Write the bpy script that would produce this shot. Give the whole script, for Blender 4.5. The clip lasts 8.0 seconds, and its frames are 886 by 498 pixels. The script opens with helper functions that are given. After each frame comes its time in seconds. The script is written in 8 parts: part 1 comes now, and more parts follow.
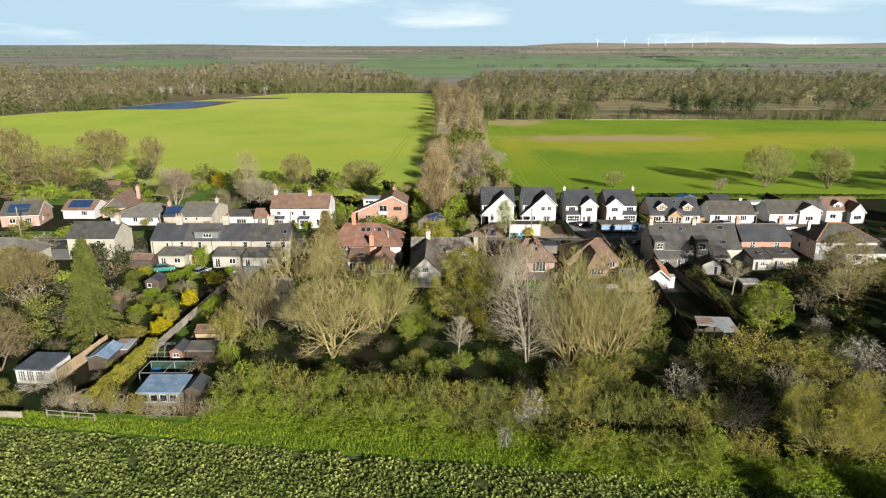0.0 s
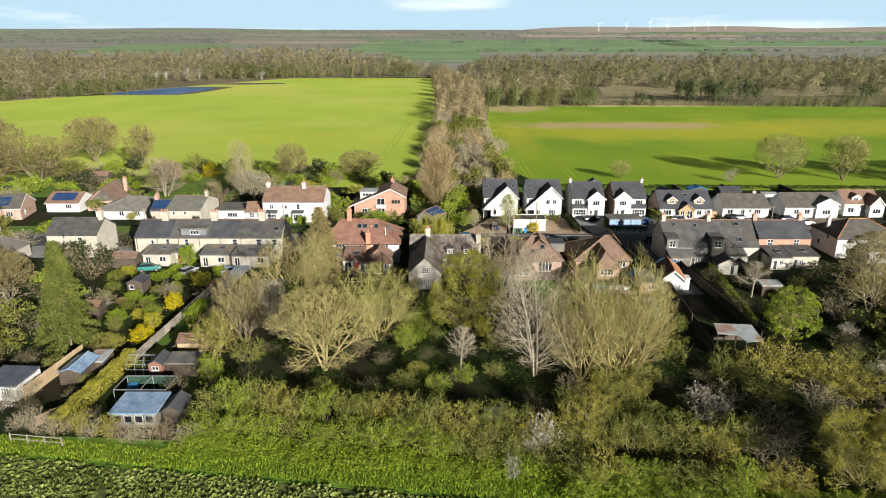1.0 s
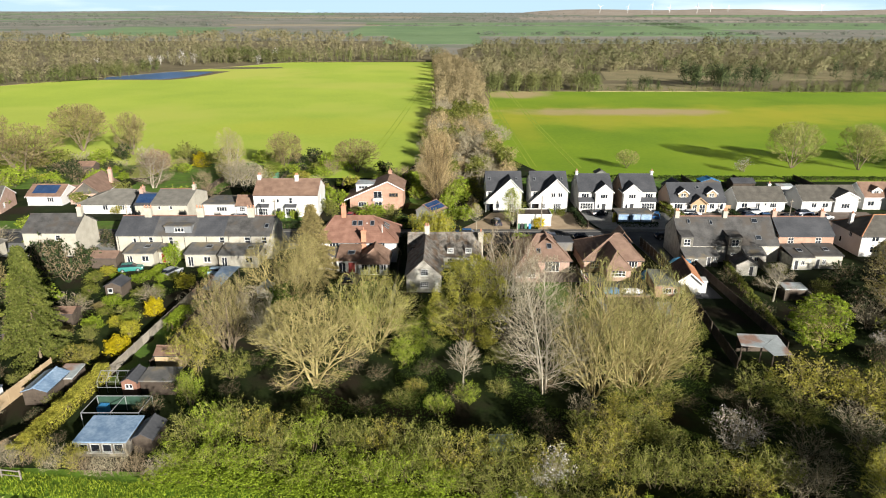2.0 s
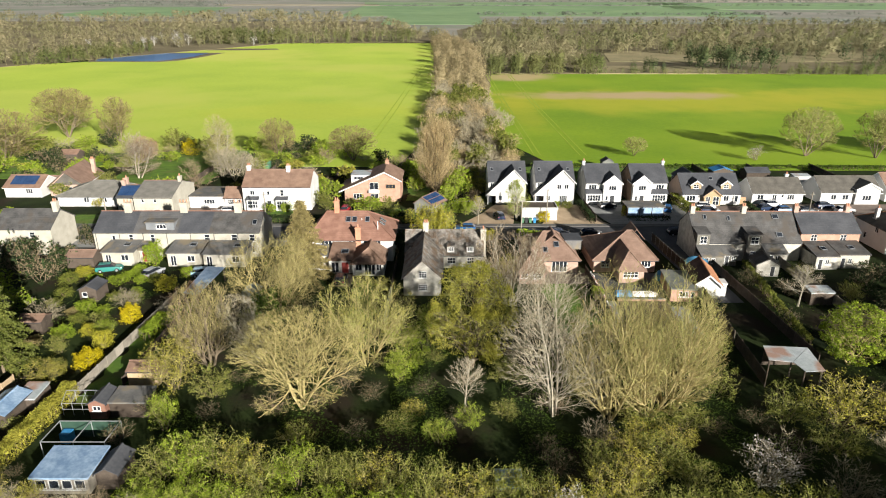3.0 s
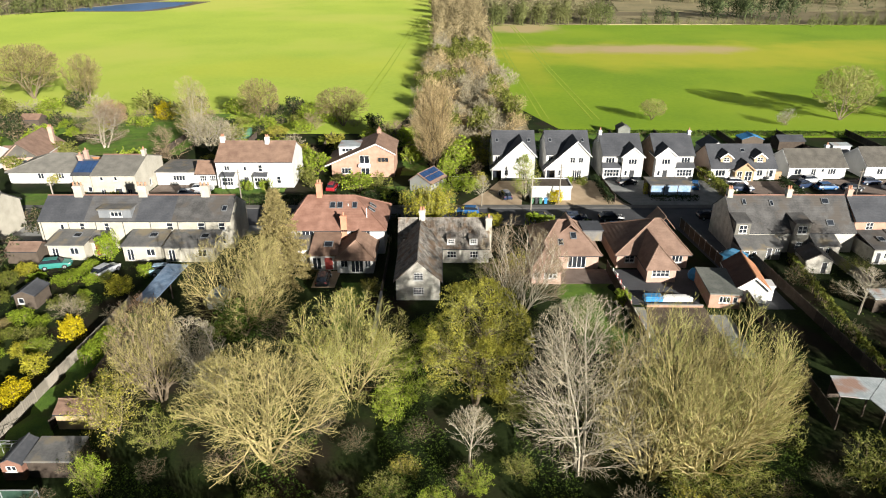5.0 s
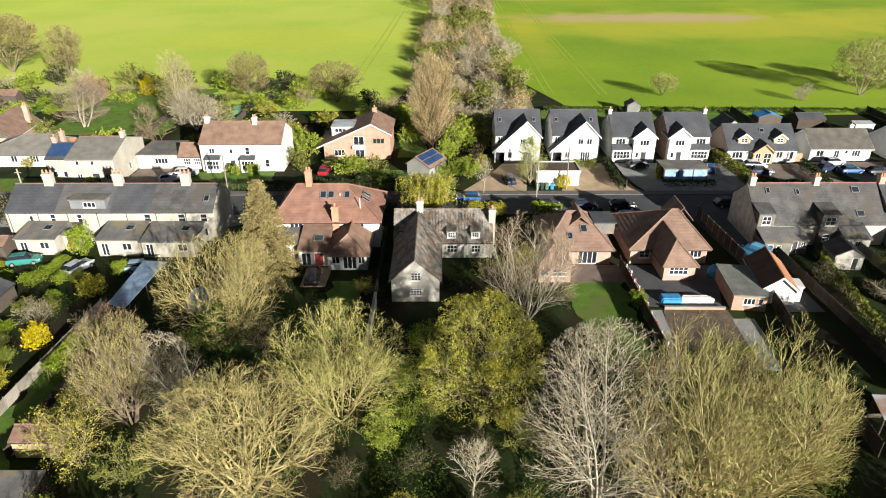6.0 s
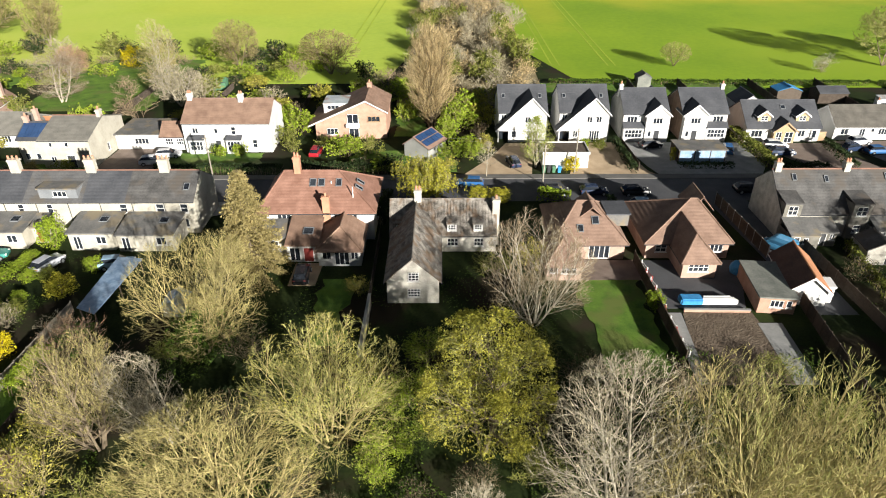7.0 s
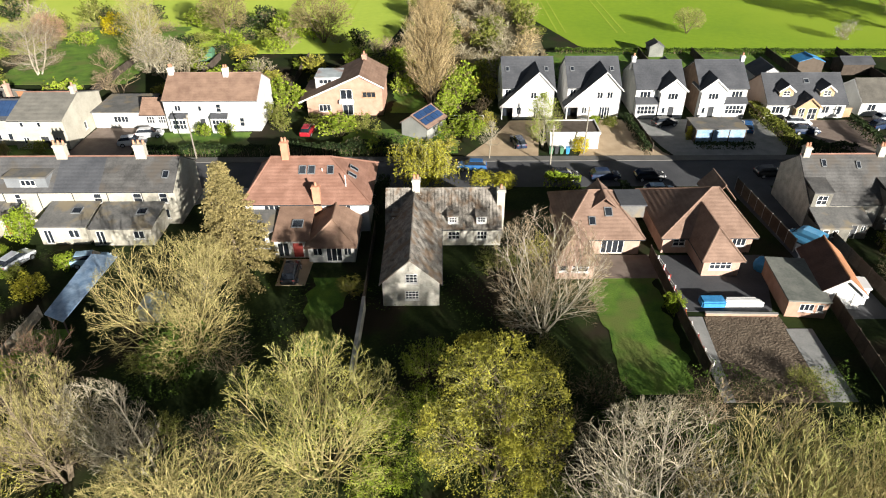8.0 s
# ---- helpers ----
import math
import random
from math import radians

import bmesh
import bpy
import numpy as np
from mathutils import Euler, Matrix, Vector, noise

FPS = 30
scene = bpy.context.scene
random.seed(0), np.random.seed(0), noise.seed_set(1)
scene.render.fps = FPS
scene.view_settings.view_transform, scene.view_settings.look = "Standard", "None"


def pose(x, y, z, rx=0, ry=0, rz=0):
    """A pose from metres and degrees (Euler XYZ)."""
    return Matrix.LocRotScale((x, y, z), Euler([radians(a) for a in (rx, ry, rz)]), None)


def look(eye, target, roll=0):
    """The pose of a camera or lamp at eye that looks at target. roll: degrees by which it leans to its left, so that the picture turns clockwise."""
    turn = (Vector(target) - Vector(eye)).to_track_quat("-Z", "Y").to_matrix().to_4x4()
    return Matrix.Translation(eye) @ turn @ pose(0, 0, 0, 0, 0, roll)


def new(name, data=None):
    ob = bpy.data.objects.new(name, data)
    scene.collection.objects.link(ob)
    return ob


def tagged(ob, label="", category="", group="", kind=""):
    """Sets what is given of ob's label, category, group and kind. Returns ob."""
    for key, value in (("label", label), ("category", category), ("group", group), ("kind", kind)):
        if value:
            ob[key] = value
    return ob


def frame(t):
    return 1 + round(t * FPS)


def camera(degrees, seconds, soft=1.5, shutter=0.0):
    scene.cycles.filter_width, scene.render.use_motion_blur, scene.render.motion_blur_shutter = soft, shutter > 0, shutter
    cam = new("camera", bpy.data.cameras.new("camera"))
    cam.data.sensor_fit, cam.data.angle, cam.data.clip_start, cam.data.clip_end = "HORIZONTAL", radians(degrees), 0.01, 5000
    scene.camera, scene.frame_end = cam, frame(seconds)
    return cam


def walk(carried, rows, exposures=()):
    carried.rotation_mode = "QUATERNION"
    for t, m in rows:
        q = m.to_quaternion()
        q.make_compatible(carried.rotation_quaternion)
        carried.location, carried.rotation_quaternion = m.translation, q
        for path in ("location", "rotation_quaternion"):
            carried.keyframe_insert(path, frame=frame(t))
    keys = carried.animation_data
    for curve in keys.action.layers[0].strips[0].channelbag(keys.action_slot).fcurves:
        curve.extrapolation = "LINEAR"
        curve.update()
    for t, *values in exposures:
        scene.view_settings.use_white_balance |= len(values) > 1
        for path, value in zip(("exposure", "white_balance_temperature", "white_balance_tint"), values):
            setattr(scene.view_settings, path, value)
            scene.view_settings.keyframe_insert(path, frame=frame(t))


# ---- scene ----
cam = camera(69.7, 8.0, soft=1.1)
# seconds, eye, pitch, roll, yaw
ROWS = [
    (0.0, 0.000, 0.000, 40.841, -16.324, 0.004, 0.181),
    (0.5, -0.114, 3.741, 41.039, -16.989, -0.004, 0.170),
    (1.0, -0.203, 7.571, 41.208, -17.644, -0.009, 0.157),
    (1.5, -0.272, 11.476, 41.348, -18.315, -0.012, 0.143),
    (3.0, -0.382, 23.479, 41.628, -20.625, -0.007, 0.085),
    (3.5, -0.395, 27.526, 41.683, -21.545, -0.001, 0.061),
    (4.0, -0.401, 31.569, 41.724, -22.556, 0.008, 0.035),
    (4.5, -0.403, 35.594, 41.751, -23.666, 0.019, 0.007),
    (6.0, -0.412, 47.404, 41.785, -27.590, 0.068, -0.090),
    (6.5, -0.426, 51.201, 41.789, -29.083, 0.089, -0.127),
    (7.0, -0.449, 54.902, 41.793, -30.655, 0.112, -0.166),
    (7.5, -0.484, 58.492, 41.800, -32.291, 0.138, -0.207),
    (8.0, -0.535, 61.956, 41.812, -33.975, 0.166, -0.250),
]
walk(cam, [(t, pose(x, y, z, 90 + pitch, roll, yaw)) for t, x, y, z, pitch, roll, yaw in ROWS],
     exposures=[(0.0, 0.78), (1.5, 0.96), (3.0, 1.12), (4.5, 1.22), (6.0, 1.22), (8.0, 1.38)])

# ---- world, sun, exposure ----
SUN_AZ, SUN_EL = 122.0, 16.0          # direction in which shadows fall (from +x), height of the sun
world = bpy.data.worlds.new("sky")
scene.world = world
world.use_nodes = True
wt = world.node_tree
wbg = wt.nodes["Background"]
sky = wt.nodes.new("ShaderNodeTexSky")
sky.sky_type = 'NISHITA'
sky.sun_disc = False
sky.sun_elevation = radians(SUN_EL)
sky.sun_rotation = radians(147)
sky.altitude = 60
sky.air_density, sky.dust_density, sky.ozone_density = 1.0, 0.15, 3.0
wco = wt.nodes.new("ShaderNodeTexCoord")
wmap = wt.nodes.new("ShaderNodeMapping")
wmap.inputs["Scale"].default_value = (1.0, 1.0, 7.0)
wnoise = wt.nodes.new("ShaderNodeTexNoise")
wnoise.inputs["Scale"].default_value = 3.4
wnoise.inputs["Detail"].default_value = 6.0
wramp = wt.nodes.new("ShaderNodeValToRGB")
wramp.color_ramp.elements[0].position, wramp.color_ramp.elements[1].position = 0.55, 0.80
wmix = wt.nodes.new("ShaderNodeMixRGB")
wmix.inputs["Color2"].default_value = (24.0, 25.5, 26.0, 1)
wt.links.new(wco.outputs["Generated"], wmap.inputs["Vector"])
wt.links.new(wmap.outputs["Vector"], wnoise.inputs["Vector"])
wt.links.new(wnoise.outputs["Fac"], wramp.inputs["Fac"])
wt.links.new(wramp.outputs["Color"], wmix.inputs["Fac"])
wtint = wt.nodes.new("ShaderNodeMixRGB")
wtint.blend_type = 'MULTIPLY'
wtint.inputs["Fac"].default_value = 1.0
wtint.inputs["Color2"].default_value = (0.085, 0.125, 0.20, 1)
wt.links.new(sky.outputs["Color"], wtint.inputs["Color1"])
wsep = wt.nodes.new("ShaderNodeSeparateXYZ")
whaze = wt.nodes.new("ShaderNodeMapRange")
whaze.inputs["From Min"].default_value, whaze.inputs["From Max"].default_value = 0.09, 0.20
whaze.inputs["To Min"].default_value, whaze.inputs["To Max"].default_value = 0.92, 0.0
wpale = wt.nodes.new("ShaderNodeMixRGB")
wpale.inputs["Color2"].default_value = (12.3, 17.2, 20.6, 1)
wt.links.new(wco.outputs["Generated"], wsep.inputs["Vector"])
wt.links.new(wsep.outputs["Z"], whaze.inputs["Value"])
wt.links.new(whaze.outputs["Result"], wpale.inputs["Fac"])
wt.links.new(wtint.outputs["Color"], wpale.inputs["Color1"])
wt.links.new(wpale.outputs["Color"], wmix.inputs["Color1"])
wt.links.new(wmix.outputs["Color"], wbg.inputs["Color"])
wbg.inputs["Strength"].default_value = 0.027

sun_data = bpy.data.lights.new("sun", 'SUN')
sun_data.energy, sun_data.angle, sun_data.color = 5.0, radians(0.55), (1.0, 0.95, 0.87)
sun = new("sun", sun_data)
sun.matrix_world = look((-math.cos(radians(SUN_AZ)) * 100, -math.sin(radians(SUN_AZ)) * 100, 100 * math.tan(radians(SUN_EL))), (0, 0, 0))


# ---- materials ----
def surface(name, dark, light, size=1.0, rough=0.85, bump=0.3, metal=0.0, fine=12.0, random_mix=0.0, third=None, third_size=0.1,
            courses=0.0, ribs=0.0, spec=0.3, sheen=0.0, bump_distance=0.03):
    """A procedural surface: two colours mixed by coarse and fine noise, an optional third in large patches, courses by height, ribs by x."""
    m = bpy.data.materials.new(name)
    m.use_nodes = True
    t = m.node_tree
    n, l = t.nodes, t.links
    b = n["Principled BSDF"]
    b.inputs["Roughness"].default_value = rough
    b.inputs["Metallic"].default_value = metal
    b.inputs["Specular IOR Level"].default_value = spec
    if sheen:
        b.inputs["Sheen Weight"].default_value = sheen
        b.inputs["Sheen Roughness"].default_value = 0.6
        b.inputs["Sheen Tint"].default_value = (*(min(1.0, 1.8 * v) for v in light), 1)
    co = n.new("ShaderNodeTexCoord")

    def noise_at(scale, detail=4.0):
        x = n.new("ShaderNodeTexNoise")
        x.inputs["Scale"].default_value = scale
        x.inputs["Detail"].default_value = detail
        l.new(co.outputs["Object"], x.inputs["Vector"])
        return x.outputs["Fac"]

    def math_node(op, a, c):
        x = n.new("ShaderNodeMath")
        x.operation = op
        for i, v in enumerate((a, c)):
            if isinstance(v, (int, float)):
                x.inputs[i].default_value = v
            else:
                l.new(v, x.inputs[i])
        return x.outputs[0]

    coarse, small = noise_at(1.0 / size), noise_at(fine / size, 3.0)
    f = math_node('ADD', math_node('MULTIPLY', coarse, 0.65), math_node('MULTIPLY', small, 0.35))
    if random_mix:
        info = n.new("ShaderNodeObjectInfo")
        f = math_node('ADD', math_node('MULTIPLY', info.outputs["Random"], random_mix), math_node('ADD', f, -0.5 * random_mix))
    ramp = n.new("ShaderNodeValToRGB")
    ramp.color_ramp.elements[0].position, ramp.color_ramp.elements[1].position = 0.36, 0.64
    ramp.color_ramp.elements[0].color, ramp.color_ramp.elements[1].color = (*dark, 1), (*light, 1)
    l.new(f, ramp.inputs["Fac"])
    col = ramp.outputs["Color"]
    height = small
    if third:
        patch = n.new("ShaderNodeValToRGB")
        patch.color_ramp.elements[0].position, patch.color_ramp.elements[1].position = 0.5, 0.62
        l.new(noise_at(third_size, 5.0), patch.inputs["Fac"])
        mix = n.new("ShaderNodeMixRGB")
        mix.inputs["Color2"].default_value = (*third, 1)
        l.new(patch.outputs["Color"], mix.inputs["Fac"])
        l.new(col, mix.inputs["Color1"])
        col = mix.outputs["Color"]
    for per, direction in ((courses, 'Z'), (ribs, 'X')):
        if per:
            w = n.new("ShaderNodeTexWave")
            w.bands_direction = direction
            w.inputs["Scale"].default_value = 0.314 / per
            w.inputs["Distortion"].default_value = 0.6
            w.inputs["Detail Scale"].default_value = 2.0
            l.new(co.outputs["Object"], w.inputs["Vector"])
            height = math_node('ADD', math_node('MULTIPLY', height, 0.5), math_node('MULTIPLY', w.outputs["Fac"], 0.8))
    l.new(col, b.inputs["Base Color"])
    if bump:
        bn = n.new("ShaderNodeBump")
        bn.inputs["Strength"].default_value = bump
        bn.inputs["Distance"].default_value = bump_distance
        l.new(height, bn.inputs["Height"])
        l.new(bn.outputs["Normal"], b.inputs["Normal"])
    return m


def leaf(name, dark, light, size=1.5, through_light=0.35, vary=(0.42, 1.4)):
    """Leaves and twigs: colour by place and by island, some light let through."""
    m = surface(name, dark, light, size, 0.7, 0.0, fine=5.0, spec=0.2)
    t = m.node_tree
    n, l = t.nodes, t.links
    b = n["Principled BSDF"]
    src = b.inputs["Base Color"].links[0].from_socket
    geo = n.new("ShaderNodeNewGeometry")
    hsv = n.new("ShaderNodeHueSaturation")
    mr = n.new("ShaderNodeMapRange")
    mr.inputs["To Min"].default_value, mr.inputs["To Max"].default_value = vary
    l.new(geo.outputs["Random Per Island"], mr.inputs["Value"])
    l.new(mr.outputs["Result"], hsv.inputs["Value"])
    l.new(src, hsv.inputs["Color"])
    l.new(hsv.outputs["Color"], b.inputs["Base Color"])
    if through_light:
        tr = n.new("ShaderNodeBsdfTranslucent")
        l.new(hsv.outputs["Color"], tr.inputs["Color"])
        mx = n.new("ShaderNodeMixShader")
        mx.inputs["Fac"].default_value = through_light
        l.new(b.outputs["BSDF"], mx.inputs[1])
        l.new(tr.outputs["BSDF"], mx.inputs[2])
        l.new(mx.outputs["Shader"], n["Material Output"].inputs["Surface"])
    return m


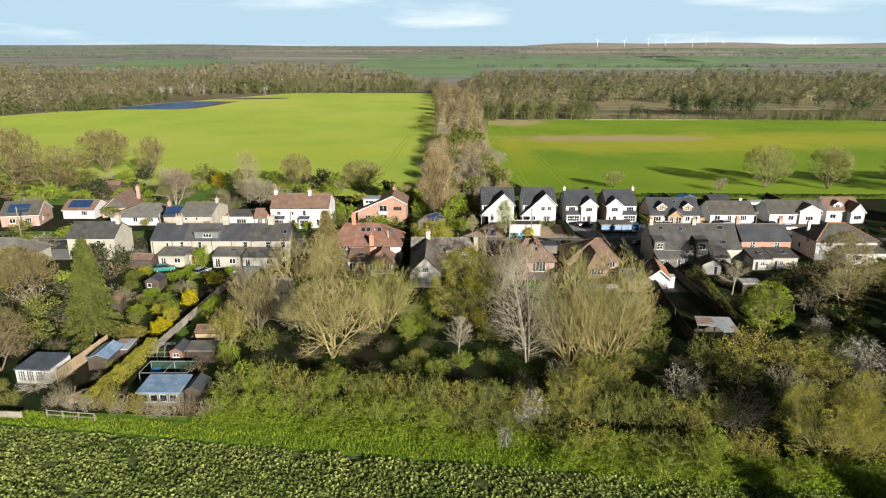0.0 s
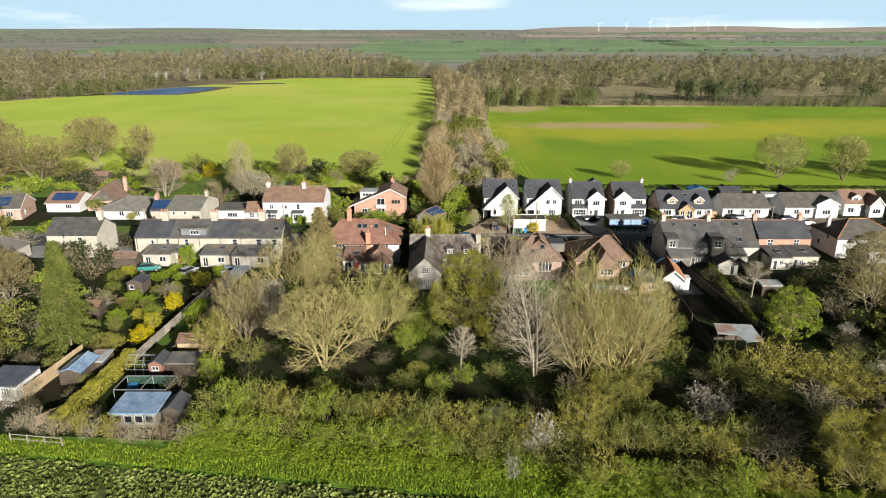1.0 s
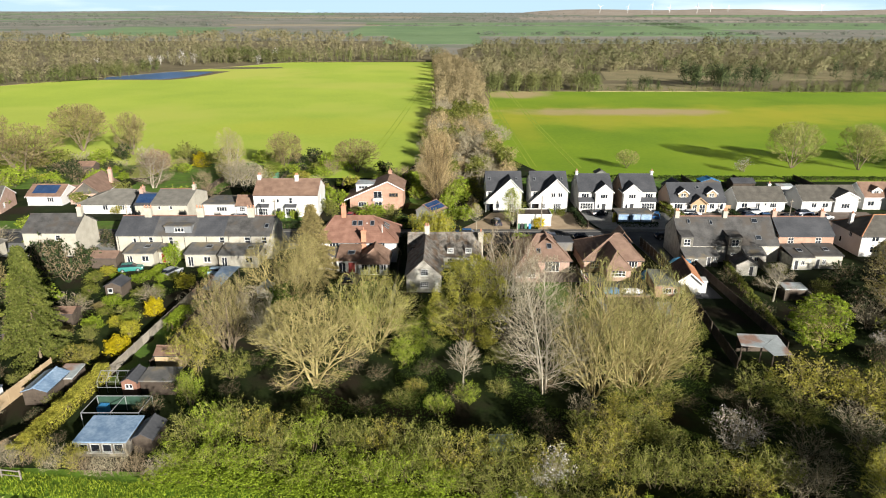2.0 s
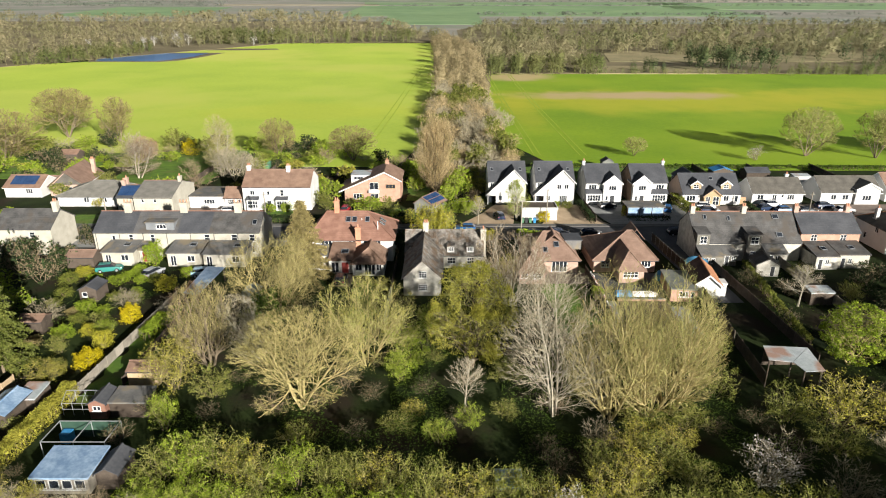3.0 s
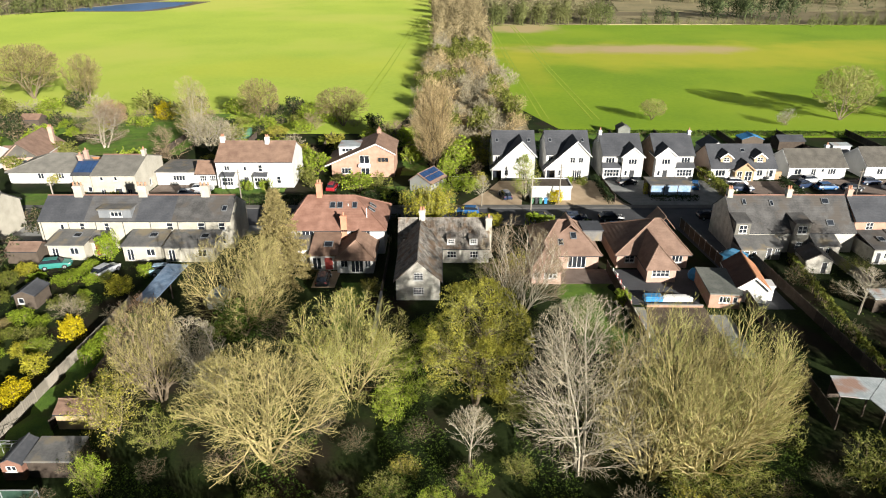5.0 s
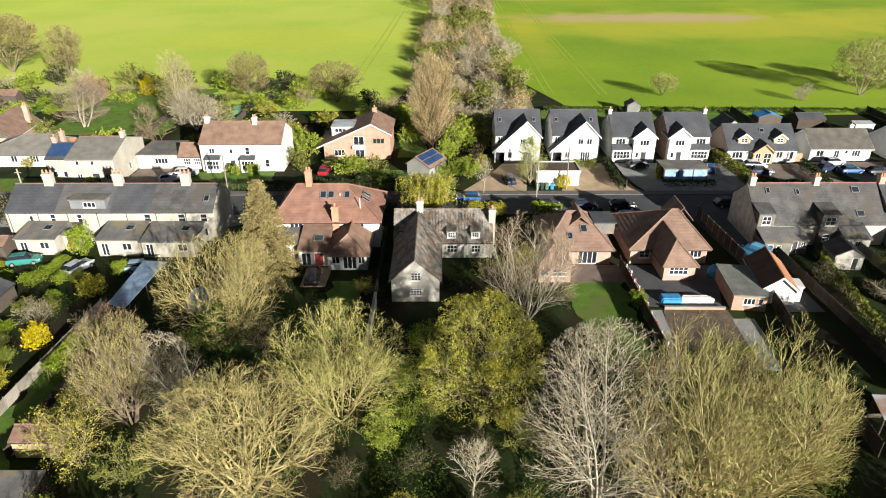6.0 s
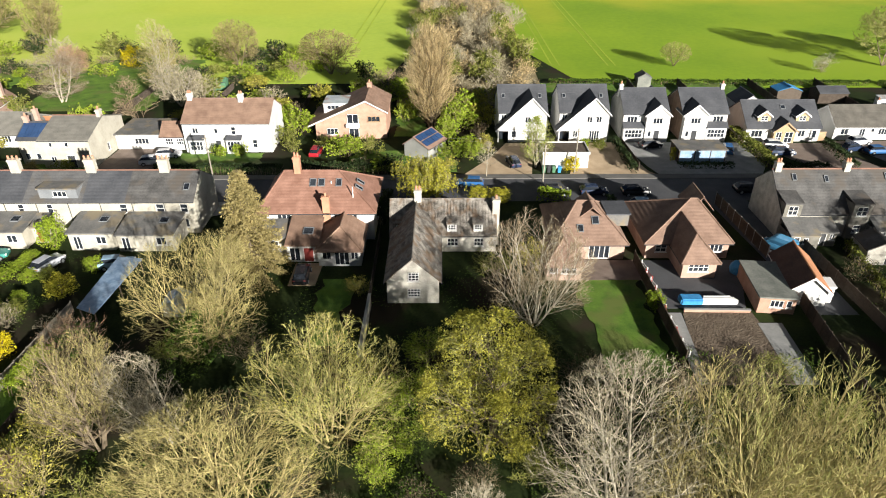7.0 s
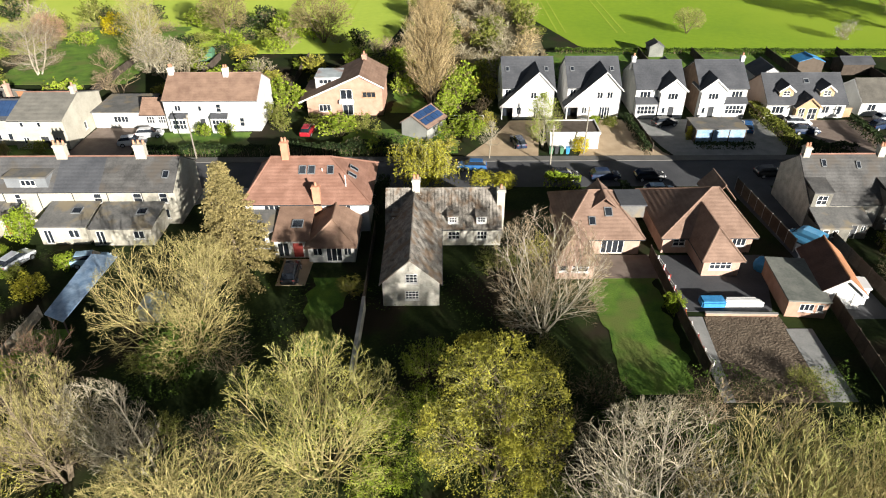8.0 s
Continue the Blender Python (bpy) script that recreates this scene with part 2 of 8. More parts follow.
M = {
    # Ground colour pushed near black, standing in for deep shade under trees.
    "ground": surface("shade_darkened_ground", (0.010, 0.017, 0.006), (0.028, 0.042, 0.011), 6, 0.95, 0.6, spec=0.1, third=(0.028, 0.023, 0.014), third_size=0.12, fine=20),
    "lawn": surface("lawn_grass", (0.045, 0.100, 0.012), (0.120, 0.210, 0.024), 2.2, 0.9, 0.8, fine=20, sheen=0.05, third=(0.105, 0.135, 0.030), third_size=0.25, bump_distance=0.08),
    "verge": surface("verge_grass", (0.070, 0.140, 0.012), (0.160, 0.280, 0.025), 2.5, 0.9, 0.7, fine=10, bump_distance=0.15),
    "meadow": surface("young_cereal", (0.255, 0.350, 0.040), (0.345, 0.430, 0.052), 45, 0.9, 0.6, fine=30, sheen=0.10, third=(0.355, 0.405, 0.065), third_size=0.011),
    "meadow_east": surface("older_cereal", (0.150, 0.261, 0.008), (0.220, 0.333, 0.011), 45, 0.9, 0.6, fine=30, sheen=0.02, third=(0.230, 0.330, 0.014), third_size=0.014),
    "tram": surface("tramline_crop", (0.221, 0.304, 0.027), (0.305, 0.391, 0.035), 20, 0.9, 0.5, fine=20, sheen=0.05),
    "soil": surface("crop_soil", (0.045, 0.055, 0.018), (0.085, 0.100, 0.030), 1.5, 0.95, 0.8, fine=8, third=(0.125, 0.170, 0.040), third_size=1.7),
    # Distant field colours are paled and greyed to stand in for haze.
    "far_green": surface("hazed_green_field", (0.150, 0.250, 0.115), (0.220, 0.320, 0.150), 120, 0.95, 0, fine=5),
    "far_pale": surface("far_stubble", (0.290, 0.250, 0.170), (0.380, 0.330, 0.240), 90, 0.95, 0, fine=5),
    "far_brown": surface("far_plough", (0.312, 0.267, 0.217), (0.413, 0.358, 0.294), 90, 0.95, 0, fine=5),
    "woodfloor": surface("wood_floor", (0.130, 0.110, 0.060), (0.210, 0.175, 0.095), 20, 0.95, 0.2, fine=10),
    "rough_grass": surface("rough_pasture", (0.200, 0.180, 0.090), (0.310, 0.260, 0.140), 18, 0.95, 0.2, fine=8),
    "asphalt": surface("asphalt", (0.054, 0.056, 0.062), (0.082, 0.084, 0.090), 3, 0.85, 0.2, fine=20),
    "pavement": surface("pavement_concrete", (0.105, 0.102, 0.096), (0.149, 0.143, 0.133), 2, 0.9, 0.2, fine=10),
    "gravel": surface("tan_gravel", (0.350, 0.260, 0.165), (0.470, 0.360, 0.240), 2, 0.95, 0.6, fine=25),
    "paving": surface("brown_block_paving", (0.150, 0.115, 0.095), (0.220, 0.175, 0.145), 1.5, 0.9, 0.3, fine=15),
    "earth": surface("bare_earth", (0.090, 0.068, 0.048), (0.160, 0.125, 0.090), 1.2, 0.95, 1.0, fine=6, bump_distance=0.2),
    "concrete": surface("grey_concrete", (0.200, 0.205, 0.200), (0.300, 0.300, 0.290), 1.5, 0.9, 0.2),
    "white": surface("white_render", (0.513, 0.509, 0.492), (0.599, 0.594, 0.578), 2, 0.85, 0.1, fine=8),
    "cream": surface("cream_brick", (0.356, 0.332, 0.273), (0.475, 0.447, 0.372), 1.5, 0.9, 0.3, fine=10, courses=0.15),
    "grey_render": surface("grey_render", (0.200, 0.205, 0.195), (0.300, 0.300, 0.280), 2, 0.9, 0.1),
    "dark_brick": surface("dark_old_brick", (0.110, 0.105, 0.090), (0.200, 0.190, 0.160), 1.0, 0.9, 0.3, fine=10, courses=0.15),
    "flint": surface("worn_pale_render", (0.330, 0.315, 0.270), (0.560, 0.535, 0.470), 0.9, 0.9, 0.3, fine=6),
    "orange_brick": surface("orange_brick", (0.340, 0.200, 0.140), (0.460, 0.290, 0.215), 1.0, 0.9, 0.3, fine=10, courses=0.15),
    "pink_brick": surface("pink_brick", (0.350, 0.230, 0.180), (0.470, 0.330, 0.265), 1.0, 0.9, 0.3, fine=10, courses=0.15),
    "brown_brick": surface("brown_brick", (0.170, 0.110, 0.075), (0.270, 0.180, 0.125), 1.0, 0.9, 0.3, fine=10, courses=0.15),
    "slate": surface("dark_slate", (0.050, 0.053, 0.060), (0.085, 0.088, 0.096), 2.5, 0.65, 0.5, fine=9, courses=0.28),
    "slate_worn": surface("weathered_slate", (0.050, 0.049, 0.048), (0.110, 0.107, 0.103), 1.6, 0.75, 0.5, fine=7, courses=0.28, third=(0.085, 0.075, 0.065), third_size=0.4),
    "slate_dull": surface("dull_grey_slate", (0.072, 0.072, 0.074), (0.115, 0.113, 0.112), 2.0, 0.75, 0.5, fine=8, courses=0.28, third=(0.095, 0.085, 0.072), third_size=0.35),
    "slate_old": surface("old_streaked_roof", (0.090, 0.080, 0.068), (0.310, 0.285, 0.250), 0.7, 0.85, 0.6, fine=5, third=(0.16, 0.115, 0.08), third_size=0.7),
    "tile_red": surface("red_clay_tile", (0.186, 0.095, 0.067), (0.288, 0.160, 0.118), 1.4, 0.85, 0.6, fine=9, courses=0.26, third=(0.20, 0.105, 0.075), third_size=0.5),
    "tile_brown": surface("brown_clay_tile", (0.170, 0.105, 0.075), (0.270, 0.175, 0.125), 1.4, 0.85, 0.6, fine=9, courses=0.26),
    "tile_tan": surface("tan_clay_tile", (0.171, 0.110, 0.081), (0.268, 0.178, 0.134), 1.4, 0.85, 0.6, fine=9, courses=0.26),
    "tile_orange": surface("new_orange_tile", (0.330, 0.150, 0.075), (0.480, 0.230, 0.120), 2, 0.8, 0.5, fine=9, courses=0.26),
    "tile_umber": surface("dark_umber_tile", (0.075, 0.042, 0.032), (0.120, 0.070, 0.052), 1.4, 0.85, 0.5, fine=9, courses=0.26),
    "tile_grey": surface("grey_concrete_tile", (0.130, 0.125, 0.110), (0.200, 0.190, 0.165), 1.4, 0.85, 0.5, fine=9, courses=0.28),
    "tile_dusk": surface("dark_brown_grey_tile", (0.075, 0.070, 0.060), (0.130, 0.120, 0.102), 1.4, 0.85, 0.5, fine=9, courses=0.28),
    "felt": surface("grey_roof_felt", (0.100, 0.100, 0.098), (0.170, 0.165, 0.155), 1.6, 0.85, 0.3, fine=7, third=(0.20, 0.17, 0.12), third_size=0.5),
    "felt_green": surface("mossy_roof_felt", (0.120, 0.130, 0.115), (0.210, 0.215, 0.190), 1.6, 0.85, 0.3, fine=7),
    "sheet": surface("pale_corrugated_sheet", (0.330, 0.370, 0.380), (0.500, 0.540, 0.550), 1.5, 0.45, 0.5, fine=6, ribs=0.15, spec=0.5, third=(0.34, 0.22, 0.17), third_size=0.35),
    "sheet_blue": surface("clear_blue_sheet", (0.154, 0.250, 0.387), (0.322, 0.437, 0.576), 1.2, 0.35, 0.3, fine=4, spec=0.6),
    "frame_white": surface("white_frame_paint", (0.651, 0.651, 0.634), (0.704, 0.704, 0.686), 1, 0.5, 0),
    "dark_paint": surface("dark_paint", (0.030, 0.032, 0.036), (0.050, 0.052, 0.056), 1, 0.5, 0),
    "glass": surface("window_glass", (0.012, 0.015, 0.020), (0.030, 0.036, 0.045), 3, 0.06, 0, spec=0.6),
    "solar": surface("solar_cell", (0.020, 0.045, 0.110), (0.035, 0.075, 0.170), 2, 0.15, 0, spec=0.7),
    "lead": surface("lead_grey", (0.150, 0.160, 0.170), (0.210, 0.220, 0.230), 1, 0.6, 0.1),
    "red_paint": surface("red_paint", (0.230, 0.035, 0.030), (0.330, 0.060, 0.050), 1, 0.5, 0),
    "pot": surface("clay_pot", (0.400, 0.190, 0.120), (0.520, 0.270, 0.170), 1, 0.9, 0.1),
    "wood_pale": surface("weathered_fence_wood", (0.200, 0.180, 0.145), (0.320, 0.290, 0.240), 0.7, 0.9, 0.3, fine=6, random_mix=0.3),
    "wood_tan": surface("new_fence_wood", (0.370, 0.270, 0.160), (0.480, 0.370, 0.240), 0.7, 0.9, 0.3, fine=6, random_mix=0.3),
    "wood_dark": surface("dark_fence_wood", (0.055, 0.042, 0.032), (0.095, 0.075, 0.058), 0.7, 0.9, 0.3, fine=6, random_mix=0.3),
    "timber": surface("oak_timber", (0.300, 0.200, 0.110), (0.400, 0.280, 0.170), 0.7, 0.8, 0.2, fine=6),
    "solar_dark": surface("blue_grey_sheet_roof", (0.070, 0.085, 0.110), (0.120, 0.140, 0.170), 1.5, 0.6, 0.2, fine=6),
    "tyre": surface("tyre_rubber", (0.015, 0.015, 0.016), (0.025, 0.025, 0.026), 1, 0.8, 0),
    "tarp_blue": surface("blue_tarpaulin", (0.030, 0.190, 0.420), (0.060, 0.280, 0.560), 0.6, 0.5, 0.4, fine=4),
    "steel": surface("galvanised_steel", (0.420, 0.440, 0.450), (0.560, 0.580, 0.590), 0.7, 0.4, 0.1, metal=0.6),
    "net": surface("dark_green_net", (0.020, 0.050, 0.035), (0.035, 0.075, 0.050), 0.7, 0.8, 0.2),
    "plastic_green": surface("green_plastic", (0.060, 0.150, 0.085), (0.100, 0.220, 0.130), 1, 0.5, 0),
    # The sky's reflection is put into the water's blue base colour.
    "water": surface("sky_tinted_flood_water", (0.045, 0.120, 0.290), (0.060, 0.150, 0.340), 40, 0.3, 0, spec=0.5),
    "mud": surface("wet_mud", (0.110, 0.092, 0.062), (0.190, 0.155, 0.100), 12, 0.7, 0.2),
    "bark_lichen": surface("lichen_bark", (0.230, 0.185, 0.080), (0.470, 0.390, 0.175), 1.0, 0.9, 0.3, fine=5),
    "bark_grey": surface("grey_bark", (0.330, 0.295, 0.220), (0.520, 0.475, 0.380), 0.8, 0.9, 0.3, fine=5),
    "bark_birch": surface("silver_bark", (0.281, 0.246, 0.183), (0.425, 0.383, 0.297), 0.6, 0.8, 0.2, fine=5),
    "bark_brown": surface("brown_bark", (0.110, 0.085, 0.055), (0.210, 0.165, 0.110), 0.8, 0.9, 0.3, fine=5),
    "twig_lichen": leaf("lichen_twigs", (0.229, 0.199, 0.070), (0.433, 0.377, 0.147), 2.0, 0.0, (0.5, 1.25)),
    "twig_grey": leaf("grey_twigs", (0.246, 0.216, 0.140), (0.445, 0.392, 0.269), 2.0, 0.0, (0.5, 1.25)),
    "twig_olive": leaf("olive_twigs", (0.211, 0.208, 0.061), (0.433, 0.421, 0.140), 2.0, 0.0, (0.5, 1.25)),
    "twig_brown": leaf("brown_twigs", (0.176, 0.135, 0.079), (0.339, 0.264, 0.164), 2.0, 0.0, (0.5, 1.25)),
    "twig_red": leaf("reddish_twigs", (0.246, 0.152, 0.091), (0.398, 0.257, 0.158), 2.0, 0.0, (0.5, 1.25)),
    "twig_tan": leaf("tan_twigs", (0.360, 0.275, 0.135), (0.560, 0.440, 0.240), 3.0, 0.25),
    "twig_dark": leaf("dark_olive_twigs", (0.208, 0.174, 0.073), (0.385, 0.317, 0.140), 3.0, 0.3),
    "leaf_bud": leaf("yellow_green_buds", (0.254, 0.254, 0.034), (0.461, 0.426, 0.070)),
    "leaf_spring": leaf("spring_leaves", (0.165, 0.248, 0.020), (0.352, 0.440, 0.039)),
    "leaf_olive": leaf("olive_leaves", (0.125, 0.150, 0.024), (0.245, 0.265, 0.050)),
    "leaf_dark": leaf("evergreen_leaves", (0.022, 0.040, 0.014), (0.050, 0.075, 0.022)),
    "leaf_conifer": leaf("conifer_needles", (0.090, 0.115, 0.022), (0.190, 0.205, 0.045), 1.5, 0.35, (0.7, 1.25)),
    "leaf_gold": leaf("golden_needles", (0.230, 0.195, 0.078), (0.400, 0.330, 0.140), 1.5, 0.35, (0.7, 1.25)),
    "leaf_yellow": leaf("yellow_flowers", (0.480, 0.400, 0.010), (0.720, 0.600, 0.020)),
    "leaf_blossom": leaf("white_blossom", (0.420, 0.400, 0.370), (0.660, 0.640, 0.600)),
    "leaf_willow": leaf("willow_leaves", (0.310, 0.300, 0.030), (0.500, 0.465, 0.050)),
    "leaf_ivy": leaf("ivy_and_bramble_leaves", (0.045, 0.085, 0.012), (0.120, 0.185, 0.026)),
    "leaf_crop": leaf("crop_leaves", (0.165, 0.225, 0.042), (0.440, 0.500, 0.150), 3),
    "leaf_wood": leaf("far_wood_twigs", (0.185, 0.185, 0.085), (0.350, 0.300, 0.175), 45, 0.35, (0.78, 1.18)),
    "leaf_wood_dark": leaf("far_ivy_wood", (0.104, 0.136, 0.040), (0.216, 0.216, 0.080), 30, 0.35, (0.7, 1.25)),
    "leaf_wood_olive": leaf("far_olive_wood", (0.135, 0.145, 0.062), (0.270, 0.242, 0.130), 45, 0.35, (0.78, 1.18)),
    "leaf_pine": leaf("far_pines", (0.050, 0.075, 0.030), (0.110, 0.135, 0.050), 14, 0.35),
    "leaf_hedgerow": leaf("hedgerow_twigs", (0.250, 0.205, 0.105), (0.440, 0.360, 0.200), 30, 0.35, (0.75, 1.2)),
    # Far tree belts and mixed land carry haze as a greyer base colour.
    "leaf_hazed_belt": leaf("hazed_belt_twigs", (0.130, 0.150, 0.120), (0.200, 0.215, 0.170), 60, 0.30, (0.85, 1.15)),
    "far_land": surface("hazed_mixed_land", (0.200, 0.205, 0.165), (0.330, 0.300, 0.259), 240, 0.95, 0, fine=6, third=(0.170, 0.215, 0.140), third_size=0.004),
}


def patchy(name, spots):
    """Thin or dry crop in soft-edged patches of a field. spots: middle x, y, half width, half depth, colour, strength."""
    t = M[name].node_tree
    n, l = t.nodes, t.links
    b = n["Principled BSDF"]
    col = b.inputs["Base Color"].links[0].from_socket
    co = n.new("ShaderNodeTexCoord")
    rag = n.new("ShaderNodeTexNoise")
    rag.inputs["Scale"].default_value, rag.inputs["Detail"].default_value = 0.05, 5.0
    l.new(co.outputs["Object"], rag.inputs["Vector"])
    for x, y, rx, ry, colour, strength in spots:
        mp = n.new("ShaderNodeMapping")
        mp.inputs["Location"].default_value = (-x / rx, -y / ry, 0)
        mp.inputs["Scale"].default_value = (1 / rx, 1 / ry, 0)
        l.new(co.outputs["Object"], mp.inputs["Vector"])
        far = n.new("ShaderNodeVectorMath")
        far.operation = 'LENGTH'
        l.new(mp.outputs["Vector"], far.inputs[0])
        add = n.new("ShaderNodeMath")
        add.operation = 'MULTIPLY_ADD'
        add.inputs[1].default_value = 1.3
        l.new(rag.outputs["Fac"], add.inputs[0])
        l.new(far.outputs["Value"], add.inputs[2])
        mr = n.new("ShaderNodeMapRange")
        mr.interpolation_type = 'SMOOTHSTEP'
        mr.inputs["From Min"].default_value, mr.inputs["From Max"].default_value = 1.0, 1.8
        mr.inputs["To Min"].default_value, mr.inputs["To Max"].default_value = strength, 0.0
        l.new(add.outputs[0], mr.inputs["Value"])
        mix = n.new("ShaderNodeMixRGB")
        mix.inputs["Color2"].default_value = (*colour, 1)
        l.new(mr.outputs["Result"], mix.inputs["Fac"])
        l.new(col, mix.inputs["Color1"])
        col = mix.outputs["Color"]
    l.new(col, b.inputs["Base Color"])


TAWNY, YELLOWISH, PALE = (0.46, 0.34, 0.19), (0.42, 0.40, 0.030), (0.42, 0.42, 0.09)
patchy("meadow_east", [(110, 330, 120, 42, YELLOWISH, 0.75), (230, 345, 110, 30, YELLOWISH, 0.6), (90, 345, 62, 15, TAWNY, 0.95), (45, 418, 26, 22, TAWNY, 0.9), (34, 300, 8, 60, YELLOWISH, 0.4)])
patchy("meadow", [(-170, 560, 70, 60, PALE, 0.8), (-60, 470, 70, 30, PALE, 0.5), (-210, 330, 120, 40, PALE, 0.35), (-60, 300, 60, 30, YELLOWISH, 0.3)])
PAINTS = {}


def paint(name, c):
    if name not in PAINTS:
        PAINTS[name] = surface(name + "_car_paint", tuple(0.85 * v for v in c), c, 2, 0.25, 0, spec=0.6)
    return PAINTS[name]


# ---- building tools ----
def thing(name, x, y, label, category, group="", rz=0.0, z=0.0, kind=""):
    """An empty at the base of a thing, which its parts hang from."""
    e = new(name)
    e.matrix_basis = pose(x, y, z, 0, 0, rz)
    return tagged(e, label, category, group, kind)


def mesh_part(name, mesh, material, parent, label=""):
    if not mesh.materials:
        mesh.materials.append(material)
    ob = new(name, mesh)
    ob.parent = parent
    if label:
        tagged(ob, label)
    return ob


def part(name, bm, material, parent, label=""):
    mesh = bpy.data.meshes.new(name)
    bm.normal_update()
    bm.to_mesh(mesh)
    bm.free()
    return mesh_part(name, mesh, material, parent, label)


def raw_mesh(name, verts, faces):
    mesh = bpy.data.meshes.new(name)
    mesh.from_pydata([tuple(v) for v in verts], [], faces)
    mesh.update()
    return mesh


def box(bm, x0, x1, y0, y1, z0, z1):
    v = [bm.verts.new(p) for p in ((x0, y0, z0), (x1, y0, z0), (x1, y1, z0), (x0, y1, z0), (x0, y0, z1), (x1, y0, z1), (x1, y1, z1), (x0, y1, z1))]
    for f in ((0, 3, 2, 1), (4, 5, 6, 7), (0, 1, 5, 4), (1, 2, 6, 5), (2, 3, 7, 6), (3, 0, 4, 7)):
        bm.faces.new([v[i] for i in f])
    return v


def solid(bm, low, high):
    """A closed body between two loops of as many points."""
    a, c = [bm.verts.new(p) for p in low], [bm.verts.new(p) for p in high]
    n = len(a)
    bm.faces.new(a[::-1])
    bm.faces.new(c)
    for i in range(n):
        bm.faces.new((a[i], a[(i + 1) % n], c[(i + 1) % n], c[i]))


def one_box(name, b, material, parent, label=""):
    bm = bmesh.new()
    box(bm, *b)
    return part(name, bm, material, parent, label)


def round_bar(bm, p, q, r, sides=6):
    p, q = Vector(p), Vector(q)
    d = (q - p).normalized()
    s = d.cross(Vector((0.3, 0.2, 1)) if abs(d.z) < 0.9 else Vector((1, 0, 0))).normalized()
    u = d.cross(s)
    ring = [s * math.cos(2 * math.pi * i / sides) * r + u * math.sin(2 * math.pi * i / sides) * r for i in range(sides)]
    solid(bm, [p + k for k in ring], [q + k for k in ring])


SIDES = {"f": ((1, 0), (0, -1)), "b": ((1, 0), (0, 1)), "l": ((0, 1), (-1, 0)), "r": ((0, 1), (1, 0))}


def on_side(b, side, u, z, out=0.0):
    """A point of a block's side: u runs along x or y, out points away from it."""
    x0, x1, y0, y1 = b
    return {"f": (u, y0 - out, z), "b": (u, y1 + out, z), "l": (x0 - out, u, z), "r": (x1 + out, u, z)}[side]


def slab(bm, b, side, u0, u1, z0, z1, o0, o1):
    p, q = on_side(b, side, u0, z0, o0), on_side(b, side, u1, z1, o1)
    box(bm, *(v for i in range(3) for v in (min(p[i], q[i]), max(p[i], q[i]))))


def window(parent, b, side, u0, u1, z0, z1, bars=2, rows=1, frame_material="frame_white", door=False):
    """A window or door set back in its opening: pane as the part, frame with bars and sill under it."""
    bm = bmesh.new()
    slab(bm, b, side, u0, u1, z0, z1, -0.12, -0.09)
    pane = part("glazed_door" if door else "window", bm, M["glass"], parent)
    bm = bmesh.new()
    w = 0.07
    for a, c, d, e in ((u0, u1, z0, z0 + w), (u0, u1, z1 - w, z1), (u0, u0 + w, z0, z1), (u1 - w, u1, z0, z1)):
        slab(bm, b, side, a, c, d, e, -0.09, -0.02)
    for i in range(1, bars):
        u = u0 + (u1 - u0) * i / bars
        slab(bm, b, side, u - 0.035, u + 0.035, z0, z1, -0.09, -0.025)
    for i in range(1, rows):
        z = z0 + (z1 - z0) * i / rows
        slab(bm, b, side, u0, u1, z - 0.03, z + 0.03, -0.09, -0.03)
    part("frame", bm, M[frame_material], pane)
    if not door:
        bm = bmesh.new()
        slab(bm, b, side, u0 - 0.08, u1 + 0.08, z0 - 0.08, z0 - 0.005, -0.02, 0.08)
        part("sill", bm, M[frame_material], pane)
    return pane


def door(parent, b, side, u0, u1, z1, material="dark_paint"):
    bm = bmesh.new()
    slab(bm, b, side, u0, u1, 0.02, z1, -0.12, -0.06)
    leaf_ob = part("door", bm, M[material], parent)
    bm = bmesh.new()
    for a, c, d, e in ((u0, u0 + 0.08, 0.02, z1), (u1 - 0.08, u1, 0.02, z1), (u0, u1, z1 - 0.08, z1)):
        slab(bm, b, side, a, c, d, e, -0.06, 0.0)
    part("frame", bm, M["frame_white"], leaf_ob)


def block(parent, b, h, material, openings=(), gable=None, ridge=0.0, ridge_at=0.5, z0=0.0, name="wall", eave2=None):
    """Four walls with real openings. openings: (side, u0, u1, z0, z1, kind, bars, rows). gable 'x' or 'y': the ridge's direction;
    the two end walls rise to ridge, at the part ridge_at of the width; eave2: the eave's height on the far (or right) side."""
    x0, x1, y0, y1 = b
    e2 = h if eave2 is None else eave2
    bm = bmesh.new()
    for side in "fblr":
        lo, hi = (x0, x1) if side in "fb" else (y0, y1)
        top = h
        if gable == 'x' and side == "b" or gable == 'y' and side == "r":
            top = e2
        ends = gable and ((gable == 'x') == (side in "lr"))
        if ends:
            top = min(h, e2)
        holes = [o for o in openings if o[0] == side and o[3] < top]
        us = sorted({lo, hi, *(o[1] for o in holes), *(o[2] for o in holes)})
        zs = sorted({z0, top, *(min(o[3], top) for o in holes), *(min(o[4], top) for o in holes)})
        for ua, ub in zip(us, us[1:]):
            for za, zb in zip(zs, zs[1:]):
                um, zm = (ua + ub) / 2, (za + zb) / 2
                if any(o[1] < um < o[2] and o[3] < zm < o[4] for o in holes):
                    continue
                bm.faces.new([bm.verts.new(on_side(b, side, u, z)) for u, z in ((ua, za), (ub, za), (ub, zb), (ua, zb))])
        for o in holes:
            ring = ((o[1], o[3]), (o[2], o[3]), (o[2], min(o[4], top)), (o[1], min(o[4], top)))
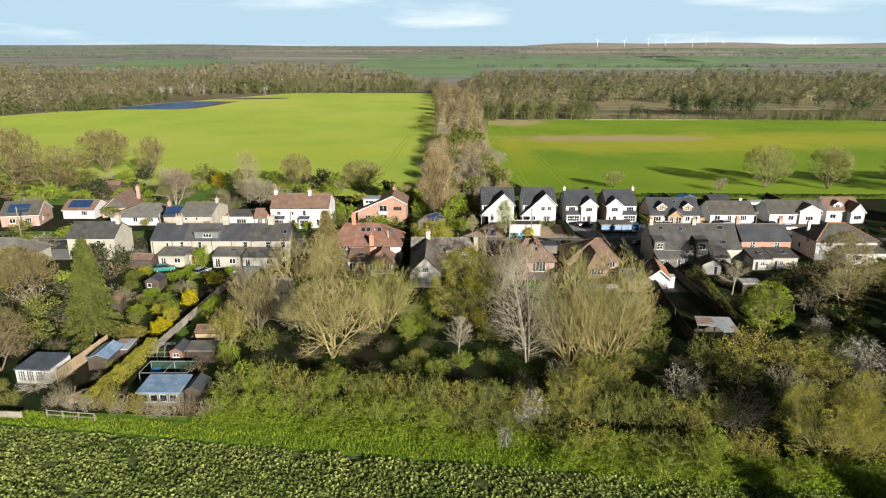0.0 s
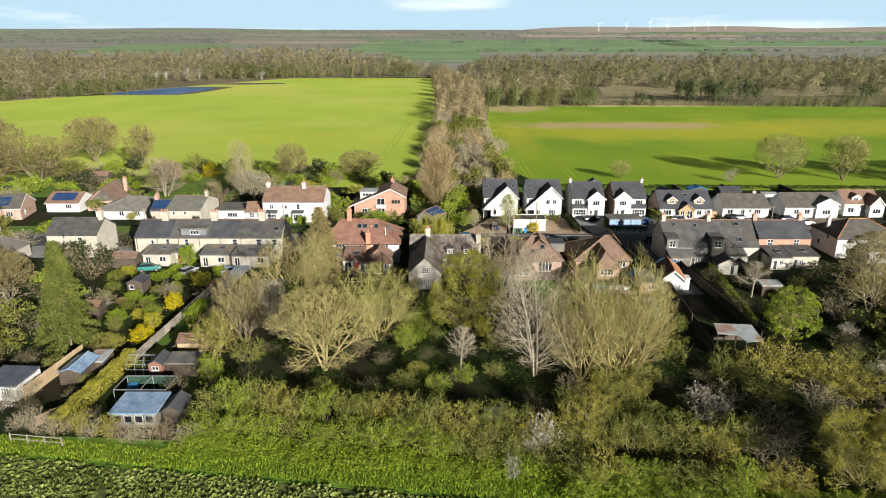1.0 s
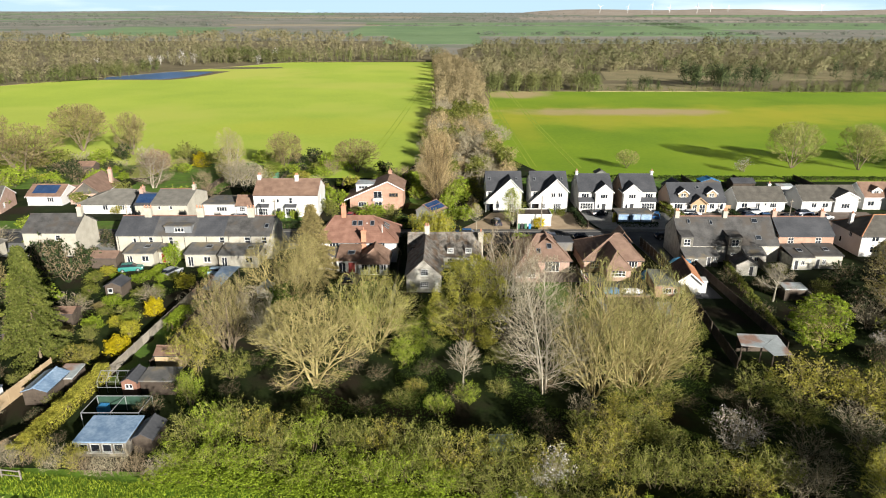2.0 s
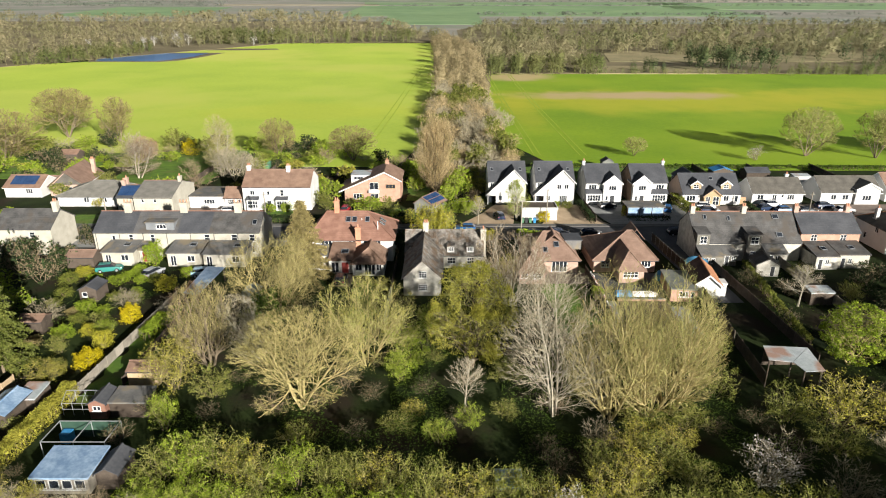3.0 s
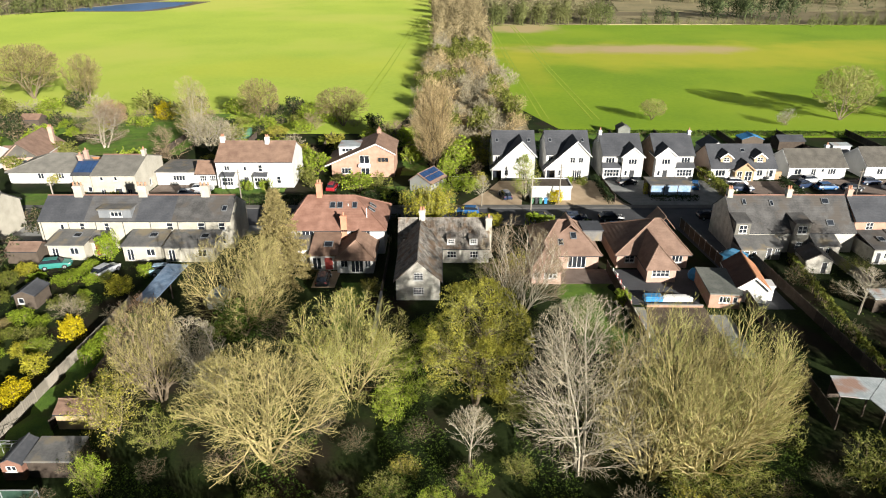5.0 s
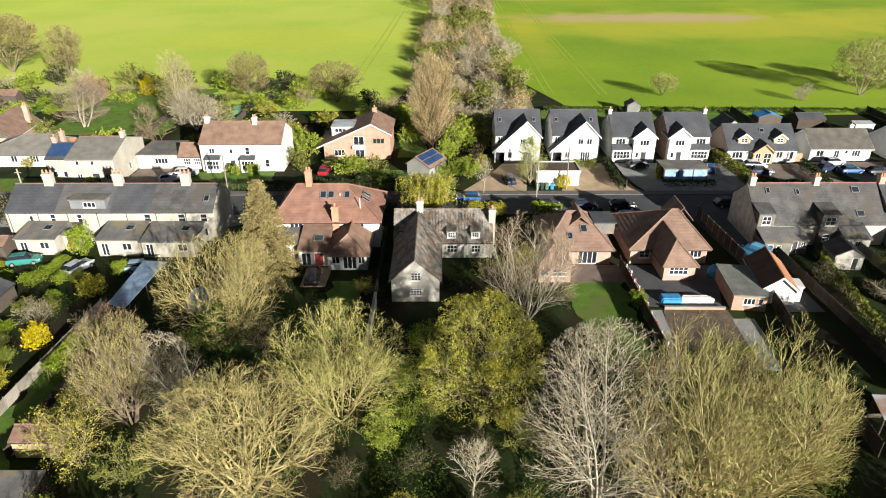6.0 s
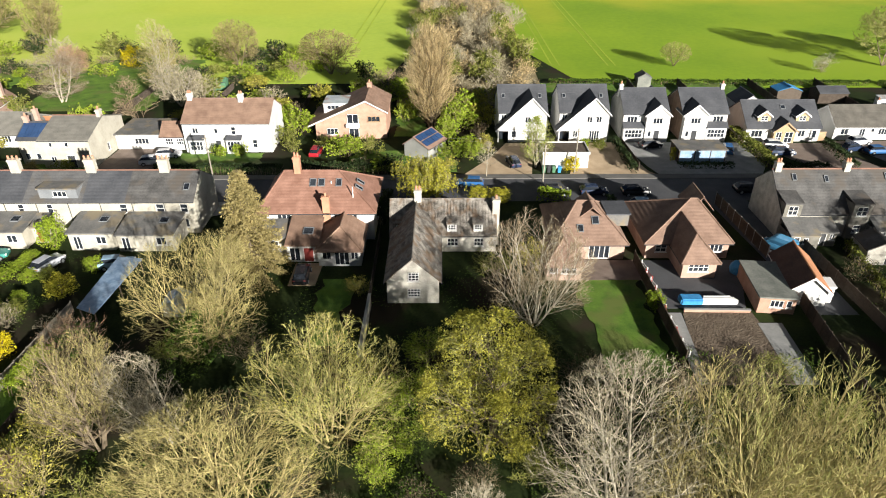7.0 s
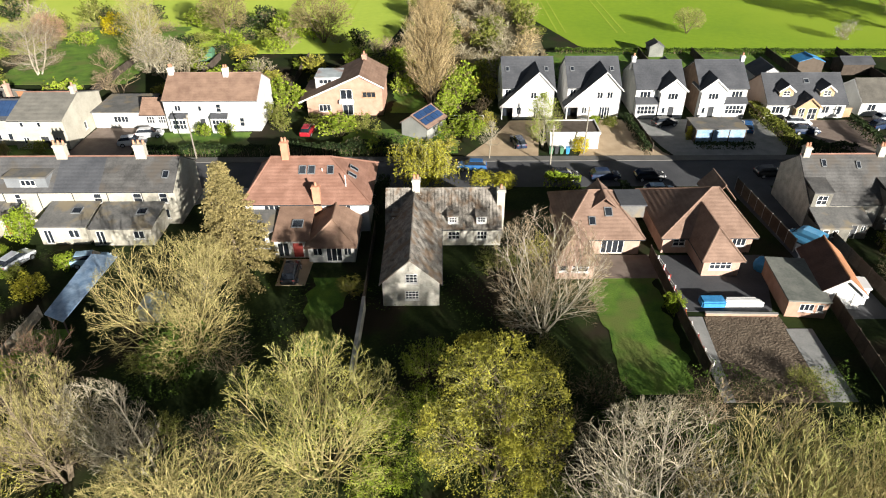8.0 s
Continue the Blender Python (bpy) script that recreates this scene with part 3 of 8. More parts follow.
            for (ua, za), (ub, zb) in zip(ring, ring[1:] + ring[:1]):
                bm.faces.new([bm.verts.new(on_side(b, side, *p)) for p in ((ua, za, 0), (ub, zb, 0), (ub, zb, -0.12), (ua, za, -0.12))])
        if ends:
            mid = lo + (hi - lo) * ridge_at
            pts = [(lo, top), (hi, top), (hi, e2), (mid, ridge), (lo, h)]
            pts = [p for i, p in enumerate(pts) if p != pts[i - 1]]
            bm.faces.new([bm.verts.new(on_side(b, side, *p)) for p in pts])
    bmesh.ops.remove_doubles(bm, verts=bm.verts[:], dist=0.0005)
    bmesh.ops.recalc_face_normals(bm, faces=bm.faces[:])
    w = part(name, bm, M[material], parent)
    for o in openings:
        kind = o[5]
        if kind == "door":
            door(parent, b, o[0], o[1], o[2], o[4], o[6] if len(o) > 6 else "dark_paint")
        else:
            window(parent, b, o[0], o[1], o[2], o[3], o[4], *(o[6:8] if len(o) > 6 else (2, 1)), door=kind == "glazed")
    return w


def roof(parent, b, h, ridge, axis, material, hips=(0.0, 0.0), over=0.3, ends_over=0.2, ridge_at=0.5, eave2=None, thick=0.16, verge="", ridge_material="", name="roof"):
    """A pitched roof of real thickness. axis: the ridge's direction; hips: how far the ridge stops short of each end wall."""
    x0, x1, y0, y1 = b
    e2 = h if eave2 is None else eave2
    lo, hi = (y0, y1) if axis == 'x' else (x0, x1)
    a, c = (x0, x1) if axis == 'x' else (y0, y1)
    mid = lo + (hi - lo) * ridge_at
    s1, s2 = (ridge - h) / (mid - lo), (ridge - e2) / (hi - mid)
    oa = over if hips[0] else ends_over
    oc = over if hips[1] else ends_over
    ra, rc = (a + hips[0] if hips[0] else a - oa), (c - hips[1] if hips[1] else c + oc)

    def at(u, v, z):
        return (u, v, z) if axis == 'x' else (v, u, z)
    z1, z2 = h - over * s1, e2 - over * s2
    up = thick * 0.75
    pts = [at(a - oa, lo - over, z1), at(c + oc, lo - over, z1), at(c + oc, hi + over, z2), at(a - oa, hi + over, z2), at(ra, mid, ridge), at(rc, mid, ridge)]
    bm = bmesh.new()
    top = [bm.verts.new((p[0], p[1], p[2] + up + 0.03)) for p in pts]
    low = [bm.verts.new((p[0], p[1], p[2] + 0.03 - (0.0 if i < 4 else 0.02))) for i, p in enumerate(pts)]
    for f in ((0, 1, 5, 4), (2, 3, 4, 5), (1, 2, 5), (3, 0, 4)):
        if len(f) == 3:
            if f == (1, 2, 5) and not hips[1] or f == (3, 0, 4) and not hips[0]:
                continue
        bm.faces.new([top[i] for i in f])
        bm.faces.new([low[i] for i in f[::-1]])
    edge = [(0, 1), (2, 3)]
    edge += [(1, 2)] if hips[1] else [(1, 5), (5, 2)]
    edge += [(3, 0)] if hips[0] else [(3, 4), (4, 0)]
    for i, j in edge:
        bm.faces.new((low[i], low[j], top[j], top[i]))
    bmesh.ops.recalc_face_normals(bm, faces=bm.faces[:])
    r = part(name, bm, M[material], parent)
    bm = bmesh.new()
    lift = Vector((0, 0, up + 0.05))
    lines = [(pts[4], pts[5])]
    if hips[0]:
        lines += [(pts[0], pts[4]), (pts[3], pts[4])]
    if hips[1]:
        lines += [(pts[1], pts[5]), (pts[2], pts[5])]
    for p, q in lines:
        if (Vector(p) - Vector(q)).length > 0.05:
            round_bar(bm, Vector(p) + lift, Vector(q) + lift, 0.11, 5)
    part("ridge_tiles", bm, M[ridge_material or material], r)
    if verge:
        for i, j, hp in ((0, 4, hips[0]), (3, 4, hips[0]), (1, 5, hips[1]), (2, 5, hips[1])):
            if hp:
                continue
            bm = bmesh.new()
            p, q = Vector(pts[i]), Vector(pts[j])
            sh = Vector(at(-0.05 if j == 4 else 0.05, 0, 0))
            dn, hi2 = Vector((0, 0, -0.18)), Vector((0, 0, 0.1))
            solid(bm, [p + dn, q + dn, q + hi2, p + hi2], [p + dn + sh, q + dn + sh, q + hi2 + sh, p + hi2 + sh])
            part("barge_board", bm, M[verge], r)
    for i, j in ((0, 1), (2, 3)):
        bm = bmesh.new()
        round_bar(bm, Vector(pts[i]) + Vector((0, 0, -0.02)), Vector(pts[j]) + Vector((0, 0, -0.02)), 0.07, 5)
        part("gutter", bm, M["frame_white" if verge else "dark_paint"], r)
    return r


def flat_roof(parent, b, z, material, over=0.15, rise=0.0, name="roof", thick=0.18):
    """A slab of a roof; rise: how much higher its back edge lies."""
    x0, x1, y0, y1 = b
    lo = [(x0 - over, y0 - over, z), (x1 + over, y0 - over, z), (x1 + over, y1 + over * (rise == 0), z + rise), (x0 - over, y1 + over * (rise == 0), z + rise)]
    bm = bmesh.new()
    solid(bm, lo, [(p[0], p[1], p[2] + thick) for p in lo])
    return part(name, bm, M[material], parent)


def rooflight(parent, x, y, z, w, l, slope, axis='x', toward=-1):
    """A roof window lying on a slope of that many degrees that falls toward -y (or along x)."""
    turn = pose(x, y, z, -toward * slope if axis == 'x' else 0, 0 if axis == 'x' else toward * slope, 0)
    pane_bm, fr = bmesh.new(), bmesh.new()
    box(pane_bm, -w / 2 + 0.06, w / 2 - 0.06, -l / 2 + 0.06, l / 2 - 0.06, 0.02, 0.07)
    for a in ((-w / 2, w / 2, -l / 2, -l / 2 + 0.08), (-w / 2, w / 2, l / 2 - 0.08, l / 2), (-w / 2, -w / 2 + 0.08, -l / 2, l / 2), (w / 2 - 0.08, w / 2, -l / 2, l / 2)):
        box(fr, *a, 0.0, 0.11)
    for k in (pane_bm, fr):
        bmesh.ops.transform(k, matrix=turn, verts=k.verts[:])
    p = part("rooflight", pane_bm, M["glass"], parent)
    part("frame", fr, M["lead"], p)


def chimney(parent, x, y, z0, z1, w=0.9, d=0.6, material="cream", pots=2):
    bm = bmesh.new()
    box(bm, x - w / 2, x + w / 2, y - d / 2, y + d / 2, z0, z1)
    box(bm, x - w / 2 - 0.08, x + w / 2 + 0.08, y - d / 2 - 0.08, y + d / 2 + 0.08, z1 - 0.28, z1 - 0.1)
    box(bm, x - w / 2 - 0.14, x + w / 2 + 0.14, y - d / 2 - 0.14, y + d / 2 + 0.14, z0 - 0.02, z0 + 0.12)
    c = part("chimney", bm, M[material], parent)
    for i in range(pots):
        u = x + (i - (pots - 1) / 2) * w * 0.45
        bm = bmesh.new()
        bmesh.ops.create_cone(bm, cap_ends=True, segments=8, radius1=0.16, radius2=0.12, depth=0.5, matrix=pose(u, y, z1 + 0.25))
        part("pot", bm, M["pot"], c)


def gutter_pipe(parent, x, y, z1):
    bm = bmesh.new()
    round_bar(bm, (x, y, 0.0), (x, y, z1), 0.05, 5)
    part("downpipe", bm, M["dark_paint"], parent)


# ---- the lie of the land ----
RISE = [(-200, 0), (225, 0), (300, 0.8), (500, 5.5), (900, 16), (1500, 36), (2500, 72), (4400, 145), (4900, 150)]


def land(y):
    for (a, za), (c, zc) in zip(RISE, RISE[1:]):
        if y <= c:
            return za + (zc - za) * (y - a) / (c - a)
    return RISE[-1][1]


def sheet(name, outline, material, lift, label="", category="", ragged=0.0):
    """A piece of ground that follows the land. outline: rows of (y, x left, x right), going up in y."""
    ys = sorted({r[0] for r in outline} | {k for k, _ in RISE if outline[0][0] < k < outline[-1][0]})
    at = lambda y, i: float(np.interp(y, [r[0] for r in outline], [r[i] for r in outline])) + ragged * noise.noise(Vector((y * 0.55, i * 7.0 + outline[0][1], 0.0)))
    if ragged:
        n = max(2, int((ys[-1] - ys[0]) / 0.7))
        ys = sorted(set(ys) | {ys[0] + (ys[-1] - ys[0]) * k / n for k in range(n + 1)})
    verts, faces = [], []
    for y in ys:
        z = land(y) + lift
        verts += [(at(y, 1), y, z), (at(y, 2), y, z)]
    for i in range(len(ys) - 1):
        faces.append((2 * i, 2 * i + 1, 2 * i + 3, 2 * i + 2))
    n = len(verts)
    verts += [(x, y, z - lift - 0.05) for x, y, z in verts]
    k = len(ys)
    for i in range(k - 1):
        faces.append((2 * i, 2 * i + 2, n + 2 * i + 2, n + 2 * i))
        faces.append((2 * i + 3, 2 * i + 1, n + 2 * i + 1, n + 2 * i + 3))
    faces += [(1, 0, n, n + 1), (2 * k - 2, 2 * k - 1, n + 2 * k - 1, n + 2 * k - 2)]
    mesh = raw_mesh(name, verts, faces)
    mesh.materials.append(M[material])
    return tagged(new(name, mesh), label, category, "", "structure")


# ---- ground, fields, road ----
sheet("ground", [(-200, -3500, 3500), (4900, -5200, 5200)], "ground", 0.0, "rough garden soil and grass, colour darkened to suggest shade", "ground")
sheet("crop_field_soil", [(-190, -400, 400), (53, -400, 400), (57.2, -400, 9), (61.5, -400, -24), (65.4, -400, -52), (72, -400, -150)], "soil", 0.03, "dark soil of a leafy crop field", "field")
sheet("verge", [(50, 46, 60), (54, 30, 70), (58, 4, 46), (62, -27, 20), (65, -52, -8), (67.6, -160, -28), (72.5, -160, -120)], "verge", 0.015, "bright green grass verge along the crop field", "grass verge")
sheet("field_west", [(200, -120, -14), (226, -330, -9), (334, -330, -5), (450, -318, -6), (481, -305, -7), (508, -262, -8), (580, -250, -9), (660, -262, -9), (684, -150, -13)], "meadow", 0.04, "wide bright green field of young cereal", "field")
sheet("field_east", [(196, 40, 420), (205, 30, 420), (230, 22, 420), (334, 21, 420), (433, 29, 280), (434, 29, 150)], "meadow_east", 0.04, "bright green cereal field with tramlines", "field")
for x in (27.0, 28.9, 41.0, 42.9):
    sheet("tramline", [(215, x, x + 0.4), (430, x - 0.06 * x, x + 0.5 - 0.06 * x)], "tram", 0.07, "darker tramline through the cereal crop", "tramline")
for x in (-27, -24.6):
    sheet("tramline", [(226, x, x + 0.45), (480, x + 11, x + 11.6)], "tram", 0.07, "darker tramline through the cereal crop", "tramline")
sheet("pond_bank", [(507, -260, -208), (516, -265, -198), (545, -266, -190), (580, -256, -184)], "mud", 0.10, "muddy bank of a flooded field corner", "bank")
sheet("pond_water", [(512, -258, -215), (520, -262, -207), (545, -262, -198), (574, -252, -196)], "water", 0.14, "flood water in the field corner, sky reflection painted blue", "pond")
sheet("flood_strip", [(604, -240, -178), (612, -246, -146), (622, -190, -150)], "mud", 0.10, "dark wet strip at the far side of the field", "wet strip")
sheet("far_land", [(700, -3000, 3000), (4890, -5200, 5200)], "far_land", 0.25, "distant mixed farmland, haze put into its colour", "farmland")
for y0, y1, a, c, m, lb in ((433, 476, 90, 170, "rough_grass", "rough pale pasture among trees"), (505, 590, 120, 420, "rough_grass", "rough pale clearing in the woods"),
                            (1300, 1800, -760, -500, "far_green", "distant green field, haze put into its colour"), (1030, 1320, -95, 60, "far_green", "distant green field, haze put into its colour"),
                            (1300, 1900, -200, 620, "far_green", "distant green field, haze put into its colour"), (1650, 2200, 560, 1500, "far_green", "distant green field, haze put into its colour"),
                            (1930, 2080, -620, -180, "far_pale", "distant pale stubble field"), (1980, 2250, -230, 700, "far_green", "distant green field, haze put into its colour"),
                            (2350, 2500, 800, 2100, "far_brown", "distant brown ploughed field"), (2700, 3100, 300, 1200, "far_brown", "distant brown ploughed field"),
                            (3100, 3700, 900, 2600, "far_green", "distant green hillside field, haze put into its colour"), (2900, 3200, -900, -100, "far_pale", "distant pale field"),
                            (3500, 4000, 700, 1500, "far_pale", "distant pale hillside field"), (2600, 2800, -2200, -1100, "far_green", "distant green field, haze put into its colour"),
                            (3700, 4100, -2600, -600, "far_green", "distant green hillside field, haze put into its colour"), (3850, 4250, 1500, 2700, "far_brown", "distant brown hillside field")):
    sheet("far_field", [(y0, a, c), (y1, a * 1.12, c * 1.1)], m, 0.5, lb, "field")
sheet("woodland_floor", [(434.5, 16, 900), (900, 16, 1200), (1040, 60, 1300)], "woodfloor", 0.3, "brown woodland floor", "woodland floor")
sheet("scrub_floor", [(184, -10, 22), (230, -9, 22.4), (334, -5, 21.4), (434, -6, 29.4), (690, -12, 18)], "woodfloor", 0.02, "brown leaf litter below a hedgerow", "leaf litter")
sheet("woodland_floor", [(440, -900, -322), (520, -900, -270), (690, -900, -150), (700, -900, 20), (1120, -1300, -100)], "woodfloor", 0.34, "brown woodland floor", "woodland floor")

sheet("road", [(139.2, -190, 190), (147.0, -190, 190)], "asphalt", 0.03, "grey asphalt village street", "road")
sheet("pavement", [(147.0, -190, 190), (148.6, -190, 190)], "pavement", 0.14, "pale concrete pavement with a kerb", "pavement")
sheet("side_lane", [(111, 40.9, 45.2), (139.3, 38.6, 44.6)], "asphalt", 0.02, "dark asphalt lane beside the end terrace", "lane")
sheet("driveway", [(148.6, 20, 34), (150, 20.5, 33), (158, 21, 31.4), (162.6, 22, 30)], "gravel", 0.05, "tan gravel driveway", "driveway")
sheet("driveway", [(148.6, 3, 14), (156, 8, 15), (162.4, 11, 17)], "gravel", 0.05, "tan gravel driveway", "driveway")
sheet("forecourt", [(148.6, 34.5, 51), (152, 33.4, 53), (162.6, 31.5, 52.4)], "concrete", 0.05, "grey paved forecourt", "driveway")
sheet("driveway", [(148.6, 63, 74), (152, 60, 71), (162, 54.5, 68)], "paving", 0.05, "brown block-paved driveway", "driveway")
sheet("driveway", [(148.6, 76, 100), (163, 70, 101)], "paving", 0.05, "brown block-paved driveway", "driveway")
sheet("driveway", [(148.2, -57.4, -47.5), (160, -57.0, -48.4)], "paving", 0.05, "brown gravel driveway", "driveway")
sheet("yard", [(131, -100, -40), (139.2, -100, -24)], "concrete", 0.02, "grey concrete street front of the terrace", "yard")
for y0, y1, a, c, lb in ((181, 222, -88, -61, "smooth green back garden lawn"), (150, 158, -47, -31, "shaded front lawn"), (166, 182, -9, -3.5, "green side lawn"),
                         (101, 118, 15.6, 22.4, "green garden lawn behind a bungalow"), (106, 118.4, -14.6, -11.0, "small green garden lawn behind a house"),
                         (176, 200, 22, 72, "green back garden lawns"),
                         (84, 110, -41.8, -37.6, "narrow green garden lawn"), (150, 161, 74, 75.5, "green verge"), (186, 218, -130, -98, "green back garden lawn"),
                         (149, 155, -140, -58, "green front gardens"), (150, 159, -16, 2, "green front garden")):
    sheet("lawn", [(y0, a, c), (y1, a, c)], "lawn", 0.045, lb, "lawn", 1.3)
sheet("patio", [(118, 15.9, 23.4), (122.5, 16.2, 23.4)], "paving", 0.07, "brown paved patio behind a bungalow", "patio")
sheet("patio", [(112.3, 24, 33.3), (122.4, 24, 36.6)], "asphalt", 0.06, "dark asphalt yard", "yard")
sheet("bare_plot", [(100, 24.2, 34), (111.4, 26, 33.6)], "earth", 0.06, "bare brown raked earth plot", "earth plot")
sheet("concrete_path", [(100, 23.8, 24.8), (111.4, 24.2, 25.8)], "concrete", 0.08, "grey concrete strip path", "path")
sheet("concrete_slab", [(100, 33.0, 35.4), (109.5, 33.4, 36)], "concrete", 0.08, "grey concrete slab by the shed", "slab")
sheet("patio", [(117, -18.6, -15.4), (122, -18.6, -15.2)], "gravel", 0.05, "tan gravel patio", "patio")


def hill(name, x0, x1, y0, y1, height, material, label, phase):
    """A long low rise on the horizon, as a sheet that swells from the land."""
    verts, faces = [], []
    nx, ny = 24, 6
    for j in range(ny + 1):
        for i in range(nx + 1):
            u, v = i / nx, j / ny
            x, y = x0 + (x1 - x0) * u, y0 + (y1 - y0) * v
            swell = math.sin(math.pi * u) ** 0.7 * math.sin(math.pi * v * 0.55) * (1 + 0.3 * math.sin(u * 9 + phase))
            verts.append((x, y, land(y) + 0.2 + height * swell))
    for j in range(ny):
        for i in range(nx):
            a = j * (nx + 1) + i
            faces.append((a, a + 1, a + nx + 2, a + nx + 1))
    mesh = raw_mesh(name, verts, faces)
    mesh.materials.append(M[material])
    tagged(new(name, mesh), label, "hill", "", "structure")


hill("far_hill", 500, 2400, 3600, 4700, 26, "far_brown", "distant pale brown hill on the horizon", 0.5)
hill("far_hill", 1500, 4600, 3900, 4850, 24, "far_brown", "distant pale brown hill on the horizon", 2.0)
hill("far_hill", -3600, -900, 4000, 4850, 14, "far_land", "distant low wooded hill, haze put into its colour", 1.2)


# ---- houses north of the road ----
def catslide_house(x, wide, label):
    """White house whose front gable sweeps low on one side. x: left corner; wide: how much broader than its eight metres."""
    e = thing("house", x, 163.0, label, "house", "white gabled houses")
    e.matrix_basis = pose(x, 163.0, 0) @ Matrix.Diagonal((wide, 1, 1.03, 1))
    main = (0.2, 8.2, 1.6, 11.0)
    block(e, main, 5.0, "white", [("f", 0.6, 1.5, 3.2, 4.5, "win")], 'x', 8.2)
    roof(e, main, 5.0, 8.2, 'x', "slate", over=0.35, ends_over=0.15)
    # front wing: high eave on the right, low on the left
    wing = (0.0, 8.0, 0.0, 1.7)
    apex = 5.45
    bm = bmesh.new()
    pts = [(2.0, 0.02), (8.0, 0.02), (8.0, 5.0), (apex, 7.7), (0.0, 2.35), (0.0, 2.0), (2.0, 2.0)]
    solid(bm, [(a, 0.0, c) for a, c in pts], [(a, 1.65, c) for a, c in pts])
    part("front_gable", bm, M["white"], e)
    ridge_y = 1.6 + (7.7 - 5.0) / (8.2 - 5.0) * 4.7
    bm = bmesh.new()
    for side in (-1, 1):
        if side < 0:
            low = [(-0.45, -0.3, 2.0), (apex, -0.3, 7.75), (apex, ridge_y, 7.75), (-0.45, 1.9, 2.0)]
        else:
            low = [(apex, -0.3, 7.75), (8.35, -0.3, 4.68), (8.35, 1.4, 4.68), (apex, ridge_y, 7.75)]
        solid(bm, low, [(p[0], p[1], p[2] + 0.17) for p in low])
    r = part("gable_roof", bm, M["slate"], e)
    bm = bmesh.new()
    for p, q in (((-0.45, -0.36, 1.95), (apex, -0.36, 7.72)), ((apex, -0.36, 7.72), (8.35, -0.36, 4.62))):
        p, q = Vector(p), Vector(q)
        solid(bm, [p, q, q + Vector((0, 0, 0.2)), p + Vector((0, 0, 0.2))], [v + Vector((0, 0.05, 0)) for v in (p, q, q + Vector((0, 0, 0.2)), p + Vector((0, 0, 0.2)))])
    part("barge_board", bm, M["frame_white"], r)
    face = (0.0, 8.0, -0.13, 1.7)
    window(e, face, "f", 5.0, 6.6, 0.1, 2.1, 4, 1, door=True)
    window(e, face, "f", 4.4, 5.3, 3.5, 4.6)
    window(e, face, "f", 5.9, 6.8, 3.5, 4.6)
    window(e, face, "f", 2.3, 3.1, 0.9, 2.1)
    bm = bmesh.new()
    box(bm, 0.15, 1.9, 1.45, 1.6, 0.05, 2.0)
    part("porch_glazing", bm, M["glass"], e)
    for u in (0.1, 1.85):
        one_box("porch_post", (u - 0.08, u + 0.08, 0.0, 0.16, 0, 2.05), M["frame_white"], e)
    for u in (1.0, 7.1):
        rooflight(e, u, 4.2, 6.97, 0.6, 0.9, 34)
    gutter_pipe(e, 8.05, -0.05, 4.8)
    return e


catslide_house(9.55, 1.07, "white rendered house with a sweeping front gable and slate roof")
catslide_house(20.4, 1.09, "white rendered house with a sweeping front gable and slate roof")


def gable_house(x, mirror, label, side_material):
    """White house with a small front gable, a lean-to front roof and a slate main roof."""
    e = thing("house", x, 163.0, label, "house", "white gabled houses")
    mx = (lambda a: 8.0 - a) if mirror else (lambda a: a)
    sp = lambda a, c: tuple(sorted((mx(a), mx(c))))
    main = (0.0, 8.0, 1.0, 10.2)
    a, c = sp(0.7, 2.5)
    block(e, main, 5.0, "white", [("f", a, c, 3.3, 4.4, "win", 3, 1)], 'x', 8.0)
    roof(e, main, 5.0, 8.0, 'x', "slate", over=0.3, ends_over=0.15)
    for u in (-0.02, 8.02):
        bm = bmesh.new()
        d = -0.02 if u < 0 else 0.02
        p = [(u, 1.0, 0.05), (u, 10.2, 0.05), (u, 10.2, 4.95), (u, 5.6, 7.85), (u, 1.0, 4.95)]
        solid(bm, p, [(q[0] + d, q[1], q[2]) for q in p])
        part("side_wall_facing", bm, M[side_material], e)
    g0, g1 = sp(3.8, 8.0)
    gb = (g0, g1, 0.0, 1.2)
    gm = (g0 + g1) / 2
    block(e, gb, 5.0, "white", [("f", gm - 0.85, gm + 0.85, 3.3, 4.4, "win", 3, 1), ("f", gm - 1.5, gm - 0.9, 0.9, 2.0, "win", 1, 1), ("f", gm - 0.5, gm + 0.6, 0.05, 2.15, "door", "dark_paint")], 'y', 6.75)
    roof(e, (g0, g1, 0.0, 3.9), 5.0, 6.75, 'y', "slate", over=0.3, ends_over=0.2, verge="frame_white")
    l0, l1 = sp(0.0, 3.75)
    bay = (l0 + 0.1, l1 - 0.05, 0.1, 1.0)
    block(e, bay, 2.5, "white", [("f", l0 + 0.35, l1 - 0.35, 0.75, 2.2, "win", 5, 2)], name="bay_wall")
    flat_roof(e, (l0, l1, 0.0, 1.0), 2.5, "slate", over=0.12, rise=0.75, name="lean_to_roof")
    chimney(e, mx(0.1), 5.6, 6.6, 8.9, 0.6, 0.7, "white", 1)
    gutter_pipe(e, g0, -0.06, 4.8)
    return e


gable_house(31.9, False, "white rendered house with slate roof and bay window", "grey_render")
gable_house(42.4, True, "white rendered house with brown brick side wall", "brown_brick")

e = thing("house", 53.8, 163.0, "white chalet house with two cream dormers and slate roof", "house")
main = (0.0, 13.2, 0.0, 9.4)
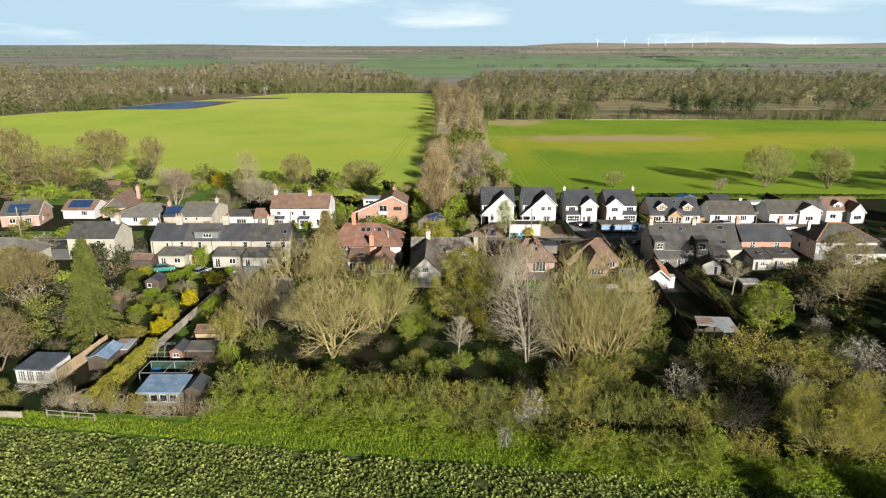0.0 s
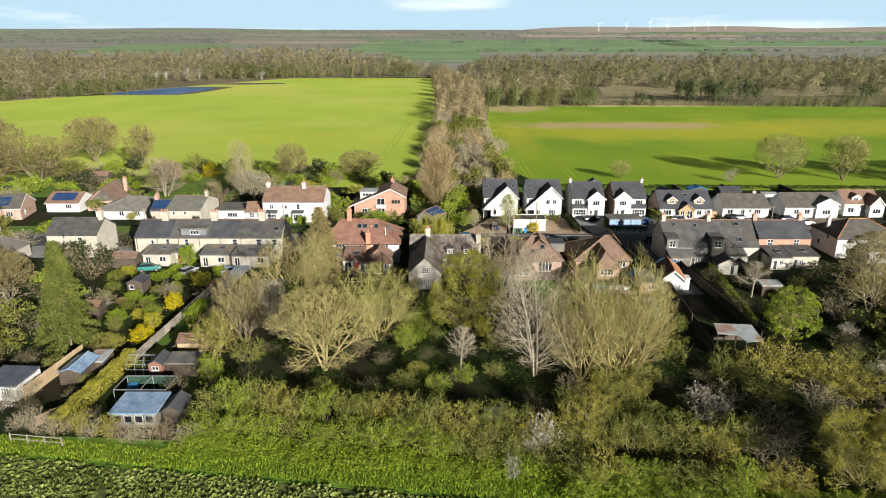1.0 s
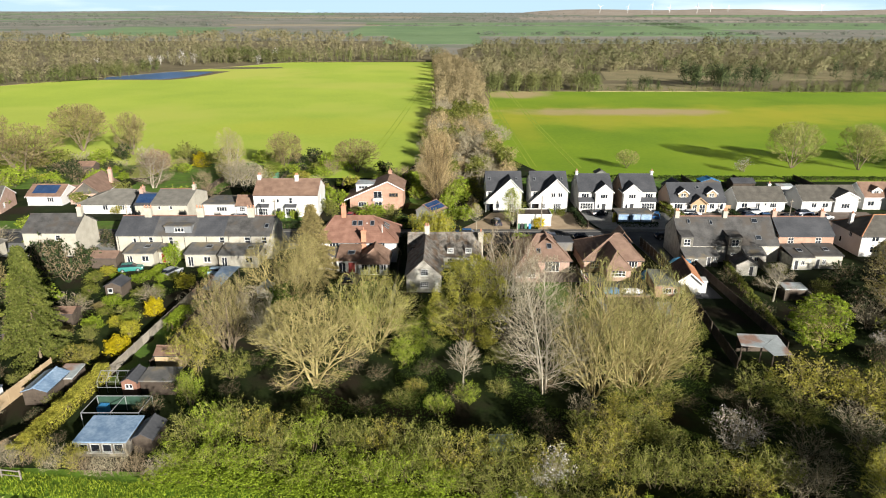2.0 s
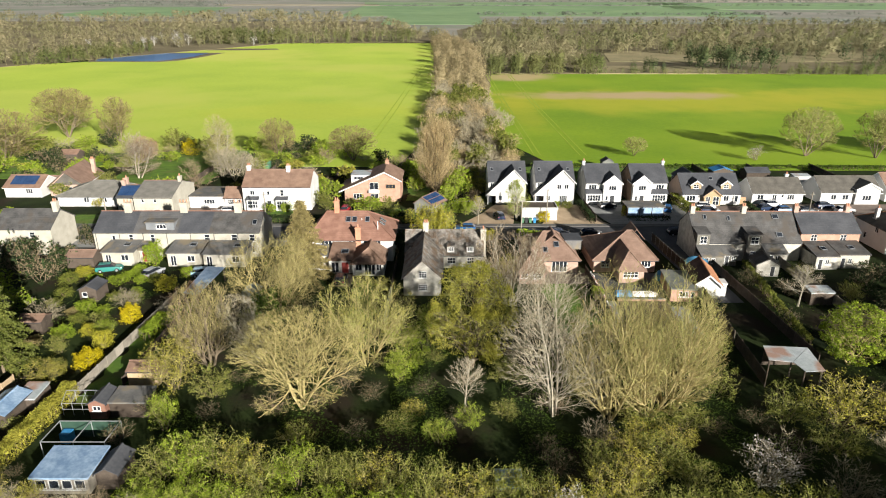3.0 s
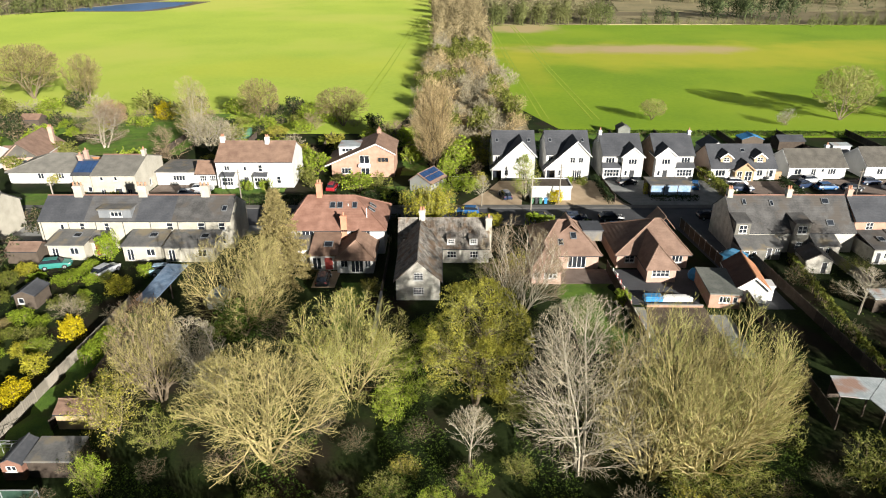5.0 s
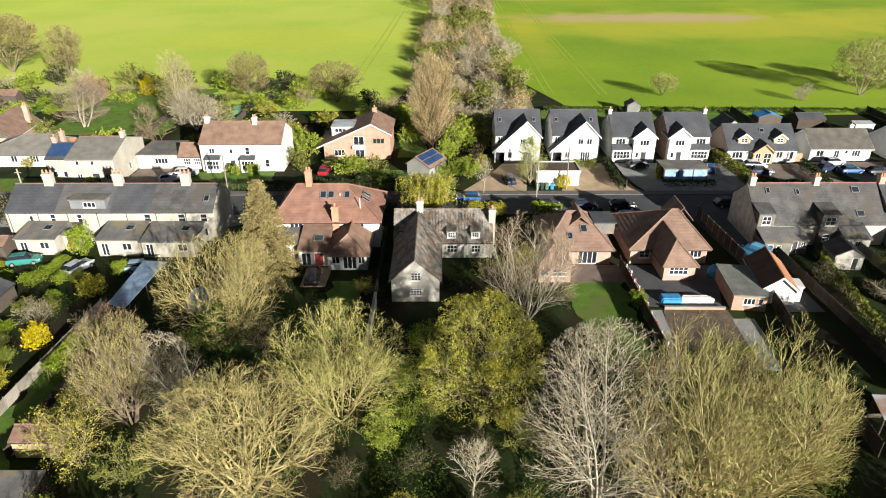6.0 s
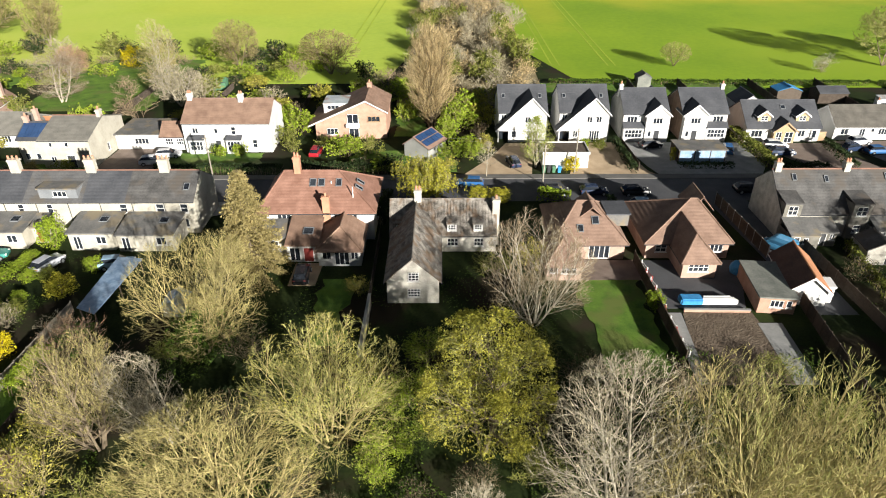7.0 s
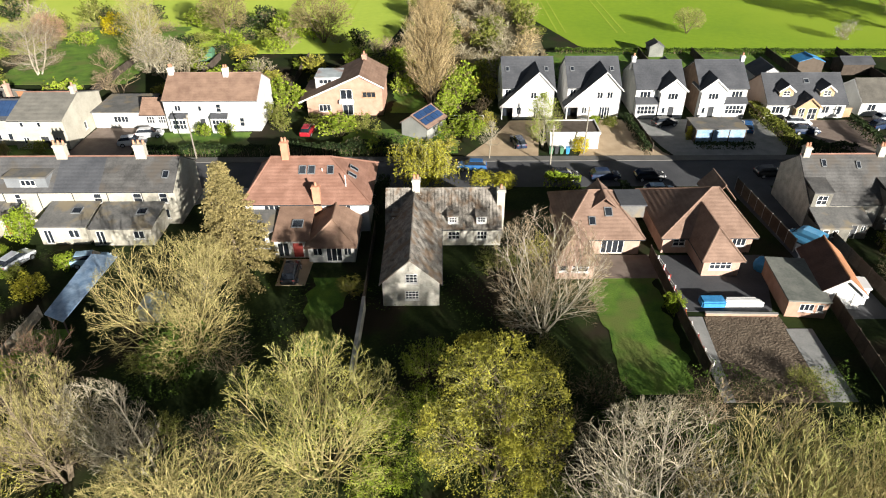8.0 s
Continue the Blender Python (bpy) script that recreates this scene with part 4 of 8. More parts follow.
block(e, main, 2.7, "white", [("f", 1.0, 3.0, 0.8, 2.1, "win", 3, 1), ("f", 9.4, 10.6, 0.8, 2.1, "win", 2, 1), ("f", 11.9, 12.7, 0.6, 2.1, "win", 1, 1)], 'x', 6.0)
roof(e, main, 2.7, 6.0, 'x', "slate", over=0.35, ends_over=0.15)
for u in (3.2, 10.0):
    d = (u - 1.15, u + 1.15, 0.9, 3.6)
    block(e, d, 4.5, "wood_tan", [("f", u - 0.6, u + 0.6, 3.55, 4.4, "win", 2, 2)], 'y', 5.35, z0=3.0, name="dormer_wall")
    roof(e, d, 4.5, 5.35, 'y', "slate", over=0.25, ends_over=0.2, verge="frame_white", name="dormer_roof")
p = (4.6, 8.4, -1.0, 0.0)
block(e, p, 2.4, "wood_tan", [("f", 5.0, 6.0, 0.1, 2.1, "glazed", 2, 2), ("f", 6.6, 8.0, 0.1, 2.1, "glazed", 2, 2)], 'y', 3.9, name="porch_wall")
roof(e, (4.6, 8.4, -1.0, 1.8), 2.4, 3.9, 'y', "slate", over=0.3, ends_over=0.3, verge="timber", name="porch_roof")
rooflight(e, 7.2, 3.4, 5.22, 0.9, 0.9, 35)
one_box("side_gate", (13.25, 14.6, 0.2, 0.3, 0, 1.7), M["timber"], e, "orange-brown wooden side gate")


def bungalow(x, y, w, d, label, wall, tile, eave=2.6, ridge=5.0, wins=(), chim=None, hips=(0, 0), verge="frame_white", axis='x', group="", rz=0):
    e = thing("bungalow", x, y, label, "house", group, rz)
    b = (0.0, w, 0.0, d)
    block(e, b, eave, wall, wins, axis if not (hips[0] and hips[1]) else None, ridge)
    roof(e, b, eave, ridge, axis, tile, hips=hips, over=0.4, ends_over=0.2, verge=verge if not hips[0] else "")
    if chim:
        chimney(e, *chim)
    return e


def solar_array(e, x, y, z, slope, across, up):
    """Rows of panels lying on a roof that falls toward -y; x, y, z: lower left corner on the roof."""
    for i in range(across):
        for j in range(up):
            bm = bmesh.new()
            box(bm, 0.02, 0.98, 0.02, 1.58, 0.24, 0.28)
            c = math.cos(radians(slope))
            bmesh.ops.transform(bm, matrix=pose(x + i, y + 1.6 * j * c, z + 1.6 * j * math.sin(radians(slope)), slope, 0, 0), verts=bm.verts[:])
            part("solar_panel", bm, M["solar"], e)


bungalow(70.0, 163.7, 11.6, 7.6, "white bungalow with brown-grey tiled roof", "white", "tile_dusk", 2.6, 5.1,
         [("f", 1.2, 2.6, 0.9, 2.1, "win", 2), ("f", 4.6, 5.6, 0.2, 2.1, "glazed"), ("f", 8.0, 9.6, 0.9, 2.1, "win", 3), ("f", 6.6, 7.2, 1.4, 2.1, "win", 1)], (9.7, 5.2, 4.0, 5.7, 0.7, 0.6, "white", 1))
e = bungalow(85.6, 163.7, 13.5, 8.0, "white bungalow with dark tiled roof", "white", "tile_dusk", 2.8, 5.4,
             [("f", 2.4, 3.6, 0.9, 2.1, "win", 2), ("f", 5.0, 6.4, 0.9, 2.1, "win", 2)])
g = (7.6, 13.0, -0.6, 4)
block(e, g, 3.6, "white", [("f", 9.2, 11.2, 0.9, 2.1, "win", 3)], 'y', 5.0, name="wing_wall")
roof(e, g, 3.6, 5.0, 'y', "tile_grey", over=0.25, verge="frame_white", name="wing_roof")
e = thing("house", 101.6, 165.5, "white house with orange tiled roof", "house")
b = (0, 9, 0, 8)
block(e, b, 3.2, "white", [("f", 1, 2.6, 0.9, 2.1, "win"), ("l", 3, 4.2, 1, 2.2, "win")], 'x', 5.8)
roof(e, b, 3.2, 5.8, 'x', "tile_brown", verge="frame_white")
d = (2.0, 4.2, 0.8, 3.2)
block(e, d, 4.6, "white", [("f", 2.5, 3.7, 3.7, 4.5, "win", 2)], 'y', 5.3, z0=3.4, name="dormer_wall")
roof(e, d, 4.6, 5.3, 'y', "tile_brown", over=0.2, verge="frame_white", name="dormer_roof")
g = (5.4, 9, -1.8, 1)
block(e, g, 3.2, "white", [("f", 6.2, 8.2, 1.0, 2.2, "win", 3)], 'y', 5.2, name="wing_wall")
roof(e, (5.4, 9, -1.8, 4), 3.2, 5.2, 'y', "tile_brown", verge="frame_white", name="wing_roof")
bungalow(120, 160, 12, 8, "white bungalow with grey roof", "white", "tile_grey", 2.7, 5.3, [("f", 2, 4, 0.9, 2.1, "win")])

# flat-roofed garages in front of the new houses
e = thing("garage", 16.0, 151.2, "white flat-roofed garage with brown roof", "garage")
b = (0, 7.4, 0, 4.6)
block(e, b, 2.5, "white", [])
flat_roof(e, b, 2.5, "wood_dark", 0.1)
for a in ((-0.15, 7.55, -0.15, 0.0), (-0.15, 7.55, 4.6, 4.75), (-0.15, 0, 0, 4.6), (7.4, 7.55, 0, 4.6)):
    one_box("parapet", (*a, 2.45, 2.85), M["white"], e)
e = thing("carport", 38.6, 152.8, "grey flat-roofed carport with pale blue front panels", "carport")
b = (0, 7.8, 0, 4.4)
for u in (0.1, 2.65, 5.2, 7.7):
    for v in (0.1, 4.3):
        one_box("post", (u - 0.07, u + 0.07, v - 0.07, v + 0.07, 0, 2.4), M["wood_dark"], e)
for u in (0.2, 2.75, 5.3):
    one_box("panel", (u, u + 2.36, 0.05, 0.12, 0.3, 2.3), M["sheet_blue"], e)
flat_roof(e, b, 2.4, "felt", 0.15)
one_box("side_panel", (0.02, 0.1, 0.2, 4.2, 0.2, 2.35), M["wood_dark"], e)

# ---- houses west of the poplar ----
e = thing("house", -44.6, 158.6, "large white house with brown roof and bay windows", "house")
b = (0, 14.9, 0, 9.6)
block(e, b, 5.3, "white", [("f", 5.3, 5.9, 3.4, 4.3, "win", 1, 1), ("f", 8.2, 9.0, 3.2, 4.6, "win", 1, 2), ("f", 11.6, 12.4, 0.8, 2.3, "win", 1, 2), ("f", 1.6, 2.6, 3.4, 4.4, "win"),
                           ("f", 5.2, 6.2, 0.1, 2.2, "door", "dark_paint"), ("r", 3.0, 4.0, 3.2, 4.4, "win"), ("r", 3.0, 4.2, 0.8, 2.2, "win")], 'x', 7.9)
roof(e, b, 5.3, 7.9, 'x', "tile_brown", over=0.25, ends_over=0.1, ridge_material="tile_tan")
for u in (2.2, 8.6):
    w = (u - 1.3, u + 1.3, -0.9, 0.0)
    block(e, w, 2.5, "white", [("f", u - 1.1, u + 1.1, 0.7, 2.3, "win", 4, 2), ("l", -0.8, -0.15, 0.7, 2.3, "win", 1, 2), ("r", -0.8, -0.15, 0.7, 2.3, "win", 1, 2)], name="bay_wall")
    flat_roof(e, w, 2.5, "slate", 0.1, 0.5, "bay_roof")
chimney(e, 0.5, 4.8, 6.6, 9.0, 0.8, 0.9, "white", 2)
chimney(e, 9.4, 4.4, 6.6, 9.0, 0.8, 0.9, "white", 2)
b = (-4.6, -0.02, 1.2, 6.0)
block(e, b, 2.5, "white", [("f", -3.9, -2.6, 0.9, 2.1, "win", 3, 2), ("f", -2.0, -0.8, 0.9, 2.1, "win", 3, 2)], 'x', 4.2, name="annex_wall")
roof(e, b, 2.5, 4.2, 'x', "tile_brown", over=0.25, name="annex_roof")
e = thing("garage", -57.2, 160.2, "long white flat-roofed garage", "garage")
b = (0, 7.8, 0, 8)
block(e, b, 2.6, "white", [("f", 3.2, 5.6, 0.9, 2.0, "win", 4, 1)])
flat_roof(e, b, 2.6, "felt", 0.25)
e = thing("house", -65.6, 152.0, "cream-walled cottage with slate roof and red ridge", "house")
b = (0, 8.2, 0, 12.5)
block(e, b, 4.7, "cream", [("f", 1.4, 2.3, 0.9, 2.0, "win"), ("f", 4.0, 5.4, 0.05, 2.2, "door", "dark_paint"), ("f", 6.3, 7.2, 0.9, 2.0, "win"), ("f", 1.6, 2.2, 3.6, 4.4, "win", 1), ("f", 4.2, 4.8, 3.6, 4.4, "win", 1), ("r", 5.4, 6.2, 0.9, 2.2, "win", 1)], 'x', 6.7)
roof(e, b, 4.7, 6.7, 'x', "tile_grey", over=0.15, ends_over=0.05, ridge_material="tile_red")
chimney(e, 7.8, 6.2, 5.8, 7.9, 0.6, 1.0, "cream", 1)
b = (-4.2, -0.02, 1.4, 8.5)
block(e, b, 4.3, "cream", [("f", -3.6, -2.8, 0.9, 2.0, "win", 1), ("f", -1.8, -1.0, 0.9, 2.0, "win", 1)], 'x', 6.0, name="side_wall")
roof(e, b, 4.3, 6.0, 'x', "slate", over=0.15, name="side_roof")
solar_array(e, -4.1, 1.8, 4.3 + 0.479 * 0.4, 25.6, 4, 2)
chimney(e, -3.9, 5, 5.5, 7.2, 0.8, 0.6, "pink_brick", 1)
e = bungalow(-87.2, 161.2, 14.6, 9.0, "white bungalow with grey-brown hipped roof", "white", "tile_grey", 2.5, 4.8, [("f", 9.4, 11.0, 0.9, 2.1, "win", 3), ("f", 5.8, 7.0, 0.9, 2.1, "win", 2)], hips=(7.0, 3.4))
chimney(e, 14.0, 4.4, 3.2, 5.6, 0.7, 0.7, "pink_brick", 1)
e = thing("house", -86.4, 170.8, "pink brick house with steep brown gabled roof", "house", rz=8)
b = (-7.6, 0.0, 0.0, 12.8)
block(e, b, 2.6, "pink_brick", [("f", -5.2, -2.6, 0.9, 2.1, "win", 3), ("r", 3.0, 4.6, 0.9, 2.1, "win", 2)], 'y', 5.7)
roof(e, b, 2.6, 5.7, 'y', "tile_tan", over=0.4, ends_over=0.3, verge="wood_dark")
bm = bmesh.new()
solid(bm, [(-7.0, -0.06, 2.6), (-0.2, -0.06, 2.6), (-3.6, -0.06, 5.5)], [(-7.0, -0.01, 2.6), (-0.2, -0.01, 2.6), (-3.6, -0.01, 5.5)])
part("tile_hung_gable", bm, M["tile_dusk"], e)
chimney(e, -0.6, 9.5, 2.6, 6.8, 0.9, 0.9, "pink_brick", 2)
e = bungalow(-104.0, 168.6, 8.6, 7.6, "white bungalow with solar panels on its roof", "white", "tile_brown", 2.5, 4.4, [("f", 5.0, 6.6, 0.9, 2.1, "win", 3), ("l", 2.5, 4.0, 0.9, 2.1, "win", 2)])
solar_array(e, 1.2, 0.6, 2.5 + 0.5 * 0.6, 26.6, 6, 2)
e = thing("house", -114.5, 159.0, "pink rendered house with dark roof and solar panels", "house", rz=12)
b = (0, 9.0, 0, 9.4)
block(e, b, 3.0, "pink_brick", [("f", 5.6, 7.2, 0.8, 2.2, "win", 3), ("r", 2, 3, 1.0, 2.2, "win"), ("f", 2, 3.4, 0.9, 2.1, "win")], 'x', 5.6)
roof(e, b, 3.0, 5.6, 'x', "tile_dusk", verge="frame_white")
solar_array(e, 1.4, 0.8, 3.0 + 0.55 * 0.8, 29.0, 5, 2)
e = thing("house", -134, 152, "pink rendered house with red-brown roof", "house")
b = (0, 14, 0, 10)
block(e, b, 4.4, "pink_brick", [("f", 9, 11, 0.8, 2.2, "win", 4), ("f", 3, 4.4, 0.9, 2.1, "win")], 'x', 6.8)
roof(e, b, 4.4, 6.8, 'x', "tile_tan", verge="frame_white")

e = thing("house", -23.6, 165.0, "orange brick house with a long sloping roof", "house")
b = (0.4, 13.2, 0, 10)
bm = bmesh.new()
pts = [(0.4, 0), (13.2, 0), (13.2, 5.0), (9.6, 6.9), (0.4, 2.9)]
solid(bm, [(a, 0.0, c) for a, c in pts], [(a, 10.0, c) for a, c in pts])
part("wall", bm, M["orange_brick"], e)
bm = bmesh.new()
for low in ([(-0.9, -0.4, 2.4), (9.6, -0.4, 6.95), (9.6, 10.3, 6.95), (-0.9, 10.3, 2.4)], [(9.6, -0.4, 6.95), (13.6, -0.4, 4.8), (13.6, 10.3, 4.8), (9.6, 10.3, 6.95)]):
    solid(bm, low, [(p[0], p[1], p[2] + 0.18) for p in low])
r = part("roof", bm, M["tile_brown"], e)
bm = bmesh.new()
for p, q in (((-0.9, -0.46, 2.3), (9.6, -0.46, 6.9)), ((9.6, -0.46, 6.9), (13.6, -0.46, 4.75))):
    p, q = Vector(p), Vector(q)
    up, bk = Vector((0, 0, 0.24)), Vector((0, 0.06, 0))
    solid(bm, [p, q, q + up, p + up], [p + bk, q + bk, q + up + bk, p + up + bk])
part("barge_board", bm, M["frame_white"], r)
face = (0.4, 13.2, -0.13, 10)
window(e, face, "f", 6.2, 8.2, 2.9, 4.6, 2, 1)
one_box("balcony", (6.0, 8.4, -0.7, -0.02, 2.3, 2.9), M["frame_white"], e, "white balcony front")
window(e, face, "f", 9.9, 12.1, 3.2, 4.2, 3, 1, "timber")
window(e, face, "f", 6.4, 8.2, 0.1, 2.0, 2, 1, door=True)
window(e, face, "f", 2.4, 4.4, 0.8, 2.0, 3, 1)
d = (1.6, 7.4, 3.2, 8.0)
block(e, d, 5.4, "white", [("f", 2.2, 4.4, 4.4, 5.2, "win", 3)], z0=3.2, name="dormer_wall")
flat_roof(e, d, 5.4, "sheet", 0.12, name="dormer_roof")
chimney(e, 9.6, 8.6, 6.4, 7.9, 0.8, 0.8, "orange_brick", 1)

e = thing("outbuilding", -6.8, 156.8, "small grey outbuilding with a blue solar roof", "outbuilding", rz=-32)
b = (0, 4.8, 0, 5.6)
block(e, b, 2.2, "grey_render", [], 'y', 3.6, 0.4)
roof(e, b, 2.2, 3.6, 'y', "tile_tan", over=0.25, ridge_at=0.4, ends_over=0.15)
for i in range(2):
    for j in range(4):
        bm = bmesh.new()
        box(bm, -0.62, 0.62, -0.6, 0.6, 0, 0.05)
        u = 2.65 + 1.3 * i
        bmesh.ops.transform(bm, matrix=pose(u, 0.75 + 1.32 * j, 3.6 - (u - 1.92) * 0.486 + 0.24, 0, 25.9, 0), verts=bm.verts[:])
        part("solar_panel", bm, M["solar"], e)

# ---- houses south of the road ----
e = thing("terrace", -62.6, 130.0, "long cream terrace of cottages with grey slate roof", "house")
b = (0, 29.6, 0, 8.2)
up = [(6.2, 7.0), (10.0, 10.8), (19.6, 20.6), (24.4, 25.5), (27.6, 28.6)]
block(e, b, 4.7, "cream", [("f", a, c, 3.0, 4.3, "win", 1, 2) for a, c in up] + [("f", 3.2, 3.8, 3.2, 4.1, "win", 1, 1), ("f", 27.2, 28.4, 0.8, 2.1, "win", 2, 1)], 'x', 7.2)
for u0, u1, slates in ((0, 7.2, "slate"), (7.2, 15.0, "slate_dull"), (15.0, 20.6, "slate"), (20.6, 29.6, "slate_worn")):
    roof(e, (u0, u1, 0, 8.2), 4.7, 7.2, 'x', slates, over=0.2, ends_over=0.0, ridge_material="tile_red")
for u in (5.0, 15.1, 24.9):
    chimney(e, u, 4.1, 6.4, 9.0, 1.3, 0.8, "cream", 3)
d = (9.4, 14.4, 0.3, 4.0)
block(e, d, 6.3, "lead", [("f", 11.2, 13.0, 5.2, 6.0, "win", 3)], z0=4.6, name="dormer_wall")
flat_roof(e, d, 6.3, "felt", 0.15, name="dormer_roof")
rooflight(e, 28.4, 1.6, 6.05, 0.8, 1.1, 31)
for x0, x1, dep, hgt, mt in ((3.2, 8.6, 4.2, 2.4, "felt"), (8.9, 10.6, 2.6, 2.2, "felt"), (14.6, 20.2, 4.6, 2.4, "felt"), (20.9, 28.0, 4.9, 2.3, "felt")):
    w = (x0, x1, -dep, -0.02)
    wins = [("f", x0 + 0.5, x0 + 1.5, 0.1, 2.0, "glazed", 2), ("f", x1 - 2.2, x1 - 0.9, 0.9, 2.0, "win", 2)] if x1 - x0 > 3 else [("f", x0 + 0.4, x0 + 1.3, 0.1, 2.0, "door", "red_paint")]
    ext = block(e, w, hgt, "cream", wins, name="extension_wall")
    flat_roof(e, w, hgt, mt, 0.2, 0.75, "extension_roof")
    if x1 - x0 > 3:
        rooflight(e, x1 - 1.9, -dep * 0.4, hgt + 0.64, 1.2, 1.2, 9)
w = (28.4, 29.6, -3.6, -0.02)
for k in range(7):
    gutter_pipe(e, 0.4 + 4.2 * k, -0.06, 4.5)

e = thing("house", -24.0, 128.0, "white house with large red hipped tile roof", "house")
b = (0, 14.7, 0, 10.2)
block(e, b, 4.2, "white", [("f", 6.9, 7.4, 3.0, 4.0, "win", 1), ("f", 7.6, 8.9, 3.0, 4.0, "win", 3), ("f", 9.6, 10.9, 3.0, 4.0, "win", 2), ("f", 11.5, 12.6, 3.0, 4.0, "win", 2),
                           ("f", 2.2, 4.0, 3.0, 4.0, "win", 3), ("r", 1.6, 2.4, 2.8, 4.0, "win", 1)])
roof(e, b, 4.2, 7.5, 'x', "tile_red", hips=(2.6, 4.8), over=0.4)
chimney(e, 4.4, 5.1, 6.9, 9.7, 0.85, 0.85, "pot", 2)
chimney(e, 8.7, -0.1, 2.2, 6.4, 0.9, 0.6, "pot", 1)
for u, w in ((6.6, 0.9), (7.7, 0.9), (10.0, 0.8)):
    rooflight(e, u, 3.5, 6.62, w, 1.2, 33)
for v in (3.4, 5.2):
    rooflight(e, 12.6, v, 5.95, 1.2, 0.8, 35, 'y', 1)
for u, v in ((9.0, 3.4), (12.0, 1.6)):
    one_box("flue", (u - 0.05, u + 0.05, v - 0.05, v + 0.05, 4.8, 6.9), M["frame_white"], e)
w = (4.4, 8.2, -5.6, -0.02)
block(e, w, 2.3, "white", [("f", 4.7, 6.0, 0.1, 2.0, "win", 2), ("f", 6.4, 7.7, 0.05, 2.05, "door", "red_paint")], name="extension_wall")
flat_roof(e, w, 2.3, "tile_brown", 0.2, 1.2, "extension_roof")
rooflight(e, 6.8, -3.2, 3.06, 1.3, 1.3, 12)
w = (8.4, 13.6, -6.6, -0.02)
block(e, w, 2.3, "white", [("f", 8.9, 10.0, 0.9, 2.0, "win", 2), ("f", 10.4, 12.2, 0.1, 2.1, "glazed", 3), ("f", 12.4, 13.3, 0.9, 2.0, "win", 2)], name="garden_room_wall")
roof(e, w, 2.3, 4.0, 'y', "tile_brown", hips=(2.6, 0), over=0.35, name="garden_room_roof")
w = (0.6, 4.2, -4.0, -0.02)
block(e, w, 2.5, "white", [("f", 1.2, 3.0, 0.9, 2.0, "win", 3)], name="side_extension_wall")
flat_roof(e, w, 2.5, "felt", 0.2, 0.5, "side_extension_roof")

e = thing("cottage", -6.8, 113.5, "old pale cottage with weathered ribbed roof and small dormers", "house")
wing = (0.2, 6.0, 0.0, 11.6)
block(e, wing, 3.0, "flint", [("f", 2.5, 3.9, 0.8, 1.9, "win", 4, 3), ("f", 2.5, 3.6, 3.1, 4.2, "win", 3, 3)][:1], 'y', 5.7, name="wing_wall")
window(e, (0.2, 6.0, -0.13, 11.6), "f", 2.6, 3.8, 3.0, 4.1, 3, 3)
roof(e, (0.2, 6.0, 0.0, 13.6), 3.0, 5.7, 'y', "slate_old", over=0.3, ends_over=0.15, name="wing_roof")
main = (-0.2, 13.2, 11.3, 17.9)
block(e, main, 2.6, "flint", [("f", 7.0, 8.4, 0.8, 1.9, "win", 3, 2), ("f", 10.4, 11.6, 0.8, 1.9, "win", 3, 2)], 'x', 5.7)
roof(e, main, 2.6, 5.7, 'x', "slate_old", over=0.3, ends_over=0.1)
sl = math.atan2(3.1, 3.3)
bm = bmesh.new()
for k in range(34):
    u = -0.1 + 0.4 * k
    p0, p1 = Vector((u, 11.05, 2.52)), Vector((u, 14.55, 5.82))
    round_bar(bm, p0, p1, 0.06, 4)
part("roof_ribs", bm, M["slate_old"], e)
for u in (7.6, 10.9, 1.2):
    d = (u - 0.6, u + 0.6, 11.4, 13.4)
    block(e, d, 3.9, "frame_white", [("f", u - 0.45, u + 0.45, 3.05, 3.8, "win", 3, 2)], z0=2.7, name="dormer_wall")
    flat_roof(e, d, 3.9, "slate_old", 0.12, 0.25, "dormer_roof")
chimney(e, 3.3, 14.6, 5.3, 7.2, 0.9, 0.8, "flint", 2)
chimney(e, 13.2, 13.6, 0.0, 6.4, 0.9, 1.1, "cream", 1)

e = thing("bungalow", 12.2, 118.0, "pink brick bungalow with tan hipped roof and rooflights", "house")
main = (1.2, 10.0, 4.8, 15.0)
block(e, main, 2.4, "pink_brick", [("f", 5.6, 8.2, 0.1, 2.1, "glazed", 4)])
roof(e, main, 2.4, 5.5, 'x', "tile_tan", hips=(3.4, 3.2), over=0.4)
back = (4.4, 8.0, 8.0, 12.2)
roof(e, back, 4.0, 5.6, 'y', "tile_tan", hips=(0, 0), over=0.2, name="rear_roof")
dorm = (8.2, 11.0, 8.0, 11.5)
block(e, dorm, 4.6, "felt", [], z0=3.0, name="dormer_wall")
flat_roof(e, dorm, 4.6, "slate", 0.15, name="dormer_roof")
wing = (-0.3, 3.8, 0.0, 5.2)
block(e, wing, 2.3, "pink_brick", [("f", 1.4, 3.2, 0.9, 2.0, "win", 3, 2), ("f", -0.1, 1.0, 1.0, 2.0, "win", 1)], name="wing_wall")
roof(e, wing, 2.3, 4.4, 'y', "tile_tan", hips=(2.2, 0), over=0.35, name="wing_roof")
rooflight(e, 6.6, 7.4, 4.13, 0.9, 1.2, 31)
rooflight(e, 4.6, 6.4, 3.53, 0.8, 1.1, 31)

e = thing("bungalow", 24.3, 118.4, "pink brick bungalow with brown hipped tile roof", "house")
main = (0.6, 10.9, 4.6, 15.4)
block(e, main, 2.4, "pink_brick", [("f", 1.8, 3.2, 0.9, 2.0, "win", 2, 2), ("f", 8.6, 10.2, 0.9, 2.0, "win", 3)])
